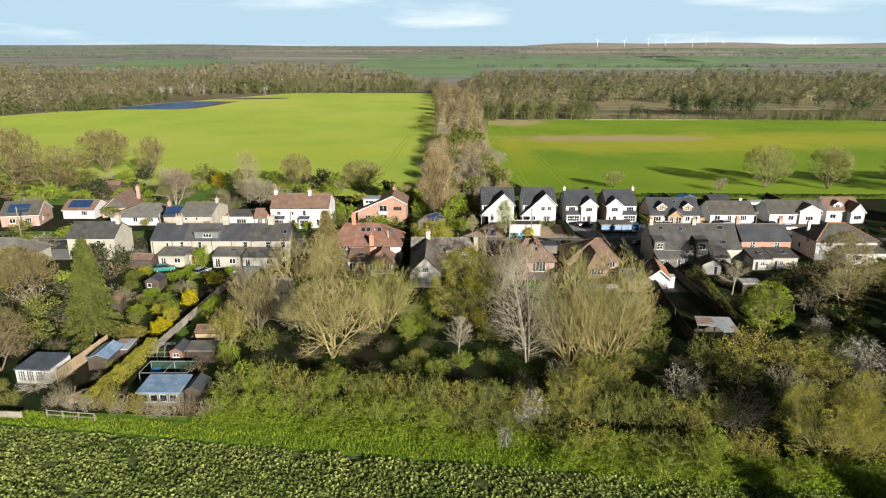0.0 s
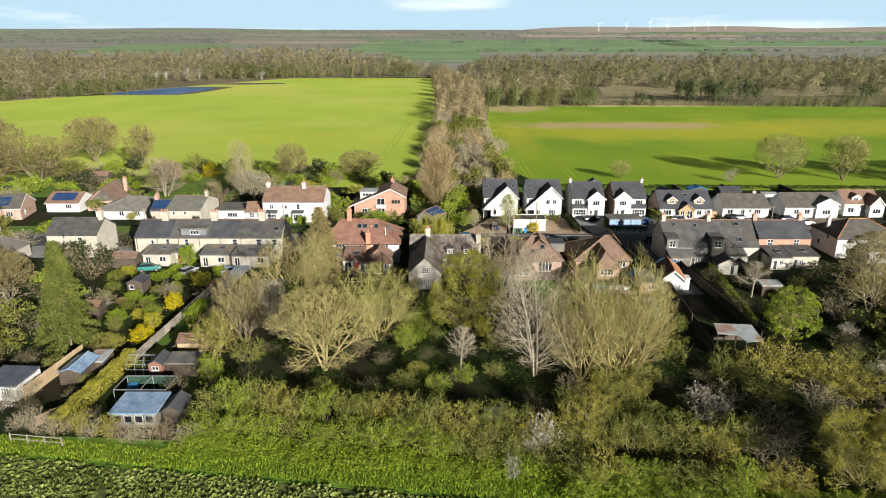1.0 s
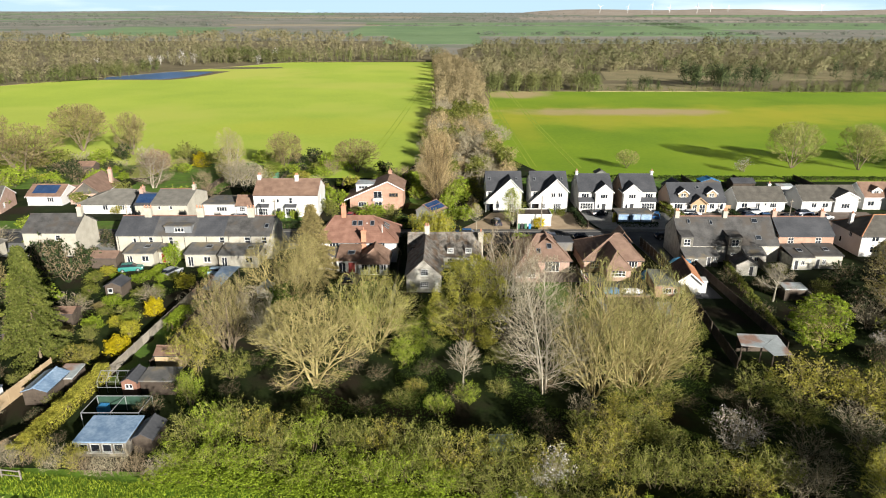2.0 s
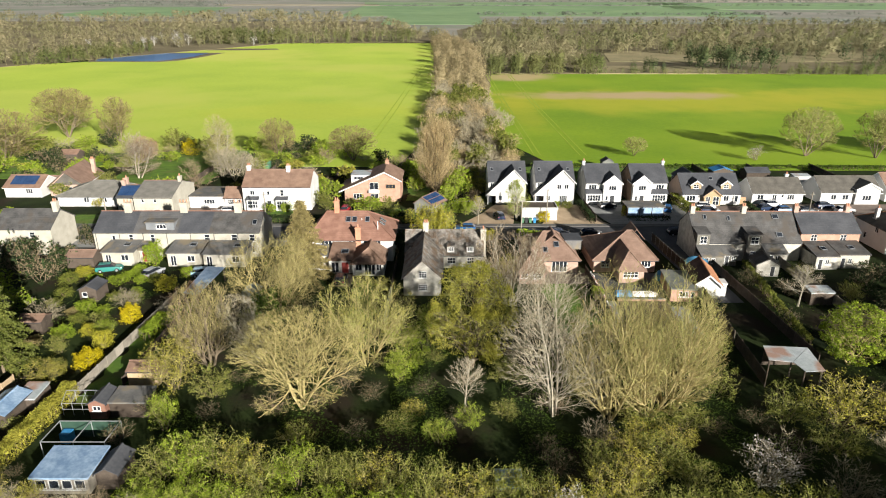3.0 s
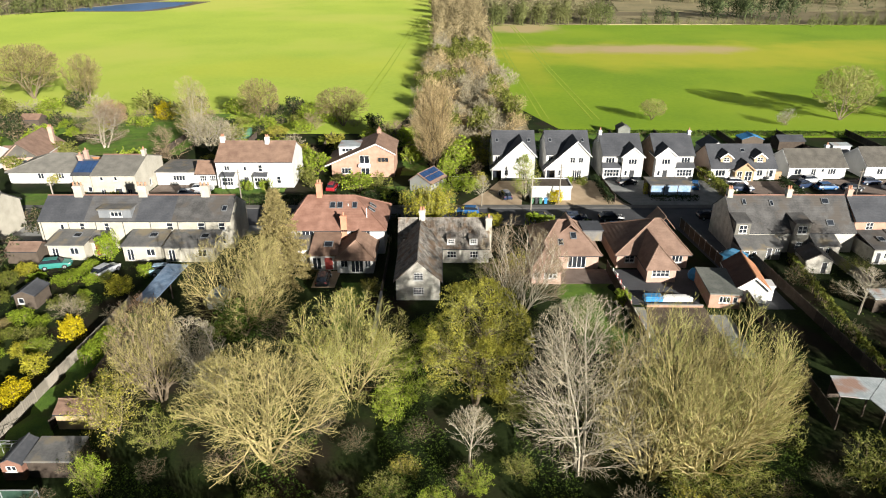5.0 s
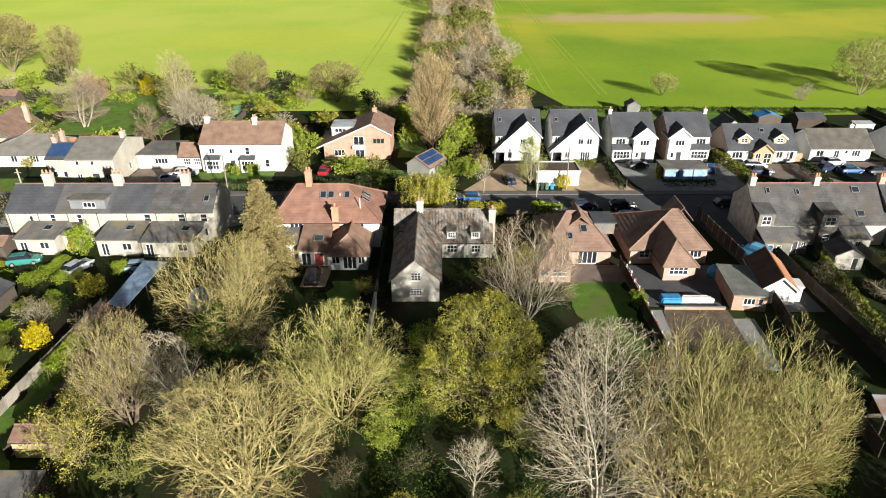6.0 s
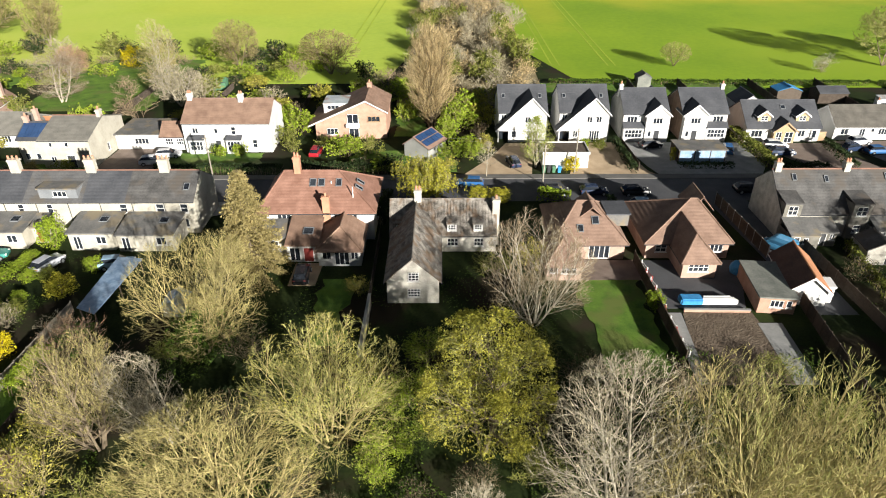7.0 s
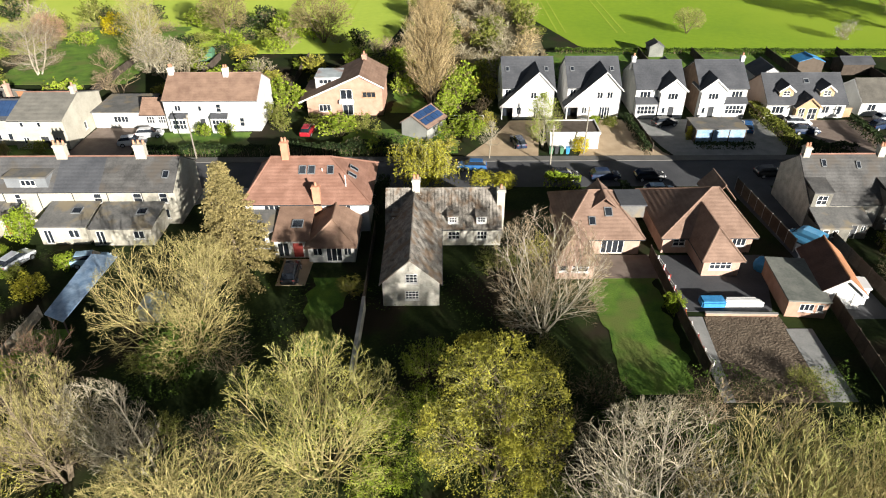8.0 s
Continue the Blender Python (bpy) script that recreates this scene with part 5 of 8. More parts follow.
roof(e, main, 2.4, 5.5, 'x', "tile_tan", hips=(6.6, 2.8), over=0.4)
back = (7.6, 10.4, 10.4, 14.4)
roof(e, back, 4.0, 5.6, 'y', "tile_tan", over=0.2, name="rear_roof")
wing = (3.7, 7.7, 0.0, 4.9)
block(e, wing, 2.4, "pink_brick", [("f", 4.4, 6.8, 0.9, 2.1, "win", 4, 2)], name="wing_wall")
roof(e, (3.7, 7.7, 0.0, 8.0), 2.4, 4.5, 'y', "tile_tan", hips=(2.6, 0), over=0.35, name="wing_roof")

e = thing("shed", 34.1, 111.5, "flat-roofed brick garden building with mossy felt roof", "shed", rz=-6)
b = (0, 3.9, 0, 7.4)
block(e, b, 2.0, "orange_brick", [("f", 1.2, 2.6, 0.8, 1.7, "win", 3), ("f", 2.9, 3.5, 0.8, 1.7, "win", 1)])
flat_roof(e, b, 2.0, "felt_green", 0.15)
e = thing("garage", 38.2, 113.1, "white garage with new orange and brown tiled roof", "garage", rz=-9)
b = (0, 3.9, 0, 7.4)
block(e, b, 2.2, "white", [("f", 0.7, 3.2, 0.05, 2.0, "door", "frame_white")], 'y', 3.8, 0.5)
r = roof(e, b, 2.2, 3.8, 'y', "tile_umber", over=0.35, ends_over=0.35, verge="frame_white", ridge_material="tile_orange")
r.data.materials.append(M["tile_orange"])
for f in r.data.polygons:
    if f.normal.x > 0.2 and f.normal.z > 0.2:
        f.material_index = 1
p = (3.9, 4.9, 0.9, 2.8)
block(e, p, 2.0, "white", [("f", 4.1, 4.7, 0.05, 1.9, "door", "frame_white")], name="porch_wall")
flat_roof(e, p, 2.0, "frame_white", 0.1, name="porch_roof")

# end terrace east of the lane: the roof sweeps low at the front, with gabled dormers
e = thing("terrace", 43.8, 127.2, "grey slate-roofed terrace of old cottages", "house")
b = (0, 18.6, 1.2, 9.8)
block(e, b, 3.4, "flint", [("f", 12.6, 13.4, 1.0, 2.0, "win", 2)], 'x', 7.4, 0.578, eave2=4.6)
roof(e, b, 3.4, 7.4, 'x', "slate_worn", over=0.2, ends_over=0.08, ridge_at=0.578, eave2=4.6, ridge_material="tile_red")
b = (18.8, 29.2, 2.2, 9.8)
block(e, b, 4.85, "orange_brick", [("f", 20.6, 21.7, 3.3, 4.5, "win", 2, 2), ("f", 25.8, 26.9, 3.3, 4.5, "win", 2, 2)], 'x', 7.4, 0.49, name="brick_wall")
roof(e, b, 4.85, 7.4, 'x', "slate", over=0.2, ends_over=0.08, ridge_at=0.49, ridge_material="tile_red", name="brick_roof")
for u in (0.6, 9.8, 19.2, 28.4):
    chimney(e, u, 6.2, 6.6, 8.6, 0.8, 0.8, "cream" if u < 18 else "pink_brick", 2)
for x0, x1, y0 in ((0.05, 2.3, 0.9), (8.8, 11.2, 0.6)):
    w = (x0, x1, y0, 3.6)
    block(e, w, 4.9, "dark_brick", [("f", x0 + 0.55, x1 - 0.45, 3.3, 4.6, "win", 2, 2), ("f", x0 + 0.7, x1 - 0.7, 0.9, 2.0, "win", 1, 2)], name="dormer_wall")
    flat_roof(e, w, 4.9, "slate_worn", 0.1, 0.55, "dormer_roof")
for x0, x1, y0, y1, hh, wl in ((0.0, 3.6, -2.4, 0.86, 2.0, "dark_brick"), (3.9, 6.4, -1.4, 1.16, 1.9, "dark_brick"), (11.6, 15.2, -1.2, 1.16, 2.0, "flint"), (19.2, 23.0, -3.0, 2.16, 2.3, "flint"), (23.4, 28.6, -2.4, 2.16, 2.4, "cream")):
    w = (x0, x1, y0, y1)
    block(e, w, hh, wl, [("f", x0 + 0.4, x0 + 1.2, 0.05, 1.9, "door", "dark_paint"), ("f", x0 + 1.6, x0 + 2.3, 0.9, 1.8, "win", 2)], name="extension_wall")
    flat_roof(e, w, hh, "slate_worn" if x0 > 16 else "felt", 0.15, 0.9, "extension_roof")
for u, v, r in ((2.6, 5.2, 0.6), (6.8, 5.0, 0.55), (15.2, 5.3, 1.1), (15.0, 2.3, 1.1)):
    rooflight(e, u, v, 3.4 + (v - 1.2) * 0.805 + 0.17, r, 1.0, 38.8)
rooflight(e, 21.4, -0.6, 2.98, 1.0, 1.2, 9)
rooflight(e, 26.4, -0.2, 3.02, 1.0, 1.2, 10)
e = thing("outbuilding", 51.6, 121.4, "small gabled outbuilding of worn pale render", "outbuilding", rz=-6)
b = (0, 3.6, 0, 3.8)
block(e, b, 2.0, "flint", [("f", 2.2, 3.0, 0.05, 1.8, "door", "dark_paint")], 'y', 3.0)
roof(e, b, 2.0, 3.0, 'y', "slate_worn", over=0.15, ends_over=0.1)
e = thing("house", 79.6, 131.4, "white house with tan hipped tile roof and terracotta hips", "house")
b = (0, 13, 0, 9.6)
block(e, b, 4.2, "white", [("f", 2.0, 3.4, 3, 4.0, "win"), ("f", 6, 8.4, 3, 4.0, "win", 3), ("f", 2, 4, 0.8, 2.1, "win", 3), ("l", 3, 4, 3, 4.0, "win"), ("l", 6.0, 6.8, 1, 2.2, "win", 1)], None)
roof(e, b, 4.2, 6.9, 'x', "tile_dusk", hips=(4.6, 4.6), ridge_material="tile_orange")
chimney(e, 1.2, 6.0, 4.9, 7.0, 0.6, 0.6, "white", 1)
w = (4.6, 13, -3.4, -0.02)
block(e, w, 2.4, "white", [("f", 6, 8, 0.9, 2.0, "win", 3)], name="extension_wall")
flat_roof(e, w, 2.4, "tile_dusk", 0.2, 0.7, "extension_roof")
bungalow(100, 127, 12, 8, "pale house with grey roof", "cream", "tile_grey", 4.4, 7.0, [("f", 2, 4, 2.8, 4.0, "win", 3)])

# far end of the terrace row, west
e = thing("house", -81.2, 131.4, "cream house with dark grey slate roof", "house")
b = (0, 10.2, 0, 8.0)
block(e, b, 4.8, "cream", [("f", 5.5, 6.4, 0.9, 2.2, "win", 1, 2), ("f", 6.2, 7.2, 3.1, 4.2, "win", 1, 2)], 'x', 7.2)
roof(e, b, 4.8, 7.2, 'x', "slate_worn", over=0.2)
chimney(e, 9.7, 3.8, 6.5, 8.9, 0.9, 0.9, "cream", 2)
bungalow(-98, 124, 12, 9, "bungalow with weathered grey-brown roof", "cream", "tile_grey", 2.7, 5.4, [("f", 9, 11, 0.9, 2.1, "win", 2)], hips=(4, 4))
bungalow(-112, 132, 10, 9, "red-roofed house among trees", "pink_brick", "tile_red", 3.0, 6.2, [("f", 2, 4, 0.9, 2.1, "win", 2)])
bungalow(-150, 128, 14, 9, "grey roofed house among trees", "cream", "tile_grey", 3.0, 6.2, [("f", 2, 4, 0.9, 2.1, "win", 2)])


# ---- plants ----
def tube_mesh(name, branches, sides=3):
    """Tapered tubes along many polylines, as one mesh. branches: lists of (point, radius)."""
    verts, faces = [], []
    for br in branches:
        base = len(verts)
        for i, (p, r) in enumerate(br):
            q = br[min(i + 1, len(br) - 1)][0] - br[max(i - 1, 0)][0]
            d = q.normalized() if q.length > 1e-6 else Vector((0, 0, 1))
            s = d.cross(Vector((0.13, 0.97, 0.2)) if abs(d.y) < 0.8 else Vector((1, 0, 0.1))).normalized()
            u = d.cross(s)
            for k in range(sides):
                a = 2 * math.pi * k / sides
                verts.append(p + s * (math.cos(a) * r) + u * (math.sin(a) * r))
        for i in range(len(br) - 1):
            for k in range(sides):
                k2 = (k + 1) % sides
                faces.append((base + i * sides + k, base + i * sides + k2, base + (i + 1) * sides + k2, base + (i + 1) * sides + k))
    return raw_mesh(name, verts, faces)


def twig_mesh(name, rnd, branches):
    """Fine twigs as narrow tapered blades that end in a point, turned at random."""
    verts, faces = [], []
    for br in branches:
        for k, ((p, r), (q, r2)) in enumerate(zip(br, br[1:])):
            s = (q - p).cross(Vector((rnd.gauss(0, 1), rnd.gauss(0, 1), rnd.gauss(0, 1))))
            if s.length < 1e-6:
                continue
            s.normalize()
            i = len(verts)
            if k == len(br) - 2:
                verts += [p - s * (r * 1.4), p + s * (r * 1.4), q]
                faces.append((i, i + 1, i + 2))
            else:
                verts += [p - s * (r * 1.35), p + s * (r * 1.35), q + s * (r2 * 1.2), q - s * (r2 * 1.2)]
                faces.append((i, i + 1, i + 2, i + 3))
    return raw_mesh(name, verts, faces)


def tuft_mesh(name, rnd, spots, size, stretch=1.0):
    """Small pointed leaves, each its own island, turned at random about the given spots."""
    verts, faces = [], []
    for p in spots:
        d = Vector((rnd.gauss(0, 1), rnd.gauss(0, 1), rnd.gauss(0, 1) * 0.8)).normalized()
        s = d.orthogonal().normalized()
        s = s if rnd.random() < 0.5 else d.cross(s)
        u = d.cross(s)
        a, c = size * rnd.uniform(0.7, 1.5), size * rnd.uniform(0.6, 1.1) * stretch
        i = len(verts)
        verts += [p - s * a - u * c * 0.5, p + s * a * 0.7 - u * c * 0.6, p + s * a * 0.2 + u * c]
        faces.append((i, i + 1, i + 2))
    return raw_mesh(name, verts, faces)


def reach(p, d, env):
    """How far it is from p along d to the skin of a crown. env: height of its middle, half width, half height above and below the middle."""
    cz, rx, up, down = env
    rz = up if p.z + d.z > cz else down
    a = (d.x * d.x + d.y * d.y) / rx ** 2 + (d.z / rz) ** 2
    b = (p.x * d.x + p.y * d.y) / rx ** 2 + (p.z - cz) * d.z / rz ** 2
    c = (p.x * p.x + p.y * p.y) / rx ** 2 + ((p.z - cz) / rz) ** 2 - 1
    k = b * b - a * c
    return max(0.0, (-b + math.sqrt(k)) / a) if k > 0 else 0.0


def fill(rnd, start, way, length, radius, level, top, out, env, kids, ratio, spread, bare=0.2, up=0.06, wobble=0.1, steps=(8, 6, 4, 2, 1), thin=0.01, slim=0.5):
    """One branch and all that grows from it, kept inside the skin of the crown. out[level] takes the polylines."""
    n = steps[min(level, len(steps) - 1)]
    p, d = Vector(start), Vector(way).normalized()
    line = []
    for i in range(n + 1):
        f = i / n
        line.append((p.copy(), max(radius * (1 - 0.82 * f), thin * (1.2 - 0.5 * f))))
        k = wobble * (1 if level else 0.6)
        d = (d + Vector((rnd.gauss(0, k), rnd.gauss(0, k), rnd.gauss(0, k) + up))).normalized()
        p = p + d * (length / n)
    out[level].append(line)
    if level >= top:
        return
    k = kids[min(level, len(kids) - 1)]
    first = bare if level == 0 else 0.12
    turn = rnd.uniform(0, 6.3)
    for j in range(k):
        f = first + (1 - first) * (j + rnd.uniform(0.1, 0.95)) / k
        i = min(int(f * n), n - 1)
        q = line[i][0].lerp(line[i + 1][0], f * n - i)
        dd = (line[i + 1][0] - line[i][0]).normalized()
        side = Matrix.Rotation(turn + j * 2.4 + rnd.uniform(-0.5, 0.5), 3, dd) @ dd.orthogonal().normalized()
        ang = radians(spread[min(level, len(spread) - 1)] * rnd.uniform(0.65, 1.25) * (1.35 - 0.6 * f if level == 0 else 1.0))
        w = dd * math.cos(ang) + side * math.sin(ang)
        if level >= 1 and w.z < -0.25:
            w.z *= 0.3
            w.normalize()
        room = reach(q, w, env)
        le = length * ratio[min(level, len(ratio) - 1)] * (1.15 - 0.5 * f) * rnd.uniform(0.75, 1.25)
        le = min(le, room * rnd.uniform(0.82, 1.08) + 0.12)
        if le < 0.12:
            continue
        fill(rnd, q, w, le, max(radius * slim * (1.1 - 0.65 * f), thin * 1.15), level + 1, top, out, env, kids, ratio, spread, bare, up, wobble, steps, thin, slim)


def grow(rnd, start, way, length, radius, level, top, out, up=0.06, wobble=0.16, kids=(8, 6, 6, 4), ratio=(0.62, 0.6, 0.6, 0.55), spread=(50, 48, 45, 45), bare=0.25, steps=(7, 5, 3, 1), thin=0.014, slim=0.56):
    """One branch and all that grows from it. out[level] takes the polylines."""
    n = steps[min(level, len(steps) - 1)]
    p, d = Vector(start), Vector(way).normalized()
    line = []
    for i in range(n + 1):
        f = i / n
        line.append((p.copy(), max(radius * (1 - 0.8 * f), thin * (1.25 - 0.5 * f))))
        d = (d + Vector((rnd.gauss(0, wobble), rnd.gauss(0, wobble), rnd.gauss(0, wobble) + up))).normalized()
        p = p + d * (length / n)
    out[level].append(line)
    if level >= top:
        return
    k = kids[min(level, len(kids) - 1)]
    first = bare if level == 0 else 0.15
    turn = rnd.uniform(0, 6.3)
    for j in range(k):
        f = first + (1 - first) * (j + rnd.uniform(0.2, 0.9)) / k
        i = min(int(f * n), n - 1)
        q = line[i][0].lerp(line[i + 1][0], f * n - i)
        dd = (line[i + 1][0] - line[i][0]).normalized()
        side = Matrix.Rotation(turn + j * 2.4 + rnd.uniform(-0.5, 0.5), 3, dd) @ dd.orthogonal().normalized()
        ang = radians(spread[min(level, len(spread) - 1)] * rnd.uniform(0.7, 1.25) * (1.4 - 0.65 * f if level == 0 else 1.0))
        w = dd * math.cos(ang) + side * math.sin(ang)
        le = length * ratio[min(level, len(ratio) - 1)] * (1.15 - 0.55 * f) * rnd.uniform(0.75, 1.2)
        grow(rnd, q, w, le, max(radius * slim * (1.1 - 0.6 * f), thin * 1.2), level + 1, top, out, up, wobble, kids, ratio, spread, bare, steps, thin, slim)


def scaled(out, h, w):
    """Fit all polylines into a crown of the given height and width."""
    pts = [p for lv in out for b in lv for p, _ in b]
    top = sorted(p.z for p in pts)[int(len(pts) * 0.995)]
    rad = sorted(math.hypot(p.x, p.y) for p in pts)[int(len(pts) * 0.97)]
    sz, sx = h / top, w / 2 / rad
    for lv in out:
        for b in lv:
            for p, _ in b:
                p.x, p.y, p.z = p.x * sx, p.y * sx, p.z * sz
    return out


MESHES = {}


def tree_meshes(kind, seed, h, w):
    """Meshes of one tree: trunk, crown of twigs, leaves (or none)."""
    key = (kind, seed, round(h), round(w))
    if key in MESHES:
        return MESHES[key]
    rnd = random.Random(seed * 77 + 5)
    out = [[] for _ in range(5)]

    def stems(count, tilt, base, env, radius, top, length=1.0, **how):
        for k in range(count):
            a = 6.28 * k / count + rnd.uniform(0, 0.9)
            t = tilt * (rnd.uniform(0.5, 1.15) if count > 1 else 0.1)
            p, d = Vector((base * math.cos(a), base * math.sin(a), 0)), Vector((t * math.cos(a), t * math.sin(a), 1)).normalized()
            fill(rnd, p, d, (reach(p + d * h * 0.3, d, env) + h * 0.3) * length, radius, 0, top, out, env, **how)
    if kind in ("spreading", "budding", "ivy"):
        env = (h * 0.52, w / 2, h * 0.48, h * 0.42)
        stems(5 if kind == "spreading" else 3, 0.46, 0.12, env, 0.19, 4, 0.94, kids=(9, 8, 7, 3), ratio=(0.75, 0.55, 0.6, 0.75), spread=(58, 44, 40, 36), bare=0.1, up=0.035, wobble=0.12, thin=0.0105, slim=0.55)
    elif kind == "dome":
        env = (h * 0.46, w / 2, h * 0.54, h * 0.44)
        stems(9, 0.85, 0.35, env, 0.10, 4, 0.96, kids=(10, 7, 5, 2), ratio=(0.5, 0.5, 0.6, 0.75), spread=(42, 36, 33, 30), bare=0.12, up=0.045, wobble=0.06, thin=0.010, slim=0.5)
    elif kind == "upright":
        env = (h * 0.5, w / 2, h * 0.5, h * 0.46)
        stems(8, 0.5, 0.5, env, 0.16, 4, 0.98, kids=(13, 7, 4, 2), ratio=(0.46, 0.5, 0.6, 0.75), spread=(34, 28, 26, 24), bare=0.06, up=0.05, wobble=0.04, thin=0.0088, slim=0.5)
    elif kind == "birch":
        env = (h * 0.5, w / 2, h * 0.5, h * 0.46)
        stems(3, 0.3, 0.3, env, 0.15, 4, 0.98, kids=(20, 9, 5, 2), ratio=(0.45, 0.5, 0.6, 0.75), spread=(52, 40, 36, 32), bare=0.06, up=0.045, wobble=0.07, thin=0.0095, slim=0.42)
    elif kind == "small":
        env = (h * 0.5, w / 2, h * 0.5, h * 0.46)
        stems(1, 0.1, 0.0, env, 0.12, 3, 0.98, kids=(22, 8, 5), ratio=(0.5, 0.5, 0.6), spread=(50, 38, 32), bare=0.28, up=0.06, wobble=0.08, thin=0.011, slim=0.42)
    elif kind == "round":
        env = (h * 0.55, w / 2, h * 0.45, h * 0.42)
        stems(5, 0.7, 0.15, env, 0.2, 4, 0.93, kids=(9, 8, 5, 3), ratio=(0.75, 0.55, 0.6, 0.7), spread=(56, 44, 40, 36), bare=0.16, up=0.04, wobble=0.1, steps=(6, 4, 2, 1, 1), thin=0.030)
    elif kind == "poplar":
        env = (h * 0.42, w / 2, h * 0.58, h * 0.40)
        stems(7, 0.16, 0.5, env, 0.15, 3, 0.97, kids=(30, 10, 7), ratio=(0.36, 0.5, 0.6), spread=(27, 24, 22), bare=0.03, up=0.10, wobble=0.035, steps=(8, 3, 2, 1), thin=0.016)
    elif kind in ("shrub", "far_shrub"):
        near = kind == "shrub"
        env = (h * 0.42, w / 2, h * 0.58, h * 0.42)
        for s in range(11 if near else 8):
            a, r = rnd.uniform(0, 6.28), rnd.uniform(0.1, 1.0)
            p, d = Vector((r * math.cos(a) * w * 0.12, r * math.sin(a) * w * 0.12, 0)), Vector((0.75 * r * math.cos(a), 0.75 * r * math.sin(a), 1)).normalized()
            fill(rnd, p, d, (reach(p + d * h * 0.2, d, env) + h * 0.2) * rnd.uniform(0.75, 1.02), 0.045, 1, 3, out, env, (7, 8, 7) if near else (7, 7, 7), (0.6, 0.6, 0.5), (48, 46, 44), 0.1, 0.04, 0.15, (6, 5, 3, 1) if near else (5, 3, 1, 1), 0.011 if near else 0.022)
    far = kind in ("poplar", "round", "far_shrub")
    trunk = tube_mesh("trunk", out[0] + out[1] + ([] if far else out[2]) if "shrub" not in kind else out[1], 3 if far else 4)
    fine = [b for lv in out[2 if far else 3:] for b in lv] if "shrub" not in kind else out[2] + out[3]
    crown = twig_mesh("crown", rnd, fine)
    ends = [p for lv in out[3:] for b in lv for p, _ in b[1:]]
    if "shrub" in kind:
        ends = [p for b in out[3] for p, _ in b]
    MESHES[key] = (trunk, crown, ends)
    return MESHES[key]


def with_material(mesh, material, tag):
    key = (mesh.name, material, tag)
    if key not in MESHES:
        m = mesh.copy()
        m.materials.clear()
        m.materials.append(M[material])
        MESHES[key] = m
    return MESHES[key]


def leaf_meshes(kind, seed, h, w, ends, size, share, scatter, material):
    key = ("leaf", kind, seed, round(h), round(w), material, size, share)
    if key not in MESHES:
        rnd = random.Random(seed + 900)
        n = int(len(ends) * share)
        spots = []
        while len(spots) < n:
            e = rnd.choice(ends)
            if noise.noise(e * (0.75 if h > 6 else 1.1) + Vector((seed, 3, 1))) < -0.08 and rnd.random() < 0.85:
                continue
            spots.append(e + Vector((rnd.gauss(0, scatter), rnd.gauss(0, scatter), rnd.gauss(0, scatter))))
        m = tuft_mesh("leaves", rnd, spots, size)
        m.materials.append(M[material])
        MESHES[key] = m
    return MESHES[key]


def tree(x, y, h, w, label, kind="spreading", seed=1, bark="bark_lichen", twig="twig_lichen", leaves="", size=0.14, share=0.5, scatter=0.12, name="tree", group="", rz=0.0, base=(0, 0), lean=0.0, category=""):
    """base: height and width at which the shared meshes are grown, to reuse them at another scale."""
    bh, bw = base if base[0] else (h, w)
    trunk, crown, ends = tree_meshes(kind, seed, bh, bw)
    e = thing(name, x, y, label, category or ("shrub" if name == "shrub" else "tree"), group, rz, land(y) - 0.05)
    e.matrix_basis = pose(x, y, land(y) - 0.05, 0, lean, rz) @ Matrix.Diagonal((w / bw, w / bw, h / bh, 1))
    mesh_part("trunk", with_material(trunk, bark, "t"), None, e)
    mesh_part("crown", with_material(crown, twig, "c"), None, e)
    if leaves:
        mesh_part("leaves", leaf_meshes(kind, seed, bh, bw, ends, size, share, scatter, leaves), None, e)
    return e


def conifer(x, y, h, w, label, material, seed=3, droop=0.25, count=3200, size=0.24):
    rnd = random.Random(seed)
    e = thing("conifer", x, y, label, "tree")
    branches = [[(Vector((0, 0, h * i / 6)), 0.22 * (1 - i / 6.3)) for i in range(7)]]
    limbs, spots = [], []
    for k in range(150):
        f = 0.06 + 0.92 * (k + rnd.random()) / 150
        a, r = k * 2.4 + rnd.uniform(-0.3, 0.3), w / 2 * (1 - f) ** 0.8 * rnd.uniform(0.75, 1.12) + 0.15
        line = []
        for i in range(5):
            g = i / 4
            line.append((Vector((math.cos(a) * r * g, math.sin(a) * r * g, h * f - droop * r * g * g + 0.1 * math.sin(g * 5))), 0.05 * (1.1 - g)))
        limbs.append(line)
        for _ in range(int(count / 150 * (0.5 + 1.2 * (1 - f)))):
            g = rnd.uniform(0.25, 1.0)
            q = Vector((math.cos(a) * r * g, math.sin(a) * r * g, h * f - droop * r * g * g))
            spots.append(q + Vector((rnd.gauss(0, 0.22), rnd.gauss(0, 0.22), rnd.gauss(-0.12, 0.14))))
    mesh_part("trunk", tube_mesh("trunk", branches + limbs, 4), M["bark_brown"], e)
    mesh_part("needles", tuft_mesh("needles", rnd, spots, size), M[material], e)


def willow(x, y, h, w, label):
    rnd = random.Random(8)
    e = thing("willow", x, y, label, "tree")
    out = [[] for _ in range(5)]
    grow(rnd, (0, 0, 0), (0, 0, 1), 5, 0.25, 0, 2, out, kids=(9, 6), ratio=(0.8, 0.6), spread=(50, 45), bare=0.3)
    scaled(out, h * 0.95, w * 0.8)
    spots, strands = [], []
    for lv in out[1:3]:
        for b in lv:
            for p, _ in b[1:]:
                for _ in range(3):
                    le = rnd.uniform(0.3, 0.62) * p.z
                    q = p + Vector((rnd.gauss(0, 0.5), rnd.gauss(0, 0.5), 0))
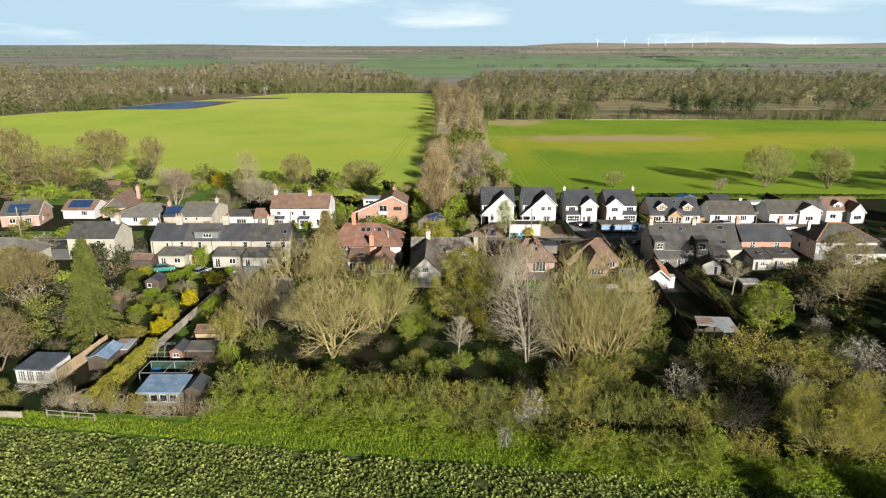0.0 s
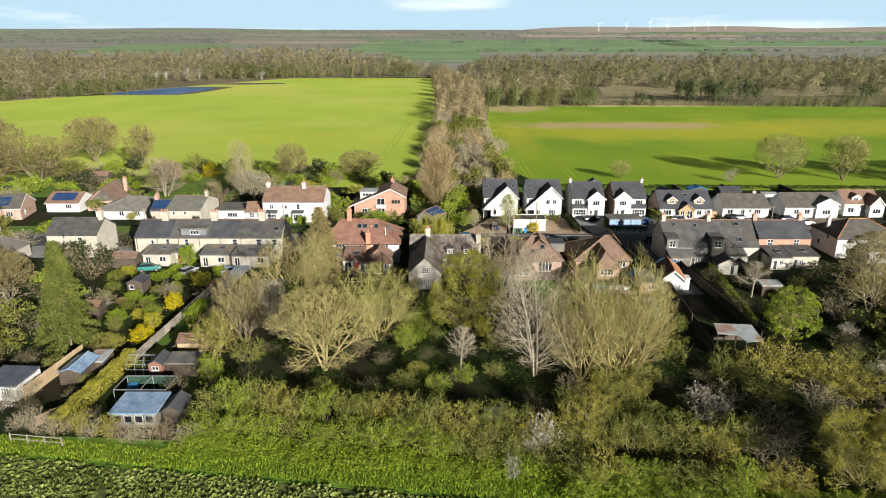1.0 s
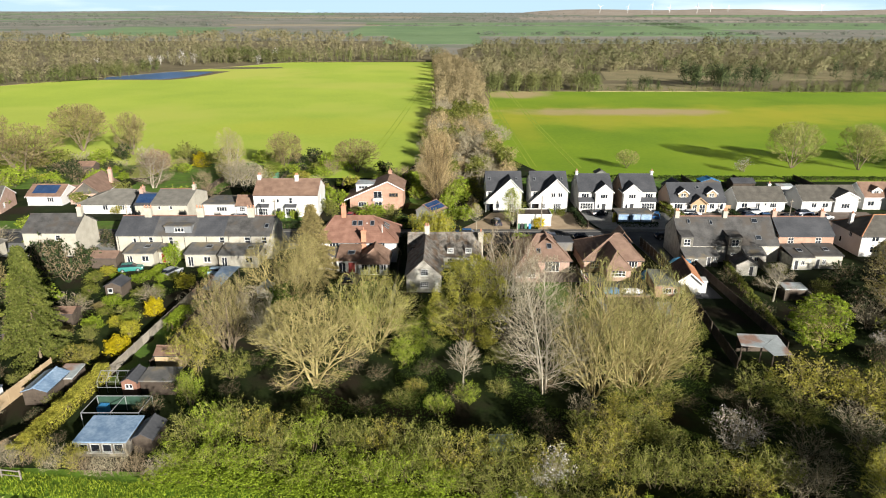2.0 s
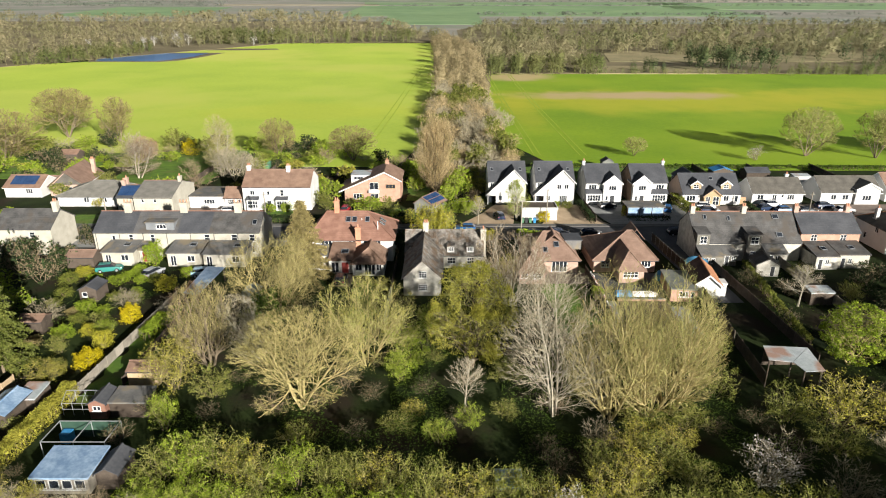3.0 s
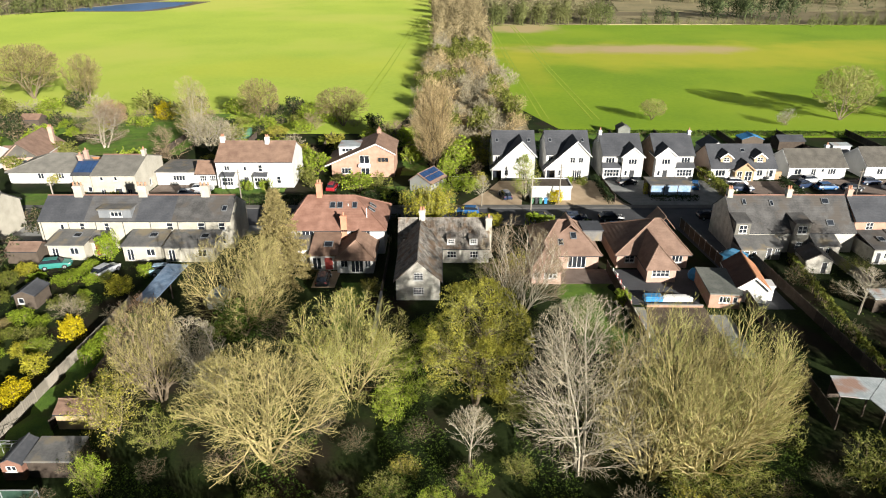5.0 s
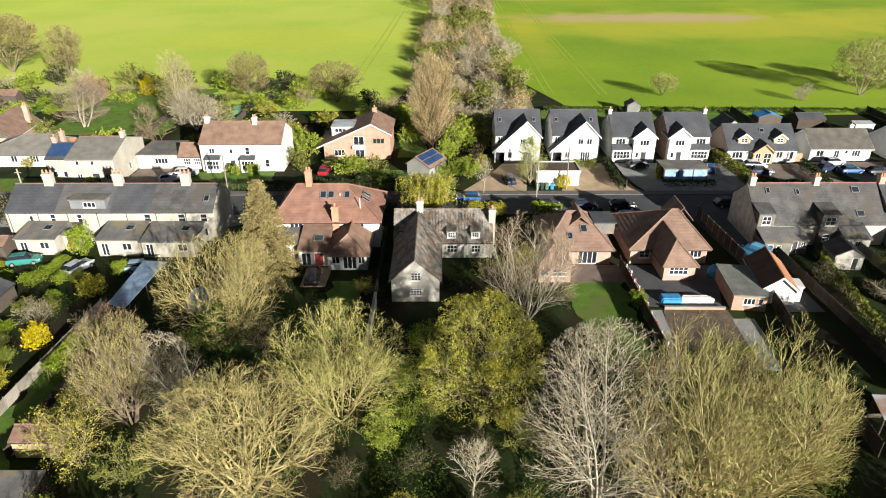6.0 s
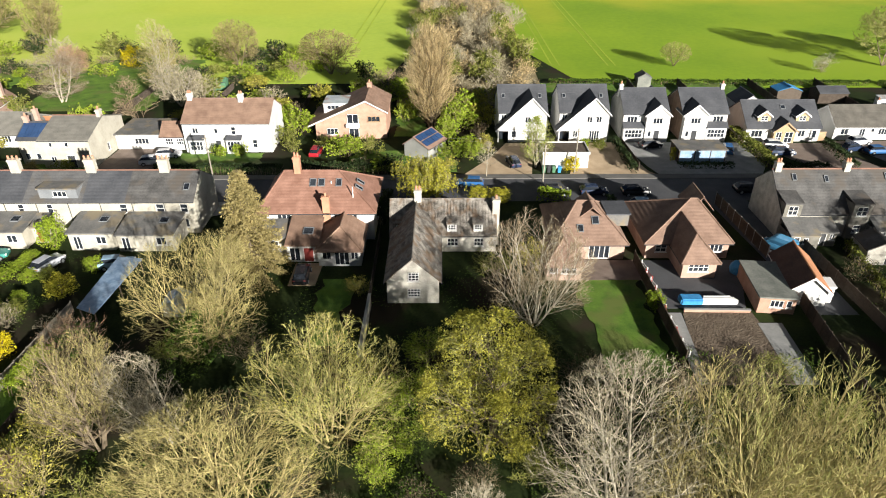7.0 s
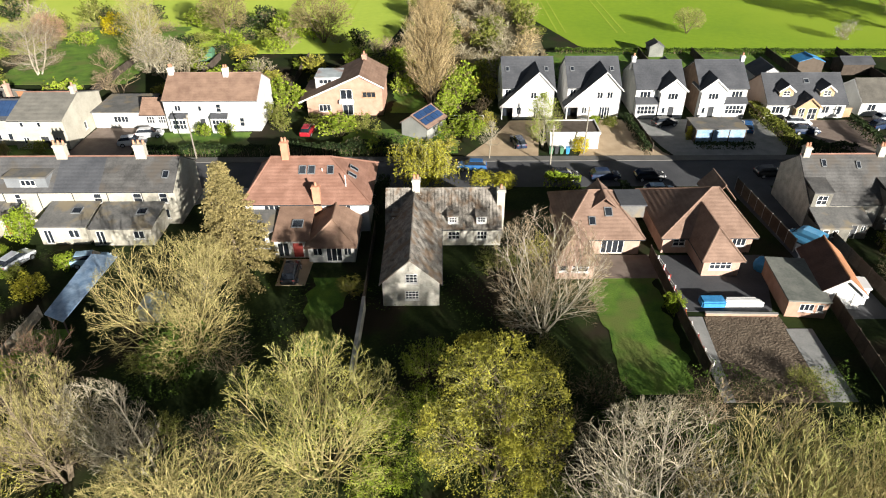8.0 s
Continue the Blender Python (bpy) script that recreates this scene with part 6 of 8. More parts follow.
                    strands.append([(p, 0.015), (q - Vector((0, 0, le * 0.3)), 0.014), (q - Vector((0, 0, le)), 0.012)])
                    spots += [q - Vector((rnd.gauss(0, 0.12), rnd.gauss(0, 0.12), le * rnd.random())) for _ in range(16)]
    mesh_part("trunk", tube_mesh("trunk", [b for lv in out for b in lv], 4), M["bark_brown"], e)
    mesh_part("hanging_growth", twig_mesh("strands", rnd, strands), M["twig_olive"], e)
    mesh_part("leaves", tuft_mesh("leaves", rnd, spots, 0.12), M["leaf_willow"], e)


def hedge(x0, y0, x1, y1, w, h, label, material="leaf_olive", name="hedge", size=0.16, dense=26, seed=1):
    """A clipped or ragged hedge along a line: stems, a twiggy core and leaves all over."""
    rnd = random.Random(int(x0 * 13 + y0 * 7 + seed))
    d = Vector((x1 - x0, y1 - y0, 0))
    le = d.length
    d.normalize()
    s = Vector((-d.y, d.x, 0))
    e = thing(name, x0, y0, label, "hedge")
    z0 = land(y0)
    spots, stems = [], []
    n = int(dense * le * (w + 2 * h))
    for _ in range(n):
        u, a = rnd.uniform(0, le), rnd.uniform(-1.25, 1.25)
        wob = 1 + 0.22 * noise.noise(Vector((u * 0.6 + x0, y0, 0)))
        k = rnd.uniform(0.8, 1.06)
        v = max(-1, min(1, a * 1.2)) * w / 2 * k
        z = (h * wob * k if abs(a) < 0.85 else h * wob * rnd.uniform(0.05, 0.97))
        spots.append(d * u + s * v + Vector((0, 0, z)))
    for i in range(int(le * 2.5)):
        u = rnd.uniform(0, le)
        p = d * u + s * rnd.gauss(0, w * 0.15)
        stems.append([(p, 0.04), (p + s * rnd.gauss(0, w * 0.2) + Vector((0, 0, h * 0.6)), 0.03), (p + s * rnd.gauss(0, w * 0.3) + d * rnd.gauss(0, 0.3) + Vector((0, 0, h * 0.95)), 0.015)])
    tagged(mesh_part("woody_core", tube_mesh("woody_core", stems, 3), M["twig_brown"], e), kind="stuff")
    mesh_part("leaves", tuft_mesh("leaves", rnd, spots, size), M[material], e)


def bush(x, y, w, h, label, material, seed=1, count=420, size=0.13, name="bush"):
    """A rounded garden bush: stems and an uneven shell of leaves."""
    key = ("bush", seed, material)
    if key not in MESHES:
        rnd = random.Random(seed)
        spots = []
        for _ in range(count):
            v = Vector((rnd.gauss(0, 1), rnd.gauss(0, 1), rnd.gauss(0.25, 1))).normalized()
            r = rnd.uniform(0.62, 1.02) * (1 + 0.75 * noise.noise(v * 1.9 + Vector((seed * 9, 0, 0))))
            spots.append(Vector((v.x * r * 0.5, v.y * r * 0.5, max(0.02, 0.48 + v.z * r * 0.5))))
        stems = []
        for _ in range(9):
            a = rnd.uniform(0, 6.28)
            stems.append([(Vector((0.05 * math.cos(a), 0.05 * math.sin(a), 0)), 0.02), (Vector((0.3 * math.cos(a), 0.3 * math.sin(a), 0.7)), 0.008)])
        lm, sm = tuft_mesh("leaves", rnd, spots, size / 1.4), tube_mesh("woody_core", stems, 3)
        lm.materials.append(M[material])
        sm.materials.append(M["twig_brown"])
        MESHES[key] = (lm, sm)
    lm, sm = MESHES[key]
    e = thing(name, x, y, label, "bush")
    e.matrix_basis = pose(x, y, land(y) - 0.03, 0, 0, (seed * 37 + x * 11) % 360) @ Matrix.Diagonal((w, w, h, 1))
    tagged(mesh_part("woody_core", sm, None, e), kind="stuff")
    mesh_part("leaves", lm, None, e)


def woodland(name, label, region, count, material, seed, hmin=8, hmax=16, twigs=70, size=1.0, wide=1.0, low=0.12):
    """A far wood as one piece: trunks, and crowns of many upright twig sprays. region: rows of (y, x left, x right); low: where crowns begin."""
    rnd = random.Random(seed)
    ys, al, ar = [r[0] for r in region], [r[1] for r in region], [r[2] for r in region]
    area = [(ys[i + 1] - ys[i]) * ((ar[i] - al[i]) + (ar[i + 1] - al[i + 1])) for i in range(len(ys) - 1)]
    verts, faces, normals = [], [], []
    for _ in range(count):
        i = rnd.choices(range(len(area)), area)[0]
        y = rnd.uniform(ys[i], ys[i + 1])
        x = rnd.uniform(float(np.interp(y, ys, al)), float(np.interp(y, ys, ar)))
        z, h = land(y), rnd.uniform(hmin, hmax) * (1 + 0.25 * noise.noise(Vector((x * 0.02, y * 0.02, 4.0))))
        w = h * rnd.uniform(0.6, 1.0) * wide
        b = len(verts)
        lean = rnd.gauss(0, 0.6)
        verts += [Vector((x - 0.22, y, z)), Vector((x + 0.22, y, z)), Vector((x + lean, y, z + h * 0.85))]
        faces.append((b, b + 1, b + 2))
        normals += [(0, -1, 0)] * 3
        place = Vector((x * 0.37, y * 0.37, 1.0))
        for k in range(twigs):
            v = Vector((rnd.gauss(0, 1), rnd.gauss(0, 1), rnd.gauss(0.35, 0.9))).normalized()
            r = 0.95 + 0.45 * noise.noise(v * 1.4 + place)
            mid = low + (1 - low) * 0.45
            tip = Vector((x + v.x * w * 0.5 * r, y + v.y * w * 0.5 * r, z + h * max(0.03, mid + (1 - mid) * v.z * r))) 
            le = h * rnd.uniform(0.07, 0.17) * size
            d = Vector((v.x * 0.8 + rnd.gauss(0, 0.3), v.y * 0.8 + rnd.gauss(0, 0.3), 0.55 + rnd.gauss(0, 0.3))).normalized()
            tip = tip.lerp(Vector((x, y, z + h * mid)), rnd.random() ** 1.6 * 0.7)
            g = (v + Vector((0, -0.4, 0.3)) + Vector((rnd.gauss(0, 0.35), rnd.gauss(0, 0.35), rnd.gauss(0, 0.35)))).normalized()
            s = d.cross(g).normalized() * (size * w * rnd.uniform(0.025, 0.065))
            b = len(verts)
            verts += [tip - d * le - s * 0.6, tip - d * le * 0.2 + s, tip]
            faces.append((b, b + 1, b + 2))
            normals += [tuple(g)] * 3
    mesh = raw_mesh(name, verts, faces)
    mesh.polygons.foreach_set("use_smooth", [True] * len(faces))
    mesh.normals_split_custom_set_from_vertices(normals)
    mesh.materials.append(M[material])
    tagged(new(name, mesh), label, "woodland", "", "stuff")


THICKETS = {}


def thicket_shrub(x, y, h, w, twig, leaves, seed):
    THICKETS.setdefault((twig, leaves), []).append((x, y, h, w, seed))


def build_thickets(label):
    """All shrubs gathered so far, joined into one piece for each kind of twig."""
    for (twig, leaves), rows in THICKETS.items():
        coords, faces, slots, base = [], [], [], 0
        for x, y, h, w, seed in rows:
            trunk, crown, ends = tree_meshes("far_shrub", seed, 5, 6)
            meshes = [(trunk, 0), (crown, 1)] + ([(leaf_meshes("far_shrub", seed, 5, 6, ends, 0.24, 0.9, 0.2, leaves), 2)] if leaves else [])
            m = np.array(pose(x, y, land(y) - 0.05, 0, 0, (x * 53 + y * 31) % 360) @ Matrix.Diagonal((w / 6, w / 6, h / 5, 1)))
            for mesh, slot in meshes:
                co = np.empty(len(mesh.vertices) * 3)
                mesh.vertices.foreach_get("co", co)
                coords.append(co.reshape(-1, 3) @ m[:3, :3].T + m[:3, 3])
                faces += [[base + i for i in f.vertices] for f in mesh.polygons]
                slots += [slot] * len(mesh.polygons)
                base += len(mesh.vertices)
        mesh = bpy.data.meshes.new("thicket")
        mesh.from_pydata(np.concatenate(coords).tolist(), [], faces)
        for name in ("bark_brown", twig) + ((leaves,) if leaves else ()):
            mesh.materials.append(M[name])
        mesh.polygons.foreach_set("material_index", slots)
        tagged(new("thicket", mesh), label, "thicket", "", "stuff")
    THICKETS.clear()


# ---- far woods ----
BARE, IVY = "distant bare brown woodland behind the fields", "tall ivy-clad bare trees along the field edge"
woodland("woodland", BARE, [(470, 330, 700), (520, 300, 760), (600, 24, 800), (700, 20, 880)], 640, "leaf_wood_olive", 21, 8, 15, 84, 1.1, 1.2)
woodland("woodland", BARE, [(700, 20, 880), (760, 20, 900), (1040, 60, 1100)], 760, "leaf_wood_olive", 31, 9, 15, 44, 1.5, 1.25)
woodland("woodland", IVY, [(428, 26, 98), (446, 26, 100)], 62, "leaf_wood_dark", 22, 9, 14, 150, 0.9, 0.75, 0.02)
woodland("woodland", IVY, [(424, 208, 420), (440, 206, 420)], 190, "leaf_wood_dark", 23, 5, 10, 110, 0.9, 0.9, 0.02)
woodland("woodland", "low scrub along the edge of a rough clearing", [(431, 100, 262), (438, 100, 262)], 110, "leaf_wood_dark", 35, 2, 4.5, 80, 1.0, 1.1, 0.0)
woodland("woodland", "bare trees beside a rough clearing", [(446, 28, 92), (500, 24, 100), (600, 24, 104)], 130, "leaf_wood", 32, 8, 14, 96, 1.0, 1.1)
woodland("woodland", "bare trees behind a rough clearing", [(560, 100, 440), (630, 100, 440)], 150, "leaf_wood_olive", 34, 8, 13, 96, 1.0, 1.2)
woodland("woodland", "ivy-clad trees among a bare wood", [(570, 60, 600), (800, 60, 800)], 170, "leaf_wood_dark", 37, 9, 14, 110, 1.0, 0.9, 0.02)
woodland("pine_wood", "dark green pines among bare trees", [(446, 166, 214), (480, 166, 216)], 24, "leaf_pine", 24, 13, 17, 190, 1.0, 0.75, 0.12)
woodland("pine_wood", "dark evergreens scattered through a bare wood", [(470, 250, 460), (640, 120, 560)], 90, "leaf_pine", 38, 9, 14, 120, 1.0, 0.9, 0.05)
woodland("pine_wood", "dark green ivy-clad trees at the field edge", [(436, 116, 142), (446, 118, 144)], 10, "leaf_pine", 25, 6, 11, 170, 0.9, 0.6, 0.0)
woodland("woodland", BARE, [(462, -760, -318), (520, -760, -268), (600, -760, -262), (690, -700, -150), (712, -700, 10), (800, -800, -10)], 800, "leaf_wood", 26, 8, 14, 84, 1.1, 1.2)
woodland("woodland", BARE, [(800, -900, -20), (1100, -1200, -90)], 640, "leaf_wood", 36, 9, 15, 44, 1.5, 1.25)
woodland("woodland", IVY, [(668, -262, -150), (690, -240, -14), (702, -240, 10)], 120, "leaf_wood_dark", 27, 13, 18, 130, 0.9, 0.62, 0.02)
woodland("woodland", "bare and ivy-clad trees at the flooded field corner", [(425, -420, -312), (470, -340, -300), (504, -310, -252), (580, -290, -246), (600, -290, -250)], 170, "leaf_wood_dark", 28, 6, 12, 110, 1.0, 0.9, 0.03)
woodland("woodland", "scattered trees in pale spring blossom within a wood", [(600, -330, -270), (720, -260, -60)], 14, "leaf_blossom", 39, 9, 13, 90, 1.0, 0.9, 0.2)
woodland("woodland", "far belts of trees toward the horizon", [(1120, -1500, -120), (1180, -1600, -140)], 240, "leaf_wood", 29, 10, 15, 30, 1.8, 1.4)
woodland("woodland", "far belts of trees toward the horizon", [(1230, -1700, -780), (1340, -1700, -820)], 200, "leaf_wood", 30, 9, 14, 26, 1.8, 1.5)
woodland("woodland", "far belts of trees toward the horizon", [(1080, -420, -180), (1330, -520, -210)], 120, "leaf_wood", 51, 10, 16, 30, 1.8, 1.4)
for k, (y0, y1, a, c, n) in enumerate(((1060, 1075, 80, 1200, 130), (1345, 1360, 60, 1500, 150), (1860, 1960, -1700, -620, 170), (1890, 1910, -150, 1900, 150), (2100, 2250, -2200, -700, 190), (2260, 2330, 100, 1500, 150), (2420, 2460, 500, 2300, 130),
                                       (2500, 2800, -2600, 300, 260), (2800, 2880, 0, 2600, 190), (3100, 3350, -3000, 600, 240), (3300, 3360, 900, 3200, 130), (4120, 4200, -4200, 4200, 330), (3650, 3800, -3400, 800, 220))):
    woodland("tree_belt", "far thin tree belt between fields, colour greyed for haze", [(y0, a, c), (y1, a, c)], n, "leaf_hazed_belt", 40 + k, 5, 9, 22, 2.2, 3.2, 0.0)

# hedgerow between the two fields
woodland("hedgerow", "bare tall hedgerow between two fields", [(334, -5, 20), (433, -5, 24), (560, -9, 22), (690, -12, 12)], 190, "leaf_hedgerow", 50, 8, 13, 240, 0.8, 0.9, 0.02)


# ---- garden trees, near ones first ----
tree(-16.2, 83.6, 11.8, 15.0, "spreading bare tree with yellow lichen on its branches", "spreading", 1)
tree(-10.0, 93.0, 11.9, 14.5, "bare tree with pale olive twigs", "dome", 2, twig="twig_olive", leaves="leaf_bud", size=0.06, share=0.25)
tree(2.9, 91.8, 14.0, 10.8, "tree breaking into yellow-green leaf", "budding", 3, "bark_brown", "twig_olive", leaves="leaf_bud", size=0.075, share=4.2)
tree(1.9, 83.0, 6.6, 4.8, "small pale bare tree in a garden", "small", 4, "bark_birch", "twig_grey")
tree(11.6, 82.4, 17.4, 13.4, "tall pale-barked bare tree with several stems", "birch", 5, "bark_birch", "twig_grey")
tree(17.6, 82.0, 18.8, 11.5, "tall bare tree with upright lichen-covered stems", "upright", 6)
tree(21.6, 81.8, 19.8, 12.5, "tall bare tree with many upright stems", "upright", 7, twig="twig_olive")
tree(24.4, 83.0, 17.4, 10.4, "bare many-stemmed tree with arching twigs", "upright", 8, twig="twig_lichen")
tree(-24.4, 106.2, 12.8, 14.5, "bare tree of many arching shoots from a low bole", "dome", 10, "bark_lichen", "twig_lichen")
bush(-24.2, 105.0, 5.5, 5.0, "dark ivy round the bole of a bare tree", "leaf_ivy", 5, count=2600, size=0.05)
conifer(-23.0, 119.5, 13.8, 10.8, "tall golden-green conifer behind a terrace", "leaf_gold", 3, 0.25, 30000, 0.12)
conifer(-54.3, 91.1, 16.0, 9.5, "tall yellow-green conical conifer in a garden", "leaf_conifer", 4, 0.3, 30000, 0.14)
willow(-4.0, 136.6, 8.2, 15.0, "yellow-green weeping willow beside the road")
tree(9.4, 109.5, 13.8, 12.0, "bare brown tree beside an old house", "dome", 11, "bark_grey", "twig_brown")
tree(-29.5, 92.8, 11.8, 8.5, "bare tree with reddish-brown twigs", "upright", 12, "bark_brown", "twig_lichen", base=(12, 9))
tree(-32.1, 87.6, 6.4, 7.5, "yellow-green budding garden shrub", "shrub", 1, "bark_brown", "twig_lichen", leaves="leaf_bud", size=0.07, share=1.6, name="shrub", base=(5.2, 6))
tree(-23.0, 93.3, 10.0, 6.0, "slender bare birch leaning to one side", "birch", 13, "bark_birch", "twig_grey", base=(9, 6), lean=-22)
tree(-33.5, 100.5, 8.0, 8.4, "bare tree with reddish twigs", "small", 14, "bark_brown", "twig_red", base=(9, 7))
tree(-61.4, 79.5, 9.3, 9.5, "bare olive-twigged tree beside a shed", "spreading", 2, "bark_brown", "twig_dark", base=(11.9, 13))
tree(-80.0, 113.0, 8.5, 10.0, "bare brown tree in a garden", "round", 16, "bark_brown", "twig_dark", base=(14, 16))
tree(-74.4, 107.0, 8.6, 11.0, "bare brown tree in a garden", "round", 15, "bark_brown", "twig_dark", base=(14, 16))
tree(50.2, 92.9, 8.3, 8.2, "leafy green tree in a garden", "budding", 3, leaves="leaf_spring", size=0.17, share=1.3, base=(14.5, 11.5))
tree(52.6, 109.7, 6.5, 6.9, "small bare tree in a garden", "small", 4, "bark_grey", "twig_grey", base=(8.2, 5.6))
tree(68.9, 103.4, 13.6, 12.3, "tall tree with golden-brown young leaf", "birch", 5, "bark_birch", "twig_lichen", leaves="leaf_gold", size=0.12, share=0.5, base=(15.6, 13.0))
for x, y, h, w, s in ((-147, 216, 20, 19, 15), (-125, 201, 16, 24, 16), (-130, 243, 17, 21, 15), (-109, 236, 15, 12, 16), (-50, 212, 12, 11.5, 16), (-27, 208, 10.4, 15, 16), (109.4, 214.5, 14.8, 17, 16), (128.8, 211.5, 14.6, 15, 15), (-160, 190, 14, 18, 15), (150, 206, 13, 15, 16), (163, 203, 15, 16, 15), (178, 208, 16, 17, 16), (192, 204, 15, 16, 15)):
    tree(x, y, h, w, "rounded bare tree at the field edge", "round", s, "bark_brown", "twig_olive" if x > 0 else "twig_dark", base=(14, 16), rz=x * 7)
tree(-59.5, 189, 16.5, 9.5, "tall bare birch with pale stems and tan twigs", "birch", 18, "bark_birch", "twig_lichen")
tree(-54.5, 184, 8.5, 11.0, "low spreading bare tree with pale twigs", "round", 16, "bark_grey", "twig_grey", base=(14, 16))
tree(-80.5, 187, 11.0, 12.5, "pale brown bare tree in a back garden", "birch", 18, "bark_birch", "twig_brown", base=(16.5, 9.5))
tree(-86, 204, 8.0, 7.5, "small dark reddish tree in a back garden", "round", 16, "bark_brown", "twig_red", base=(14, 16))
tree(-2.3, 170.5, 20.7, 9.6, "tall columnar bare poplar with tan twigs", "poplar", 17, "bark_brown", "twig_tan", base=(20.7, 8.6))
tree(57.3, 214.4, 6.0, 7.6, "small round bare tree at the field edge", "round", 16, "bark_brown", "twig_olive", base=(14, 16))
tree(91.5, 208.5, 4.9, 5.6, "small tree covered in pale blossom", "shrub", 2, "bark_brown", "twig_brown", leaves="leaf_blossom", size=0.12, share=0.4, base=(5, 6))
tree(15.0, 151.7, 8.7, 5.6, "young leafy green birch", "birch", 5, "bark_birch", "twig_olive", leaves="leaf_spring", size=0.16, share=0.3, base=(15.6, 13.0))
tree(6.6, 147.9, 6.0, 3.6, "small bare white-barked tree by the road", "small", 4, "bark_birch", "twig_grey", base=(8.2, 5.6))

for x, y, h, w in ((40.4, 58.5, 9.5, 11.0), (46.5, 60.5, 9.5, 9.5)):
    tree(x, y, h, w, "dense yellow-green tree at the field corner", "dome", 2, twig="twig_olive", leaves="leaf_bud", size=0.08, share=1.6, base=(11.9, 13.0), rz=x * 31)
# Unseen evergreens, added out of view to throw shade on the field hedge.
for x, y, h in ((50, 24, 13), (56, 30, 12), (62, 34, 10), (68, 39, 11), (75, 45, 14)):
    conifer(x, y, h, 9.5, "unseen tall evergreen added to shade the field hedge", "leaf_dark", int(x), 0.3, 6000, 0.5)
# Second unseen row, added to shade the lane and the right-hand gardens.
for x, y, h in ((82, 51, 19), (90, 56, 20), (97, 62, 20), (105, 68, 20), (113, 74, 20)):
    conifer(x, y, h, 10.5, "unseen tall evergreen added to shade the lane gardens", "leaf_dark", int(x), 0.3, 5000, 0.6)
# scrub along the field and in the gardens
rnd = random.Random(31)
SCRUB = [("leaf_spring", "leafy green shrub in the field hedge", "twig_olive", 1.3), ("leaf_olive", "olive-green scrub bush with bare twigs", "twig_olive", 0.8),
         ("", "bare brown scrub bush without leaves", "twig_brown", 0), ("leaf_bud", "yellow-green shrub coming into bud", "twig_lichen", 0.8),
         ("leaf_dark", "dark evergreen undergrowth below the trees", "twig_brown", 0.7), ("leaf_blossom", "shrub covered in white spring blossom", "twig_grey", 0.45), ("", "bare grey shrub with fine twigs", "twig_grey", 0), ("", "bare tan hedgerow shrub with fine twigs", "twig_tan", 0)]


def scrub(x, y, h, w, k, seed):
    lf, lb, tw, sh = SCRUB[k]
    far = y > 128 or x < -58 or x > 62
    tree(x, y, h, w, lb, "far_shrub" if far else "shrub", seed, "bark_brown", tw, leaves=lf, size=0.19 if far else 0.08, share=sh * (1.1 if far else 2.2), name="shrub", base=(5, 6), rz=(x * 53 + y * 31) % 360)


def joined_scrub(x, y, h, w, k, seed):
    thicket_shrub(x, y, h, w, SCRUB[k][2], SCRUB[k][0], seed)


def edge(x):
    """y of the crop field's edge at that x."""
    return 66.6 - 0.135 * (x + 45)


for i in range(25):      # front row of the field hedge
    x = -27 + 2.5 * i
    scrub(x, edge(x) + 4.2 + rnd.uniform(-0.6, 0.8) - (0 if x < 12 else 2.5), rnd.uniform(2.8, 4.2), rnd.uniform(4.5, 6.0), rnd.choice((0, 0, 0, 1)) if x < 2 else rnd.choice((0, 1, 1, 3)), 1 + i % 4)
for i in range(24):      # taller scrub behind it
    x = -27 + 2.6 * i
    scrub(x, edge(x) + 8.0 + rnd.uniform(-1.2, 1.6), rnd.uniform(4.0, 5.6), rnd.uniform(5, 7), rnd.choice((0, 0, 1, 3)) if x < -10 else rnd.choice((1, 1, 3, 6, 1)), 1 + i % 4)
for i in range(9):
    x = 14 + 4.2 * i
    scrub(x, edge(x) - 0.2 + rnd.uniform(-1.0, 1.0), rnd.uniform(2.4, 3.6), rnd.uniform(4.5, 6.0), rnd.choice((0, 0, 1)), 1 + i % 4)
for i in range(13):      # bare thicket by the allotment
    x = -47 + 1.6 * i
    scrub(x, edge(x) + 2.0 + rnd.uniform(0, 1.4), rnd.uniform(2.2, 3.4), rnd.uniform(2.6, 3.8), rnd.choice((2, 2, 6, 3)), 1 + i % 4)
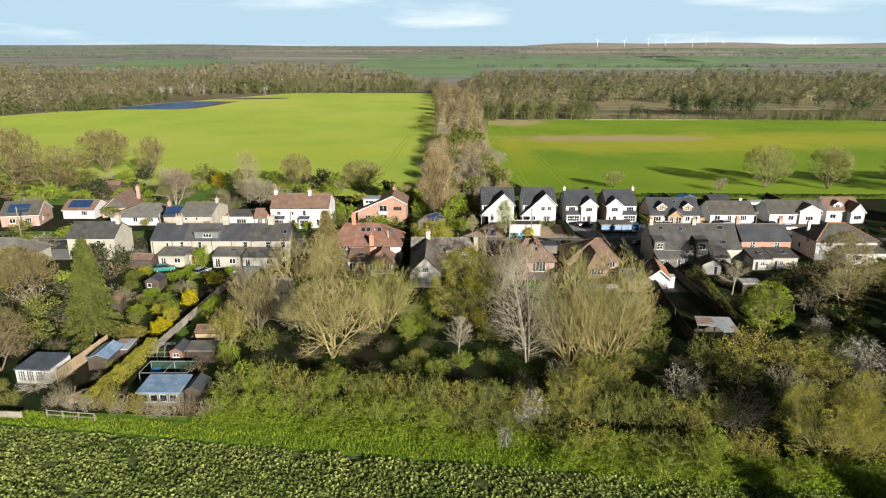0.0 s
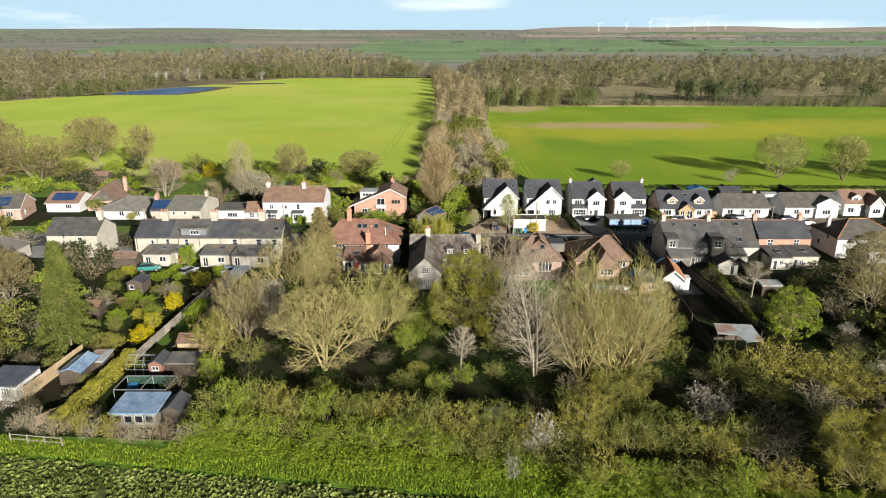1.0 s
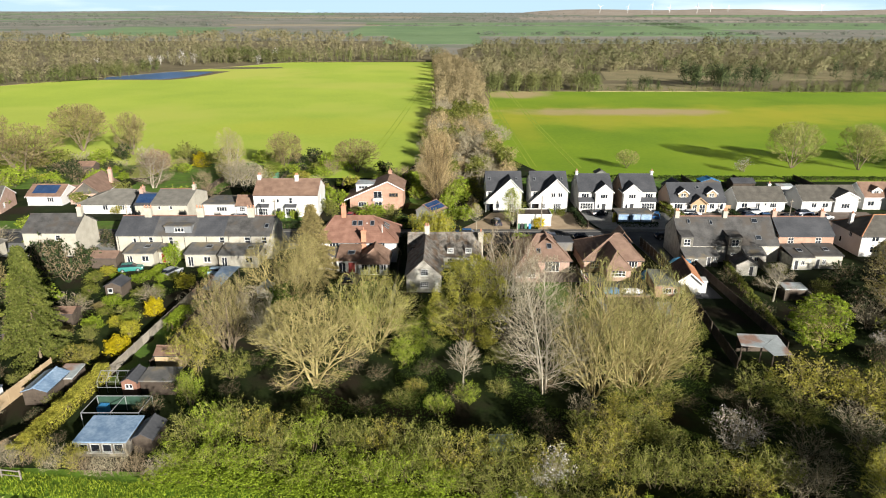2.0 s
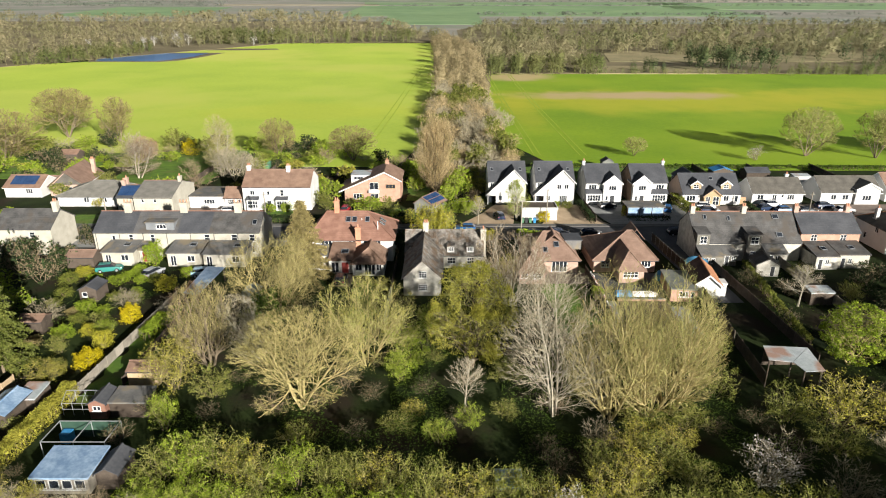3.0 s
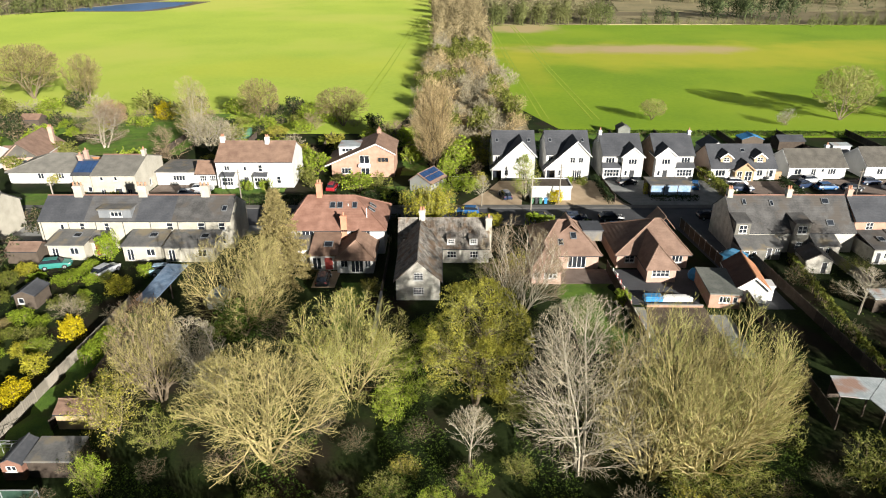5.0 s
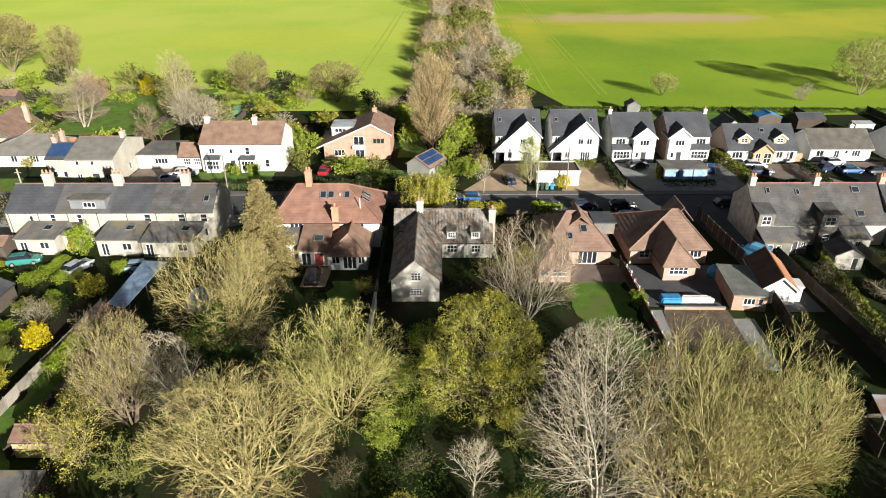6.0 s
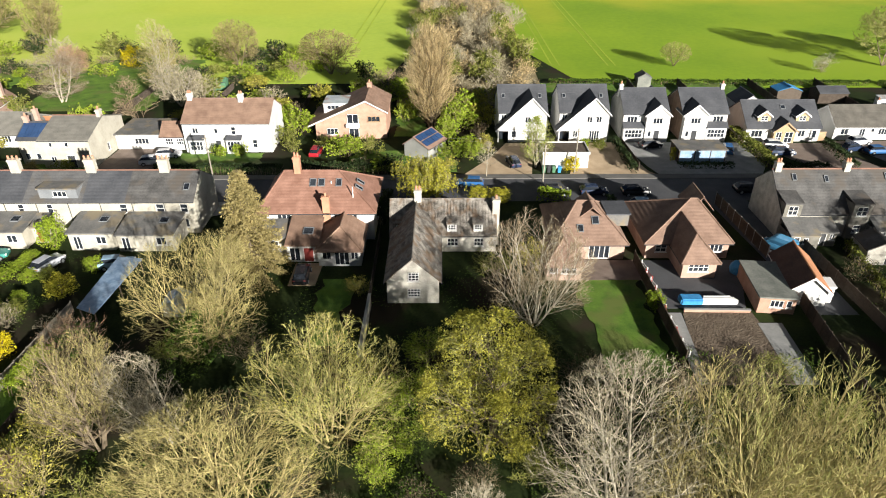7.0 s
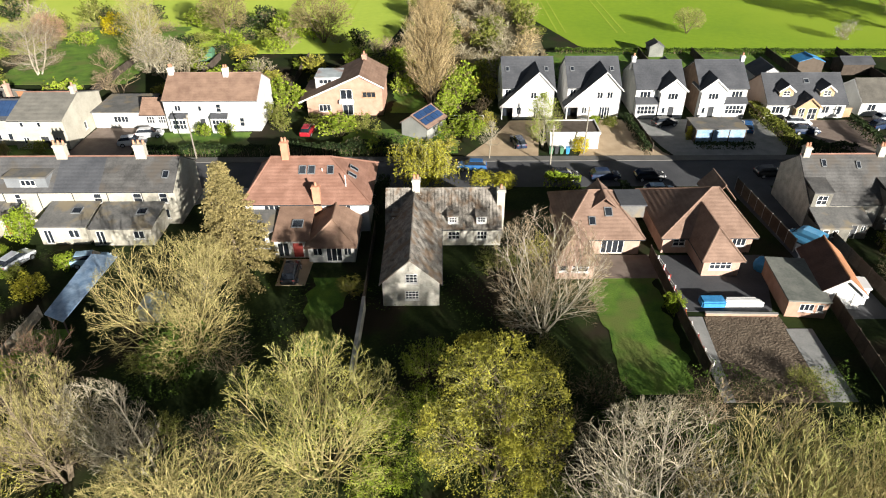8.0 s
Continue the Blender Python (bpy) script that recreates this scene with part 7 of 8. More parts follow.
for x, y, h, w, k in ((29.4, 71.5, 4.7, 6.0, 5), (10.0, 65.0, 5.5, 4.4, 5), (60.2, 94.7, 2.2, 3.0, 5), (56.3, 78.4, 5.4, 7.0, 5), (6.6, 61.5, 2.8, 2.4, 5), (33.0, 74.5, 3.6, 6.0, 6), (36.5, 70.0, 4.0, 6.0, 6),
                      (41.7, 80.5, 6.0, 8.5, 3), (47.5, 78.5, 5.8, 8.5, 3), (36.5, 81.5, 4.6, 6.0, 1),  (52.0, 70.0, 4.5, 8.0, 6), (44.0, 70.5, 3.6, 7.0, 6),
                      (57.0, 66.0, 4.5, 8.0, 1), (60.0, 86.0, 4.0, 6.0, 1), (-5.6, 89.5, 4.0, 4.2, 0), (-2.8, 97.2, 4.6, 5.5, 0), (-4.4, 92.5, 4.0, 4.5, 0), (-1.8, 103.5, 3.6, 5.0, 0), (-8.0, 101.0, 3.4, 4.0, 3), (3.0, 97.0, 3.4, 5.0, 3), (-3.8, 82.0, 2.6, 3.0, 3), (-1.0, 77.5, 3.0, 3.4, 0), (2.4, 80.6, 2.6, 3.2, 0), (15.6, 85.6, 3.4, 5.0, 1), (20.5, 79.5, 3.4, 6.0, 1),
                      (25.0, 80.0, 3.2, 6.0, 1), (30.5, 86.0, 4.5, 6.0, 1), (23.0, 77.0, 3.0, 4.5, 3), (-12.0, 88.0, 3.0, 5.0, 4), (8.0, 94.0, 3.6, 5.0, 4), (6.5, 90.0, 3.4, 5.0, 1), (-19.0, 95.0, 3.4, 6.0, 4), (-14.0, 100.0, 4.0, 6.0, 1),
                      (-6.0, 97.0, 3.6, 5.0, 0), (12.5, 100.0, 4.2, 6.0, 4), (-20.0, 104.0, 4.0, 6.0, 4), (9.0, 104.0, 3.6, 5.0, 1), (-27.0, 104.0, 3.2, 5.0, 1), (-33.5, 94.0, 4.5, 5.0, 3), (-35.0, 90.5, 3.4, 4.5, 1), (-29.8, 79.7, 4.6, 3.4, 0),
                      (-27.0, 86.0, 4.0, 5.0, 1), (-36.5, 100.0, 3.4, 4.0, 2), (5.6, 119.5, 3.6, 5.0, 1), (10.2, 120.5, 4.6, 4.5, 3), (-10.3, 115.6, 2.4, 3.4, 3), (-26.0, 114.0, 4.5, 6.0, 6), (-28.0, 121.0, 3.4, 5.0, 1),
                      (22.0, 98.0, 4.0, 6.0, 2), (27.5, 97.0, 4.0, 6.0, 2), (33.0, 95.0, 4.0, 6.0, 1), (-62.0, 88.0, 4.0, 6.0, 1), (-48.0, 89.0, 3.0, 5.0, 3), (-47.0, 108.5, 3.6, 5.4, 6), (-57.0, 104.0, 4.2, 6.0, 6), (-60.5, 99.0, 4.0, 6.0, 1),
                      (-66.0, 96.0, 5.0, 7.0, 1), (-70.0, 114.0, 4.4, 7.0, 0), (-68.0, 86.0, 4.5, 7.0, 6), (-76.0, 92.0, 6.0, 8.0, 1), (-66.0, 119.0, 7.0, 8.0, 4), (-71.0, 122.0, 7.5, 7.0, 4), (-86.0, 100.0, 7.0, 9.0, 6), (-92.0, 112.0, 6.0, 9.0, 1),
                      (-80.0, 106.0, 4.0, 7.0, 3), (-70, 100, 6, 8, 6), (-78, 84, 7, 9, 4), (-88, 90, 7, 9, 1), (-96, 98, 8, 10, 4), (-64, 78, 5, 7, 6), (-72, 76, 6, 8, 1), (-84, 116, 5, 8, 4), (-74, 128, 5, 7, 4), (-100, 108, 7, 9, 6), (-108, 118, 7, 10, 4), (-90, 124, 5, 8, 1), (-66, 126, 4, 6, 4), (-116, 128, 8, 10, 4), (-104, 128, 5, 8, 1), (-118, 142, 5, 8, 4), (-98, 142, 3.4, 6, 1), (-72, 141, 2.6, 5, 4), (-84, 148.5, 3, 6, 4), (-112, 148, 4, 7, 4), (70, 88, 6, 9, 4), (76, 98, 7, 9, 1), (64, 106, 4, 7, 4), (70, 120, 3, 6, 4), (90, 118, 6, 9, 4), (88, 104, 7, 10, 1), (72, 76, 7, 9, 4), (84, 90, 8, 10, 4), (62, 112, 3, 5, 1), (100, 116, 7, 10, 4), (96, 134, 3, 6, 4), (56, 88, 3.4, 6, 4), (49.5, 84, 3, 5, 4), (-64.5, 109.0, 3.4, 6.0, 0), (-46.5, 100.5, 2.6, 4.0, 0), (-50.0, 96.0, 2.6, 3.6, 1), (-49.0, 103.5, 2.2, 3.4, 1), (64.0, 96.0, 5.0, 8.0, 1), (74.0, 110.0, 6.0, 8.0, 3), (82.0, 112.0, 6.0, 9.0, 1), (66.0, 116.0, 3.0, 5.0, 4), (58.5, 121.0, 2.6, 4.0, 1)):
    scrub(x, y, h, w, k, 1 + int(x * 7 + y) % 4)
for x, y, h, w, k in ((-62, 94, 4.5, 6, 4), (-69, 91, 5, 7, 4), (-73, 99, 5, 7, 4), (-64, 103, 3.4, 6, 4), (-80, 96, 6, 8, 4), (-68, 108, 4, 6, 4), (-62, 84, 4, 6, 4), (-70, 82, 5, 7, 1), (-48.5, 91.5, 1.8, 3.4, 1), (-50, 88, 1.6, 3, 4), (49, 118, 3.0, 5, 4), (53, 114, 2.6, 5, 4), (48.5, 104, 2.6, 4, 4), (54, 102, 3.0, 5, 4), (62, 100, 5, 7, 6), (60, 122, 2.4, 4, 4), (78, 114, 5, 8, 6), (86, 120, 5, 8, 3), (94, 110, 7, 10, 6), (104, 122, 7, 10, 4), (112, 130, 7, 10, 4), (108, 112, 8, 11, 1), (118, 122, 8, 11, 6), (110, 150, 4, 7, 4), (100, 151, 3, 6, 4), (118, 152, 5, 8, 1), (126, 140, 7, 9, 4), (92, 151, 2.4, 4, 4),
                      (-66, 136, 3.4, 6, 4), (-80, 135, 4, 7, 1), (-90, 136, 5, 8, 6), (-100, 138, 5, 8, 4), (-62, 150.5, 2.4, 4, 1), (-92, 150, 3, 6, 0), (-104, 151, 4, 7, 1), (-126, 136, 7, 10, 6), (-132, 150, 6, 9, 1), (-128, 166, 6, 9, 4), (-110, 164, 5, 8, 1), (-118, 176, 6, 9, 6), (-104, 178, 5, 8, 4), (-138, 176, 7, 10, 1), (-146, 160, 7, 10, 4), (-90, 170, 4.5, 7, 1), (-68, 172, 5, 7, 0), (-80, 172, 4, 6, 6), (-66, 160, 3, 5, 1)):
    scrub(x, y, h, w, k, 1 + int(abs(x) * 7 + y) % 4)
for i in range(64):      # bright low growth in front of the hedge
    x = -28 + 1.15 * i
    bush(x, edge(x) + (1.9 if x < 12 else -0.9) + rnd.uniform(-0.5, 0.7), rnd.uniform(2.6, 3.6), rnd.uniform(1.2, 2.0), "bright green brambles below the field hedge", "leaf_spring", 11 + i % 3, count=950, size=0.055)
for x, y, h, w, k in ((14.0, 72.5, 3.6, 5.5, 1), (17.5, 71.0, 4.2, 6.0, 3), (20.5, 73.5, 4.4, 6.0, 1), (18.0, 76.0, 3.8, 5.5, 3), (22.5, 70.5, 3.6, 5.0, 1), (15.5, 77.5, 3.0, 4.5, 6),
                      (10.5, 73.0, 2.6, 4.0, 4), (39.0, 76.5, 3.6, 6.0, 1), (44.5, 75.0, 3.4, 6.0, 6), (50.5, 75.5, 4.4, 7.0, 3), (53.5, 81.5, 4.6, 7.0, 1), (31.5, 67.0, 3.4, 5.5, 1), (36.0, 65.5, 4.0, 6.0, 6), (41.5, 66.0, 4.4, 6.5, 1), (47.0, 66.5, 4.6, 6.5, 3)):
    scrub(x, y, h, w, k, 1 + int(x * 3 + y) % 4)
for i in range(44):      # dark undergrowth between the trees
    x, y = -27 + 1.4 * i + rnd.uniform(-1, 1), 75 + (i * 7.3) % 28
    scrub(x, y, rnd.uniform(1.0, 2.2), rnd.uniform(3.0, 5.0), rnd.choice((4, 4, 4, 2, 1)), 1 + i % 4)
# shrubs at the field hedgerow and behind the gardens
for i in range(120):
    y = 186 + 1.3 * i
    f = (y - 184) / 157
    x = 7.5 + 1 * f + (rnd.random() - 0.5) * (29 - 4 * f)
    joined_scrub(x, y, rnd.uniform(3.4, 6.0) + 4 * f, rnd.uniform(6, 9) + 2 * f, rnd.choice((7, 7, 6, 6, 1)), 1 + i % 4)
for i in range(34):      # low bramble at the foot of the hedgerow
    y = 186 + 4.4 * i
    joined_scrub(19.5 + rnd.uniform(-1.5, 1.5), y, rnd.uniform(1.6, 3.0), rnd.uniform(4, 6), rnd.choice((6, 1, 7)), 1 + i % 4)
for i in range(26):
    y = 190 + 5.6 * i
    joined_scrub(-6.5 + rnd.uniform(-2, 2), y, rnd.uniform(3.5, 6.0), rnd.uniform(5, 7), rnd.choice((1, 7, 6)), 1 + i % 4)
for i in range(24):
    x = -150 + 6.0 * i
    joined_scrub(x, 226 + rnd.uniform(-12, 2) - max(0, (x + 60) * 0.4), rnd.uniform(3, 6), rnd.uniform(6, 9), rnd.choice((1, 6, 0, 2, 4)), 1 + i % 4)
for x, y, h, w, k in ((-13, 190, 4, 7, 1), (-35, 182, 5, 7, 6), (-42, 178, 4.5, 8, 0), (-50, 184, 7, 9, 6), (-60, 176, 6, 9, 2), (-30, 174, 4.5, 7, 0), (-27, 168, 4.5, 6, 0), (-28, 161, 4, 5, 1), (-16.8, 156.5, 4.2, 7, 0), (-12.5, 157.5, 3.6, 5, 1), (-21, 160, 2.4, 4, 1),
                      (-26.4, 158.4, 3.0, 4, 1), (0.5, 156, 3.0, 5, 0), (3.8, 159, 3.0, 4.5, 0), (2.5, 168, 5.5, 7, 0), (6.5, 164.5, 4.0, 4.5, 2), (-38.5, 156.5, 2.6, 3, 0), (-34.5, 156.8, 2.8, 3, 0), (-95, 186, 5, 8, 0), (-86, 180, 4, 7, 1), (-104, 192, 6, 9, 4),
                      (-112, 200, 7, 10, 4), (-120, 188, 7, 10, 0), (-66, 205, 5, 7, 6), (-72, 218, 6, 9, 1), (-98, 222, 8, 10, 6), (-85, 224, 7, 9, 1), (-140, 196, 8, 12, 4), (-78, 160.5, 2.4, 3, 3), (-70, 150, 2.2, 3, 2), (-20, 182, 3, 5, 1), (-8, 150.5, 3.0, 5.0, 4), (-14, 150.5, 2.6, 5.0, 4)):
    scrub(x, y, h, w, k, 1 + int(abs(x) * 3 + y) % 4)
for i in range(34):      # more growth between the back gardens and the west field
    x = -148 + 4.2 * i
    joined_scrub(x, 206 + rnd.uniform(-16, 14) - max(0, (x + 70) * 0.28), rnd.uniform(2.5, 5.5), rnd.uniform(5, 8), rnd.choice((1, 0, 3, 4, 2)), 1 + i % 4)
for i in range(46):      # leafy shrubs of the back gardens below the west field
    x, y = -146 + 2.6 * i + rnd.uniform(-1.5, 1.5), 178 + (i * 11.7) % 42 - max(0, (-146 + 2.6 * i + 60) * 0.3)
    if not -90 < x < -60:
        joined_scrub(x, y, rnd.uniform(1.6, 4.0), rnd.uniform(3.5, 6.5), rnd.choice((0, 1, 3, 4, 0)), 1 + i % 4)
build_thickets("tangled bare shrubs along the field edges")
# low ground cover under the trees
verts, faces = [], []
for x0, x1, y0, y1, n, hh in ((-30, 36, 72, 104, 60000, 1.1), (-64, -45, 88, 124, 8000, 0.6), (46, 62, 84, 126, 3500, 0.5), (-100, -62, 76, 124, 12000, 1.0), (24, 60, 60, 84, 5000, 0.7), (-26, -14, 104, 120, 1500, 0.5), (-10, 12, 104, 122, 2500, 0.5)):
    for _ in range(n):
        x, y = rnd.uniform(x0, x1), rnd.uniform(y0, y1)
        k = noise.noise(Vector((x * 0.16, y * 0.16, 5.0)))
        if k < 0.04:
            continue
        p = Vector((x, y, hh * (2.2 * k + 0.05) * rnd.uniform(0.4, 1.15)))
        a, s = rnd.uniform(0, 6.28), rnd.uniform(0.05, 0.13)
        d, u = Vector((math.cos(a), math.sin(a), rnd.uniform(-0.5, 0.5))) * s, Vector((-math.sin(a), math.cos(a), rnd.uniform(-0.6, 0.6))) * s * 0.6
        b = len(verts)
        verts += [p - d, p - u, p + d, p + u]
        faces.append((b, b + 1, b + 2, b + 3))
mesh = raw_mesh("ground_cover", verts, faces)
mesh.materials.append(M["leaf_ivy"])
tagged(new("ground_cover", mesh), "mounds of dark ivy and bramble under the trees", "undergrowth", "", "stuff")
for x, y, h, w, k in ((3.0, 173, 6.5, 7.5, 0), (7.6, 171, 5.0, 6.0, 3), (0.2, 163, 4.5, 5.5, 0), (4.4, 155, 3.4, 5.0, 0), (7.0, 158, 3.6, 4.0, 3), (1.0, 150.6, 2.8, 4.0, 3), (5.5, 178, 6.0, 7.0, 3), (-4.5, 181, 5.0, 6.0, 0), (9.5, 181, 5.5, 7.0, 1), (-7.5, 174, 5.0, 5.0, 0), (-10.0, 150.5, 3.0, 4.0, 0)):
    scrub(x, y, h, w, k, 1 + int(abs(x) * 3 + y) % 4)


# ---- crop plants ----
rnd = random.Random(77)
verts, faces = [], []
for row in range(31):
    off = 1.0 + 0.52 * row
    x = -62.0
    while x < 44:
        x += rnd.uniform(0.25, 0.75)
        y = edge(x) - off - 1.5 + rnd.uniform(-0.22, 0.22)
        if y < 44 or noise.noise(Vector((x * 0.35, y * 0.5, 3))) > 0.42:
            continue
        h = 0.30 + 0.18 * noise.noise(Vector((x * 0.2, y * 0.2, 0))) + rnd.uniform(-0.06, 0.08)
        big = rnd.uniform(0.7, 1.5)
        for k in range(7):
            a = rnd.uniform(0, 6.28)
            r, z = big * rnd.uniform(0.14, 0.34), h * rnd.uniform(0.45, 1.2)
            c, s = math.cos(a), math.sin(a)
            b = len(verts)
            verts += [Vector((x, y, 0.04)), Vector((x + c * r * 0.6 - s * 0.12, y + s * r * 0.6 + c * 0.12, z)), Vector((x + c * r * 1.2, y + s * r * 1.2, z * 0.92)), Vector((x + c * r * 0.6 + s * 0.12, y + s * r * 0.6 - c * 0.12, z))]
            faces.append((b, b + 1, b + 2, b + 3))
mesh = raw_mesh("crop_plants", verts, faces)
mesh.materials.append(M["leaf_crop"])
tagged(new("crop_plants", mesh), "leafy green crop plants in drilled rows", "crop", "", "stuff")
verts, faces = [], []
for _ in range(17000):      # long grass on the verge
    x = rnd.uniform(-60, 50)
    y = edge(x) + (rnd.uniform(-1.6, 1.4) if x < 14 else rnd.uniform(-4.2, 1.4))
    h, a = rnd.uniform(0.15, 0.42), rnd.uniform(0, 6.28)
    b = len(verts)
    verts += [Vector((x - 0.05 * math.sin(a), y + 0.05 * math.cos(a), 0)), Vector((x + 0.05 * math.sin(a), y - 0.05 * math.cos(a), 0)), Vector((x + rnd.gauss(0, 0.12), y + rnd.gauss(0, 0.12), h))]
    faces.append((b, b + 1, b + 2))
mesh = raw_mesh("long_grass", verts, faces)
mesh.materials.append(M["leaf_spring"])
tagged(new("long_grass", mesh), "long bright grass on the field verge", "grass", "", "stuff")


# ---- fences, walls, hedges ----
PANELS = {}


def fence_panel_mesh(w, h, material):
    """Overlapping upright boards, one connected sheet with two faces, and a capping."""
    key = (round(w, 2), round(h, 2), material)
    if key not in PANELS:
        n = max(4, int(w / 0.14))
        verts, faces = [], []
        for i in range(n + 1):
            for dx in (0.0, 0.001):
                d = 0.012 if (i % 2 == 0) == (dx == 0) else 0.035
                for z in (0.06, h):
                    verts += [(w * i / n + dx, -d, z), (w * i / n + dx, 0.02, z)]
        m = 2 * (n + 1)
        for j in range(m - 1):
            a, c = 4 * j, 4 * j + 4
            faces += [(a, c, c + 2, a + 2), (a + 3, c + 3, c + 1, a + 1), (a + 2, c + 2, c + 3, a + 3), (a + 1, c + 1, c, a)]
        mesh = raw_mesh("panel", verts, faces)
        mesh.materials.append(M[material])
        PANELS[key] = mesh
    return PANELS[key]


def fence(x0, y0, x1, y1, h, label, material="wood_pale", post="wood_pale", name="fence"):
    le = math.hypot(x1 - x0, y1 - y0)
    e = thing(name, x0, y0, label, "fence", rz=math.degrees(math.atan2(y1 - y0, x1 - x0)))
    n = max(1, round(le / 1.9))
    w = le / n
    for i in range(n):
        p = mesh_part("panel", fence_panel_mesh(w - 0.1, h, material), None, e)
        p.location = (w * i + 0.05, 0, 0)
    for i in range(n + 1):
        one_box("post", (w * i - 0.05, w * i + 0.05, -0.05, 0.05, 0, h + 0.1), M[post], e)


def rail_fence(x0, y0, x1, y1, h, label, material="wood_pale", rails=2, gap=2.2):
    le = math.hypot(x1 - x0, y1 - y0)
    e = thing("rail_fence", x0, y0, label, "fence", rz=math.degrees(math.atan2(y1 - y0, x1 - x0)))
    n = max(1, round(le / gap))
    for i in range(n + 1):
        one_box("post", (le * i / n - 0.06, le * i / n + 0.06, -0.06, 0.06, 0, h), M[material], e)
    for k in range(rails):
        z = h * (k + 1) / rails - 0.12
        one_box("rail", (0, le, -0.09, -0.05, z, z + 0.09), M[material], e)


def wall_run(x0, y0, x1, y1, h, label, material, thick=0.22):
    le = math.hypot(x1 - x0, y1 - y0)
    e = thing("garden_wall", x0, y0, label, "wall", rz=math.degrees(math.atan2(y1 - y0, x1 - x0)))
    one_box("wall_body", (0, le, -thick / 2, thick / 2, 0, h), M[material], e)
    one_box("coping", (-0.03, le + 0.03, -thick / 2 - 0.05, thick / 2 + 0.05, h, h + 0.07), M["concrete"], e)


fence(-42.6, 84.6, -41.2, 112.0, 1.4, "long pale weathered garden fence of upright boards")
fence(-38.2, 88.0, -38.0, 106.5, 1.2, "low brown fence beside a narrow lawn", "wood_dark", "wood_dark")
hedge(-40.2, 98.6, -39.9, 104.6, 1.5, 1.7, "clipped bright green hedge along a garden fence", "leaf_spring", dense=150, size=0.09)
scrub(-40.6, 108.0, 2.8, 4.6, 6, 2)
hedge(-42.9, 86.0, -43.6, 69.0, 1.4, 1.9, "clipped yellow-olive garden hedge", "leaf_bud", dense=210, size=0.085)
fence(-50.6, 87.6, -51.4, 76.0, 1.8, "tan wooden panel fence between plots", "wood_tan", "wood_tan")
fence(-61, 67.8, -50.5, 67.2, 0.9, "low pale picket fence at the field edge")
rail_fence(-47.6, 67.4, -41.5, 66.6, 1.1, "post and rail fence at the field edge")
fence(-46.6, 70.2, -44.6, 73.2, 1.3, "short brown board fence by a hut", "wood_tan", "wood_tan")
wall_run(-8.6, 102.5, -8.5, 113.0, 1.6, "yellow stone garden wall between two plots", "cream")
fence(-8.6, 113.2, -8.6, 127.6, 1.7, "dark garden fence beside the cottage", "wood_dark", "wood_dark")
fence(39.4, 138.2, 40.3, 123.0, 1.8, "dark fence of panels along the lane", "wood_dark", "concrete")
fence(39.5, 112.8, 38.2, 98.5, 1.8, "dark fence of panels along the lane", "wood_dark", "wood_dark")
fence(38.2, 98.0, 37.4, 88.0, 1.8, "black wire and board fence", "wood_dark", "wood_dark")
fence(45.6, 128.8, 46.4, 93.0, 1.6, "dark fence beside a garden", "wood_dark", "wood_dark")
hedge(51.2, 125.0, 47.4, 97.0, 0.8, 1.5, "ragged green hedge between gardens", "leaf_olive", dense=22)
fence(57.6, 127.0, 58.6, 100.0, 1.7, "pale grey board fence between gardens")
fence(23.3, 122.0, 23.4, 103.0, 1.7, "brown fence beside a building plot", "wood_dark", "wood_dark")
hedge(30.2, 162.2, 30.4, 148.8, 0.9, 1.5, "dark trimmed hedge between two drives", "leaf_dark", dense=30)
fence(31.2, 162.2, 31.4, 150.0, 1.5, "brown board fence between two drives", "wood_dark", "wood_dark")
hedge(52.8, 166.0, 53.2, 150.5, 1.6, 1.9, "olive green hedge beside a driveway", "leaf_olive", dense=30)
hedge(53.6, 150.0, 62.0, 149.6, 1.4, 1.4, "dark green hedge along the street", "leaf_dark", dense=30)
hedge(67.2, 160.5, 66.2, 149.5, 1.3, 1.5, "dark hedge between two drives", "leaf_dark", dense=30)
hedge(38.2, 151.4, 47.2, 151.2, 1.2, 0.9, "low dark hedge in front of a carport", "leaf_dark", dense=30)
hedge(13.6, 139.6, 18.4, 138.6, 1.3, 1.8, "bright green clipped conifer hedge", "leaf_spring", dense=40)
hedge(-46.5, 149.4, -26.0, 149.2, 1.3, 1.6, "dark garden hedge along the street", "leaf_dark", dense=26)
hedge(-24.0, 149.4, -8.0, 149.2, 1.4, 1.8, "dark garden hedge along the street", "leaf_dark", dense=26)
hedge(-9.0, 131, -8.2, 138.4, 1.6, 2.2, "dark evergreen hedge beside the lane", "leaf_dark", dense=26)
hedge(23.8, 138.2, 24.2, 131.5, 1.0, 1.6, "dark hedge between front gardens", "leaf_dark", dense=26)
for x0, x1, y in ((24, 60, 199), (62, 96, 198), (98, 140, 197)):
    hedge(x0, y, x1, y - 0.8, 1.2, 1.2, "low rough hedge at the field edge", "leaf_ivy", dense=30, size=0.15)
rail_fence(0.8, 162.4, 6.5, 162.2, 1.1, "white wooden rail fence", "frame_white")
for k, (x, y) in enumerate(((20.0, 178), (41.2, 178), (52.6, 178), (68.5, 178), (83.5, 178), (101, 178))):
    fence(x, 174.5, x + 0.3, 198, 1.6, "dark board fence between back gardens", "wood_dark", "wood_dark")
for x in (-47.4, -28.6, -64.5):
    fence(x, 170, x + 0.4, 196, 1.5, "brown board fence between back gardens", "wood_dark", "wood_dark")

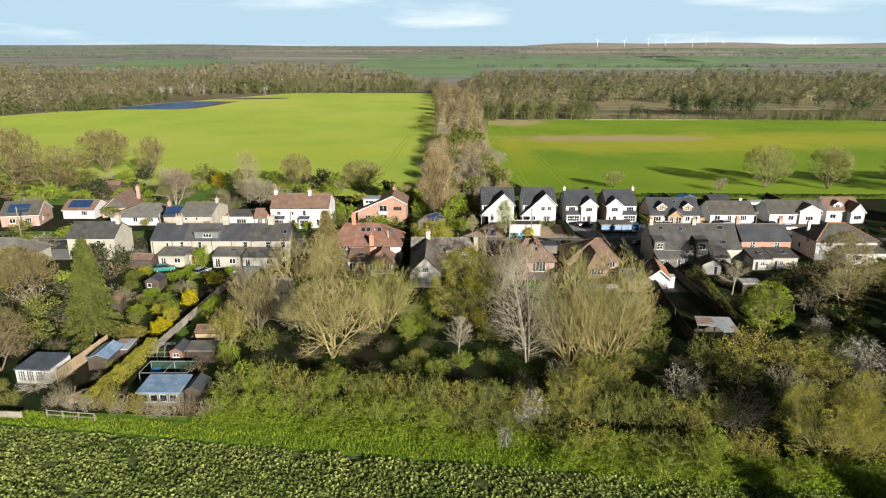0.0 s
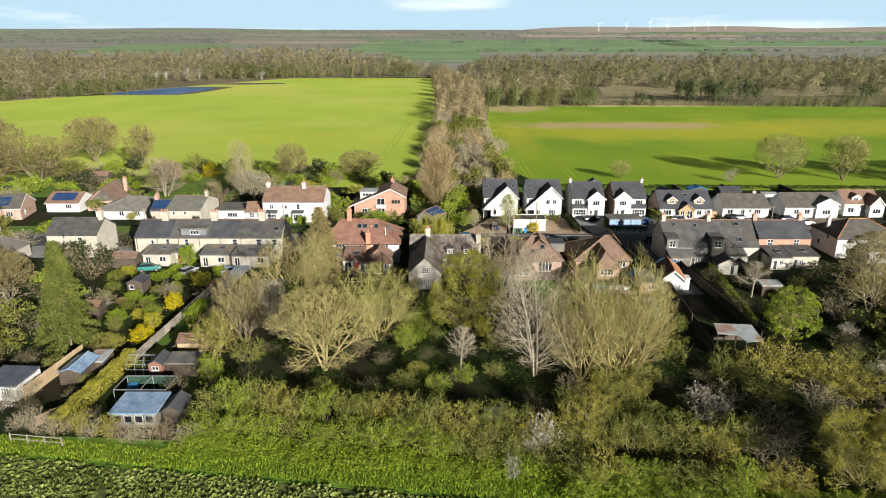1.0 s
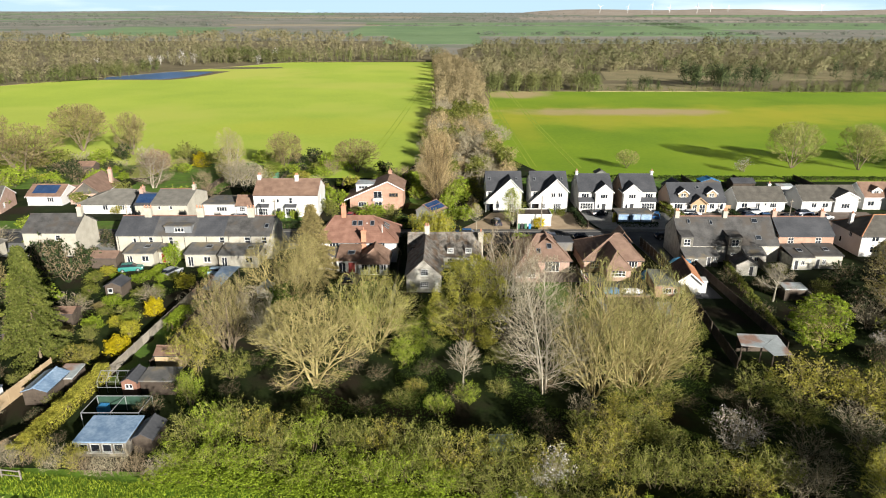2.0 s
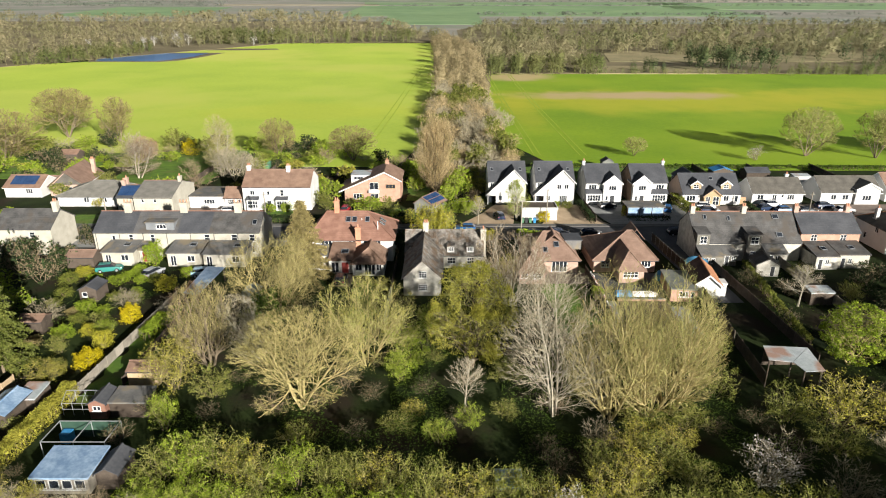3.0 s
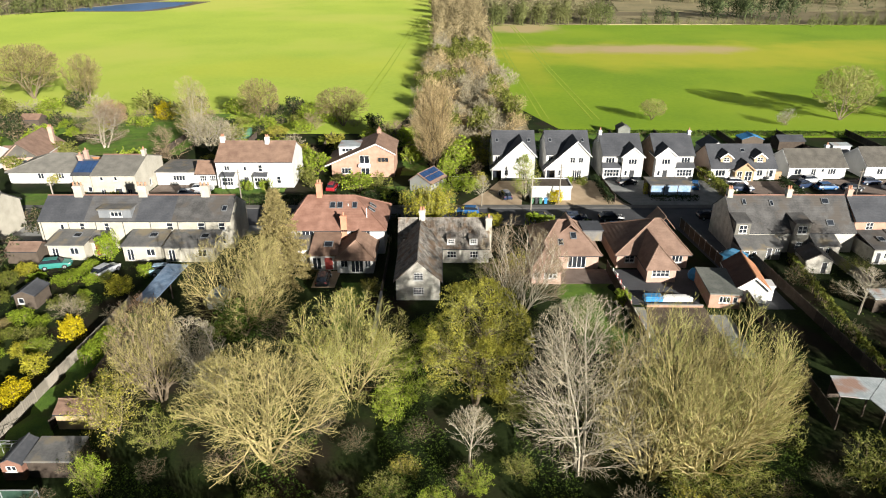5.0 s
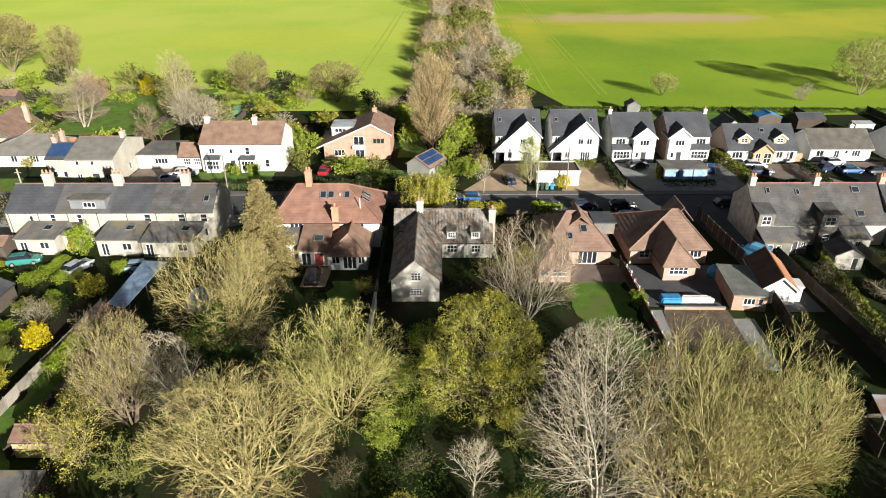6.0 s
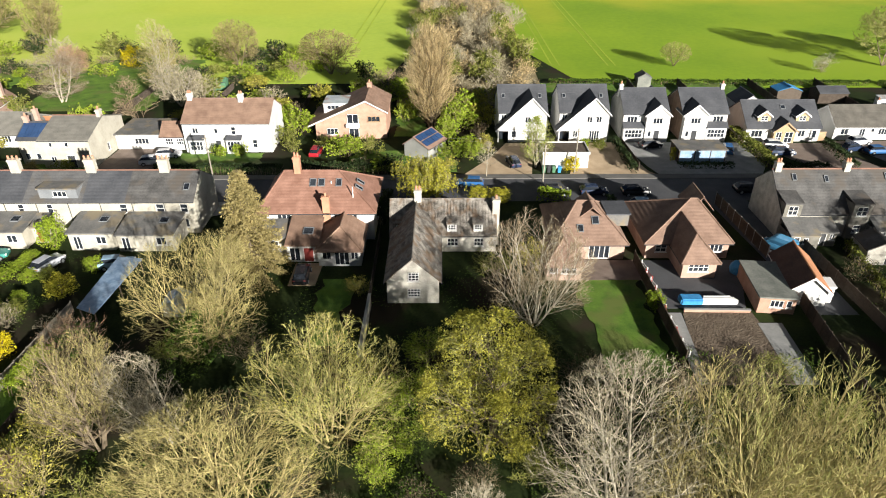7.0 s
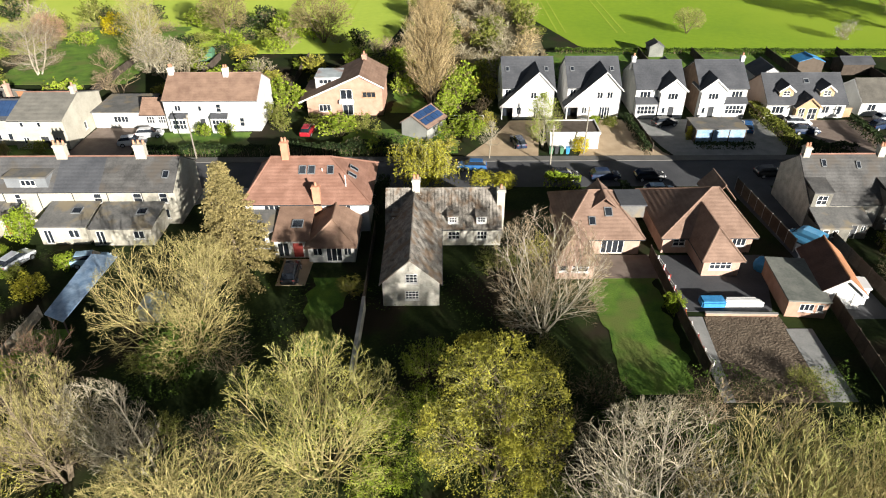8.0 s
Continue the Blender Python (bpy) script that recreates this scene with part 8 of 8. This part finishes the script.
# bushes in flower and clipped shrubs
for x, y, w, h, lb, m in ((-44.9, 104.6, 2.6, 2.6, "bright yellow flowering garden bush", "leaf_yellow"), (-45.1, 97.3, 2.5, 2.6, "bright yellow-green garden bush", "leaf_willow"), (-44.8, 92.8, 3.2, 2.0, "bright yellow flowering garden bush", "leaf_yellow"),
                          (-44.4, 115.7, 3.2, 2.2, "lime yellow rounded garden shrub", "leaf_willow"), (-42.8, 120.6, 2.2, 2.0, "green garden shrub beside a path", "leaf_spring"), (-50.8, 126.6, 2.9, 4.2, "dense green clipped conifer bush", "leaf_spring"), (-48.8, 100.8, 2.4, 1.6, "lime green garden shrub", "leaf_willow"), (-47.2, 101.8, 1.6, 1.4, "green garden shrub beside the fence", "leaf_spring"), (-53.2, 118.6, 3.2, 1.3, "low bright green shrub by a path", "leaf_spring"), (-60.4, 121.4, 3.0, 1.6, "lime green shrub beside a shed", "leaf_willow"), (-57.6, 119.2, 2.4, 1.2, "low green garden shrub", "leaf_spring"), (-52.2, 121.0, 2.6, 1.2, "low green garden shrub", "leaf_spring"), (-47.6, 118.9, 1.8, 1.4, "dark green garden shrub", "leaf_olive"), (-52.4, 104.5, 2.4, 1.3, "dark green garden shrub", "leaf_olive"), (-54.6, 107.0, 2.0, 1.0, "low reddish-brown shrub by a path", "leaf_gold"), (-50.4, 107.4, 2.2, 1.1, "low green garden shrub", "leaf_spring"), (-48.6, 114.4, 1.8, 1.1, "low green garden shrub", "leaf_spring"), (-58.6, 109.4, 2.4, 1.4, "dark green garden shrub", "leaf_olive"),
                          (-51.6, 122.5, 2.4, 1.6, "green shrub beside a cottage", "leaf_spring"), (-77.7, 216, 5.0, 4.6, "bright yellow flowering garden tree", "leaf_yellow"), (20.6, 150.6, 2.6, 2.3, "orange-yellow flowering bush by a garage", "leaf_yellow"),
                          (24.6, 160.6, 2.2, 1.6, "green shrub before a white house", "leaf_spring"), (27.2, 160.2, 2.6, 1.6, "pale round shrub before a white house", "leaf_olive"), (-66.5, 149.8, 2.2, 2.0, "orange-brown garden bush by the road", "leaf_gold"),
                          (-38.9, 157.0, 1.4, 2.2, "dark clipped bush beside a door", "leaf_dark"), (-35.0, 157.2, 1.4, 1.8, "dark clipped bush beside a bay window", "leaf_dark"), (8.0, 139.0, 3.0, 2.2, "golden green shrub at the roadside", "leaf_willow"),
                          (5.0, 140.0, 3.0, 2.0, "golden green shrub at the roadside", "leaf_willow"), (23.2, 112.5, 2.0, 2.0, "bright green shrub beside a fence", "leaf_spring"), (38.4, 154.4, 1.2, 2.4, "slim yellow-green shrub by a carport", "leaf_willow"),
                          (-56.0, 116.5, 2.6, 1.6, "green shrub in a cottage garden", "leaf_spring"), (-59.0, 113.0, 2.6, 1.6, "olive shrub in a cottage garden", "leaf_olive"), (-53.0, 108.0, 2.6, 1.8, "green shrub in a cottage garden", "leaf_spring"),
                          (-61.0, 118.0, 3.0, 2.0, "olive-green shrub in a cottage garden", "leaf_olive"), (-50.5, 112.0, 2.4, 1.4, "olive shrub in a cottage garden", "leaf_olive"), (-49.5, 118.5, 2.2, 1.4, "green shrub in a cottage garden", "leaf_spring"),
                          (-52.0, 100.0, 2.8, 1.8, "green shrub in a cottage garden", "leaf_spring"), (-55.0, 98.0, 2.4, 1.2, "reddish-brown shrub in a cottage garden", "leaf_gold"), (-47.5, 111.5, 2.4, 1.6, "olive shrub in a cottage garden", "leaf_olive"),
                          (-88, 205, 3, 2.4, "pale yellow shrub in a back garden", "leaf_willow"), (-94, 198, 3, 2.4, "green shrub in a back garden", "leaf_spring"), (-100, 206, 3.4, 2.4, "green shrub in a back garden", "leaf_spring"), (-68, 214, 3.2, 2.4, "orange-brown shrub in a back garden", "leaf_gold")):
    bush(x, y, w, h, lb, m, seed=2 + int(abs(x)) % 3, count=2000, size=0.05)


# ---- cars ----
def build_car(x, y, rz, colour, rgb, label, van=False):
    """A car that points along its own x: lofted body, glasshouse, roof, wheels with rims, lights."""
    e = thing("car", x, y, label, "car", "parked cars", rz)
    body = [(-2.1, 0.72, 0.45, 0.80), (-2.0, 0.84, 0.28, 0.98), (-1.2, 0.89, 0.22, 1.00), (0.0, 0.90, 0.22, 0.98), (0.95, 0.89, 0.22, 0.94), (1.75, 0.84, 0.25, 0.82), (2.1, 0.68, 0.36, 0.66)]
    cab = [(-1.95, 0.70, 0.96, 1.02), (-1.45, 0.68, 0.98, 1.42), (-0.3, 0.68, 0.96, 1.47), (0.35, 0.66, 0.95, 1.42), (1.05, 0.72, 0.92, 0.98)]
    if van:
        cab = [(-2.02, 0.80, 0.96, 1.85), (-1.4, 0.80, 0.98, 1.95), (0.4, 0.79, 0.96, 1.95), (0.9, 0.77, 0.95, 1.75), (1.45, 0.74, 0.90, 0.98)]

    def loft(rows, inset):
        bm = bmesh.new()
        rings = []
        for u, w, a, c in rows:
            k = inset
            rings.append([bm.verts.new(p) for p in ((u, -w * 0.94, a), (u, w * 0.94, a), (u, w, (a + c) / 2), (u, w * k, c), (u, -w * k, c), (u, -w, (a + c) / 2))])
        for r, q in zip(rings, rings[1:]):
            for i in range(6):
                j = (i + 1) % 6
                bm.faces.new((r[i], r[j], q[j], q[i]))
        bm.faces.new(rings[0])
        bm.faces.new(rings[-1][::-1])
        bmesh.ops.recalc_face_normals(bm, faces=bm.faces[:])
        return bm
    part("body", loft(body, 0.9), paint(colour, rgb), e)
    part("glasshouse", loft(cab, 0.84), M["glass"] if not van else paint(colour, rgb), e)
    if not van:
        bm = bmesh.new()
        box(bm, -1.5, 0.38, -0.56, 0.56, 1.425, 1.49)
        bmesh.ops.bevel(bm, geom=bm.edges[:], offset=0.03, segments=1, affect='EDGES')
        part("roof", bm, paint(colour, rgb), e)
    else:
        bm = bmesh.new()
        solid(bm, [(1.0, -0.62, 1.66), (1.0, 0.62, 1.66), (1.42, 0.66, 1.04), (1.42, -0.66, 1.04)], [(1.06, -0.62, 1.68), (1.06, 0.62, 1.68), (1.48, 0.66, 1.06), (1.48, -0.66, 1.06)])
        part("windscreen", bm, M["glass"], e)
    for u in (-1.3, 1.3):
        for v in (-0.86, 0.86):
            bm = bmesh.new()
            bmesh.ops.create_cone(bm, cap_ends=True, segments=12, radius1=0.33, radius2=0.33, depth=0.2, matrix=pose(u, v, 0.33, 90, 0, 0))
            w = part("wheel", bm, M["tyre"], e)
            bm = bmesh.new()
            bmesh.ops.create_cone(bm, cap_ends=True, segments=10, radius1=0.2, radius2=0.2, depth=0.03, matrix=pose(u, v * 1.13, 0.33, 90, 0, 0))
            part("rim", bm, M["steel"], w)
    for v in (-0.62, 0.62):
        one_box("headlight", (1.92, 2.06, v - 0.16, v + 0.16, 0.62, 0.74), M["frame_white"], e)
        one_box("tail_light", (-2.09, -2.0, v - 0.13, v + 0.13, 0.76, 0.9), M["red_paint"], e)
    return e


WHITE, SILVER, BLACK, NAVY, BLUE, RED, SKY, TEAL = (0.75, 0.76, 0.77), (0.45, 0.47, 0.5), (0.02, 0.021, 0.023), (0.02, 0.035, 0.075), (0.03, 0.12, 0.30), (0.35, 0.02, 0.03), (0.30, 0.45, 0.58), (0.04, 0.22, 0.19)
for x, y, rz, c, rgb, lb in ((-47.0, 156.6, 8, "white", WHITE, "white hatchback parked on a brown drive"), (-48.6, 153.6, 12, "white", WHITE, "white hatchback parked on a brown drive"), (-22.0, 157.6, 85, "red", RED, "small red car parked under trees"),
                             (11.4, 152.8, 100, "navy", NAVY, "dark blue car parked on gravel"), (3.9, 144.6, 175, "blue", BLUE, "bright blue car parked at the roadside"), (16.6, 141.6, 2, "black", BLACK, "dark car parked at the roadside"),
                             (22.4, 141.6, 2, "navy", NAVY, "dark blue car parked at the roadside"), (28.6, 141.4, 2, "black", BLACK, "black car parked at the roadside"), (28.8, 137.0, 0, "sky", SKY, "pale blue car parked before a bungalow"),
                             (36.2, 160.2, 15, "black", BLACK, "black car parked on a forecourt"), (49.0, 158.2, 70, "blue", BLUE, "blue car parked beside a carport"), (46.8, 159.6, 80, "white", WHITE, "white car parked beside a carport"),
                             (58.0, 160.0, -4, "white", WHITE, "white estate car parked on a paved drive"), (57.8, 156.8, -4, "navy", NAVY, "dark blue estate car parked on a drive"), (45.8, 142.2, 3, "black", BLACK, "black car parked on the street"),
                             (70.8, 158.6, 20, "navy", NAVY, "dark blue car parked before a bungalow"), (73.6, 161.6, 10, "silver", SILVER, "silver car parked before a bungalow"), (74.4, 157.2, 5, "blue", BLUE, "blue car parked before a bungalow"),
                             (79.0, 156.6, 5, "black", BLACK, "black car parked before a bungalow"), (87.4, 157.0, 6, "white", WHITE, "white car parked before a bungalow"), (84.8, 160.4, 8, "navy", NAVY, "dark blue car parked before a bungalow"),
                             (-40.4, 121.4, 10, "sky", SKY, "pale blue car parked behind a terrace"), (-48.9, 121.4, 70, "silver", SILVER, "grey car parked behind a terrace"), (-57.2, 123.4, 15, "teal", TEAL, "green car parked in a cottage garden"),
                             (-17.2, 118.8, 92, "black", BLACK, "black car parked on a gravel patio"), (-96.5, 140.5, 0, "navy", NAVY, "dark car parked on the street"), (-88.0, 146.2, 180, "silver", SILVER, "silver car parked on the street")):
    build_car(x, y, rz, c, rgb, lb)
build_car(42.6, 125.0, 128, "van_blue", (0.10, 0.34, 0.58), "bright blue van parked in the lane", True)


# ---- sheds and garden things ----
def shed(x, y, w, d, h, ridge, label, wall="wood_dark", tile="felt", rz=0.0, axis='y', wins=(), name="shed", category="shed"):
    e = thing(name, x, y, label, category, rz=rz)
    b = (0, w, 0, d)
    block(e, b, h, wall, wins, axis if ridge else None, ridge)
    if ridge:
        roof(e, b, h, ridge, axis, tile, over=0.15, ends_over=0.12, thick=0.1)
    else:
        flat_roof(e, b, h, tile, 0.12, 0.25)
    return e


shed(-56.8, 76.0, 4.6, 4.6, 1.9, 0, "dark-roofed summerhouse with white windows", "frame_white", "solar_dark", rz=-3, wins=[("f", 0.25 + 1.2 * k, 1.25 + 1.2 * k, 0.35, 1.75, "win", 3, 3) for k in range(3)])
scrub(-53.2, 73.8, 2.8, 4.4, 5, 2)
scrub(-51.0, 75.2, 3.4, 4.6, 6, 2)
for x, y, h, w, k in ((-45.6, 71.0, 1.6, 2.6, 4), (-45.8, 76.0, 1.8, 2.6, 4), (-46.0, 80.0, 1.6, 2.4, 1), (-41.4, 72.5, 1.4, 2.4, 4), (-49.0, 73.0, 2.0, 3.2, 4), (-57.8, 73.2, 2.4, 3.6, 1), (-59.4, 70.6, 2.4, 3.6, 4), (-54.0, 70.4, 2.0, 3.2, 1), (-48.4, 69.8, 2.0, 3.2, 6), (-52.0, 83.5, 2.6, 3.6, 1), (-56.0, 84.0, 3.0, 4.0, 4), (-33.6, 77.5, 2.6, 3.6, 4), (-32.6, 82.5, 2.8, 3.6, 4)):
    scrub(x, y, h, w, k, 1 + int(abs(x) * 7 + y) % 4)
shed(-49.2, 79.6, 2.8, 4.6, 1.8, 2.3, "low shed with pale sheet roof", "wood_dark", "sheet_blue")
shed(-47.6, 83.0, 2.2, 3.0, 1.5, 0, "low store with white sheet roof", "wood_dark", "sheet")
shed(-38.7, 81.6, 1.8, 3.0, 1.9, 2.4, "red-brown painted garden hut with slate roof", "tile_red", "slate", wins=[("f", 0.4, 1.3, 1.0, 1.6, "win", 2)])
shed(-36.6, 81.9, 4.0, 2.8, 1.8, 0, "grey-brown felt-roofed garden shed", "wood_dark", "felt")
shed(-38.0, 70.2, 5.2, 4.2, 1.7, 0, "greenhouse with bluish clear sheet roof", "wood_pale", "sheet_blue", wins=[("f", 0.3 + 1.2 * k, 1.3 + 1.2 * k, 0.5, 1.5, "win", 1) for k in range(4)])
shed(-32.4, 70.8, 2.0, 3.4, 1.7, 2.3, "small dark grey garden shed", "wood_dark", "slate")
shed(-37.6, 88.2, 3.6, 2.6, 1.9, 2.5, "old garden shed with reddish roof", "wood_tan", "tile_brown", axis='x')
shed(-55.6, 111.2, 2.6, 3.4, 2.0, 2.6, "dark wooden garden shed with windows", "wood_dark", "slate", wins=[("f", 0.4, 1.2, 0.8, 1.6, "win", 1)])
shed(-65.0, 124.6, 4.6, 3.2, 2.0, 2.7, "pinkish felt-roofed garden shed", "wood_dark", "tile_tan", axis='x')
shed(-60.8, 93.6, 3.0, 2.6, 2.0, 2.6, "small brown shed in a garden", "wood_dark", "felt")
shed(-58.5, 101.0, 3.2, 2.4, 1.8, 2.3, "garden shed with reddish-brown roof", "wood_dark", "tile_brown", axis='x')
shed(4.4, 68.8, 2.2, 2.2, 1.8, 0, "small hut with blue sheet roof", "wood_dark", "sheet_blue")
shed(-66.5, 104.5, 3.2, 2.6, 2.0, 2.6, "dark wooden shed among trees", "wood_dark", "slate")
shed(-30.8, 111.0, 2.2, 2.6, 1.5, 2.0, "small greenhouse with pale glazed roof", "frame_white", "sheet_blue")
shed(54.6, 110.2, 3.4, 2.2, 1.9, 0, "low shed with a pale sheet roof", "wood_dark", "sheet")
shed(43.5, 196.5, 3.0, 3.0, 2.2, 3.0, "pale green shed in a back garden", "felt_green", "felt")
shed(-51.8, 195.0, 3.4, 2.4, 1.9, 2.4, "green plastic garden shed beside the field", "plastic_green", "plastic_green", axis='x')
shed(70.0, 186.0, 5.0, 3.6, 2.2, 3.0, "blue-roofed shed in a back garden", "wood_dark", "tarp_blue")
shed(78.0, 184.5, 6.0, 4.0, 2.2, 3.0, "garden shed with dark blue roof", "wood_dark", "slate", axis='x')
shed(40.0, 178.0, 5.0, 6.0, 2.4, 3.9, "dark slate-roofed garden room", "white", "slate")
shed(58.0, 177.0, 5.0, 6.0, 2.4, 4.0, "dark slate-roofed garden room", "white", "slate")
shed(88.0, 180.0, 4.0, 2.0, 2.2, 0, "pale flat-roofed store in a garden", "white", "sheet")
shed(-74.0, 166.5, 7.0, 3.0, 2.4, 3.2, "orange-tiled outhouse in a back garden", "cream", "tile_orange", axis='x')
shed(-112, 206, 5, 4, 2.2, 3.2, "brown garden shed near trees", "wood_dark", "tile_brown", axis='x')
shed(-98, 176, 4, 3, 2.2, 3.0, "garden shed with tan roof", "wood_pale", "tile_tan", axis='x')

e = thing("lean_to_shelter", -38.7, 108.2, "long open shelter with pale blue sheet roof", "shelter")
lo = [(-0.5, 1.6, 2.1), (2.1, 0.2, 2.3), (2.7, 11.2, 2.3), (-0.6, 12.0, 2.1)]
bm = bmesh.new()
solid(bm, lo, [(p[0], p[1], p[2] + 0.07) for p in lo])
part("roof", bm, M["sheet_blue"], e)
for u, v in ((-0.3, 1.8), (1.9, 0.6), (-0.3, 6.6), (2.2, 5.8), (-0.4, 11.6), (2.5, 10.9)):
    one_box("post", (u - 0.06, u + 0.06, v - 0.06, v + 0.06, 0, 2.15), M["wood_dark"], e)
e = thing("open_barn", 38.6, 87.8, "open shelter with rusty blue corrugated roof", "shelter")
for lo in ([(0.0, 2.4, 2.3), (2.6, 1.9, 2.3), (5.9, 5.0, 2.5), (0.7, 5.5, 2.5)], [(2.64, 1.9, 2.32), (3.1, -0.1, 2.2), (5.5, 0.1, 2.2), (5.94, 5.0, 2.52)]):
    bm = bmesh.new()
    solid(bm, lo, [(p[0], p[1], p[2] + 0.07) for p in lo])
    part("roof_sheet", bm, M["sheet"], e)
for u, v in ((0.2, 2.6), (2.6, 2.2), (3.2, 0.2), (5.3, 0.4), (5.6, 4.8), (0.9, 5.3)):
    one_box("post", (u - 0.07, u + 0.07, v - 0.07, v + 0.07, 0, 2.2), M["wood_dark"], e)
one_box("back_board", (0.9, 5.6, 5.2, 5.26, 0, 2.2), M["wood_dark"], e)

e = thing("greenhouse_frame", -42.0, 82.3, "pale metal greenhouse frame without glass", "greenhouse frame")
for i in range(4):
    for p, q in (((1.1 * i, 0, 0), (1.1 * i, 0, 1.5)), ((1.1 * i, 2.6, 0), (1.1 * i, 2.6, 1.5)), ((1.1 * i, 0, 1.5), (1.1 * i, 1.3, 2.3)), ((1.1 * i, 2.6, 1.5), (1.1 * i, 1.3, 2.3))):
        bm = bmesh.new()
        round_bar(bm, p, q, 0.03, 4)
        part("bar", bm, M["steel"], e)
for v, z in ((0, 1.5), (2.6, 1.5), (1.3, 2.3), (0, 0.75), (2.6, 0.75)):
    bm = bmesh.new()
    round_bar(bm, (0, v, z), (3.3, v, z), 0.03, 4)
    part("rail", bm, M["steel"], e)
e = thing("fruit_cage", -40.0, 75.2, "green netted fruit cage on pale poles", "fruit cage")
for u in (0.0, 3.2, 6.3):
    for v in (0.0, 3.4):
        bm = bmesh.new()
        round_bar(bm, (u, v, 0), (u, v, 1.9), 0.05, 5)
        part("pole", bm, M["steel"], e)
for p, q in (((0, 0, 1.9), (6.3, 0, 1.9)), ((0, 3.4, 1.9), (6.3, 3.4, 1.9)), ((0, 0, 1.9), (0, 3.4, 1.9)), ((3.2, 0, 1.9), (3.2, 3.4, 1.9)), ((6.3, 0, 1.9), (6.3, 3.4, 1.9))):
    bm = bmesh.new()
    round_bar(bm, p, q, 0.05, 5)
    part("pole", bm, M["steel"], e)
one_box("netting", (0, 6.3, 3.4, 3.44, 0.0, 1.85), M["net"], e)
one_box("tank", (0.4, 1.4, 2.2, 3.2, 0, 1.1), M["tarp_blue"], e, "blue water tank")

e = thing("timber_stack", 26.4, 112.9, "stack of white boards under blue sheet", "building material")
for k in range(5):
    one_box("board", (2.2 + 0.1 * k, 6.2 - 0.15 * k, 0.02 + 0.19 * k, 0.18 + 0.19 * k, 0, 0.62 + 0.03 * (k % 3)), M["frame_white"], e)
bm = bmesh.new()
box(bm, -0.2, 2.3, -0.15, 1.2, 0, 0.8)
bmesh.ops.bevel(bm, geom=bm.edges[:], offset=0.15, segments=2, affect='EDGES')
part("sheet", bm, M["tarp_blue"], e, "bright blue tarpaulin")
wall_run(26.2, 111.7, 33.4, 111.5, 0.35, "low new orange brick wall", "orange_brick")
e = thing("covered_heap", 34.2, 118.6, "heap covered with blue tarpaulin", "building material")
bm = bmesh.new()
bmesh.ops.create_icosphere(bm, subdivisions=2, radius=1.0, matrix=pose(1.0, 1.0, 0.5))
for v in bm.verts:
    v.co.z = max(0.0, v.co.z * 1.1 + 0.25 * noise.noise(v.co * 1.8))
part("tarpaulin", bm, M["tarp_blue"], e)
for k in range(9):
    y = 121.0 - 1.9 * k
    rail_fence(24.0, y, 24.0 + rnd.uniform(-0.3, 0.3), y - 1.7, 1.0, "red and white plastic site barrier", "red_paint" if k % 2 else "frame_white", 3, 1.7)
for x, m in ((16.0, "plastic_green"), (16.8, "dark_paint"), (17.6, "plastic_green"), (18.5, "tarp_blue")):
    e = thing("wheelie_bin", x, 149.6, {"plastic_green": "green plastic wheelie bin by a garage", "dark_paint": "black plastic wheelie bin by a garage", "tarp_blue": "blue plastic wheelie bin by a garage"}[m], "bin", "bins by the garage")
    bm = bmesh.new()
    solid(bm, [(-0.22, -0.25, 0.05), (0.22, -0.25, 0.05), (0.22, 0.25, 0.05), (-0.22, 0.25, 0.05)], [(-0.29, -0.35, 0.98), (0.29, -0.35, 0.98), (0.29, 0.35, 0.98), (-0.29, 0.35, 0.98)])
    part("bin_body", bm, M[m], e)
    one_box("lid", (-0.31, 0.31, -0.38, 0.37, 0.98, 1.06), M[m], e)
for x, y, h in ((15.2, 145.0, 6.5), (20.9, 149.4, 7.5), (-37.0, 148.3, 7.0), (74.5, 148.4, 7.0), (-62.0, 134.4, 9.5), (-102, 147.6, 8)):
    e = thing("utility_pole", x, y, "slim grey wooden utility pole by the street", "pole")
    bm = bmesh.new()
    round_bar(bm, (0, 0, 0), (0, 0, h), 0.11, 8)
    part("pole", bm, M["wood_pale"], e)
    one_box("cross_arm", (-0.5, 0.5, -0.05, 0.05, h - 0.6, h - 0.5), M["wood_pale"], e)
for x, y, h in ((864, 3791, 60), (1018, 3792, 60), (1152, 3789, 78), (1285, 3900, 58), (1402, 3789, 66), (1520, 3900, 68), (1640, 3950, 52), (2180, 3950, 70)):
    e = thing("wind_turbine", x, y, "distant white wind turbine on the horizon", "wind turbine", "wind turbines", z=land(y))
    bm = bmesh.new()
    round_bar(bm, (0, 0, 0), (0, 0, h * 0.66), 1.0, 6)
    part("tower", bm, M["frame_white"], e)
    for k in range(3):
        a = radians(x % 120 + 120 * k)
        bm = bmesh.new()
        c, s = math.cos(a), math.sin(a)
        solid(bm, [(-s * 1.0, -3, h * 0.66 + c * 1.0), (s * 1.0, -3, h * 0.66 - c * 1.0), (c * h * 0.34, -3, h * 0.66 + s * h * 0.34)], [(-s * 1.0, -2, h * 0.66 + c * 1.0), (s * 1.0, -2, h * 0.66 - c * 1.0), (c * h * 0.34, -2, h * 0.66 + s * h * 0.34)])
        part("blade", bm, M["frame_white"], e)
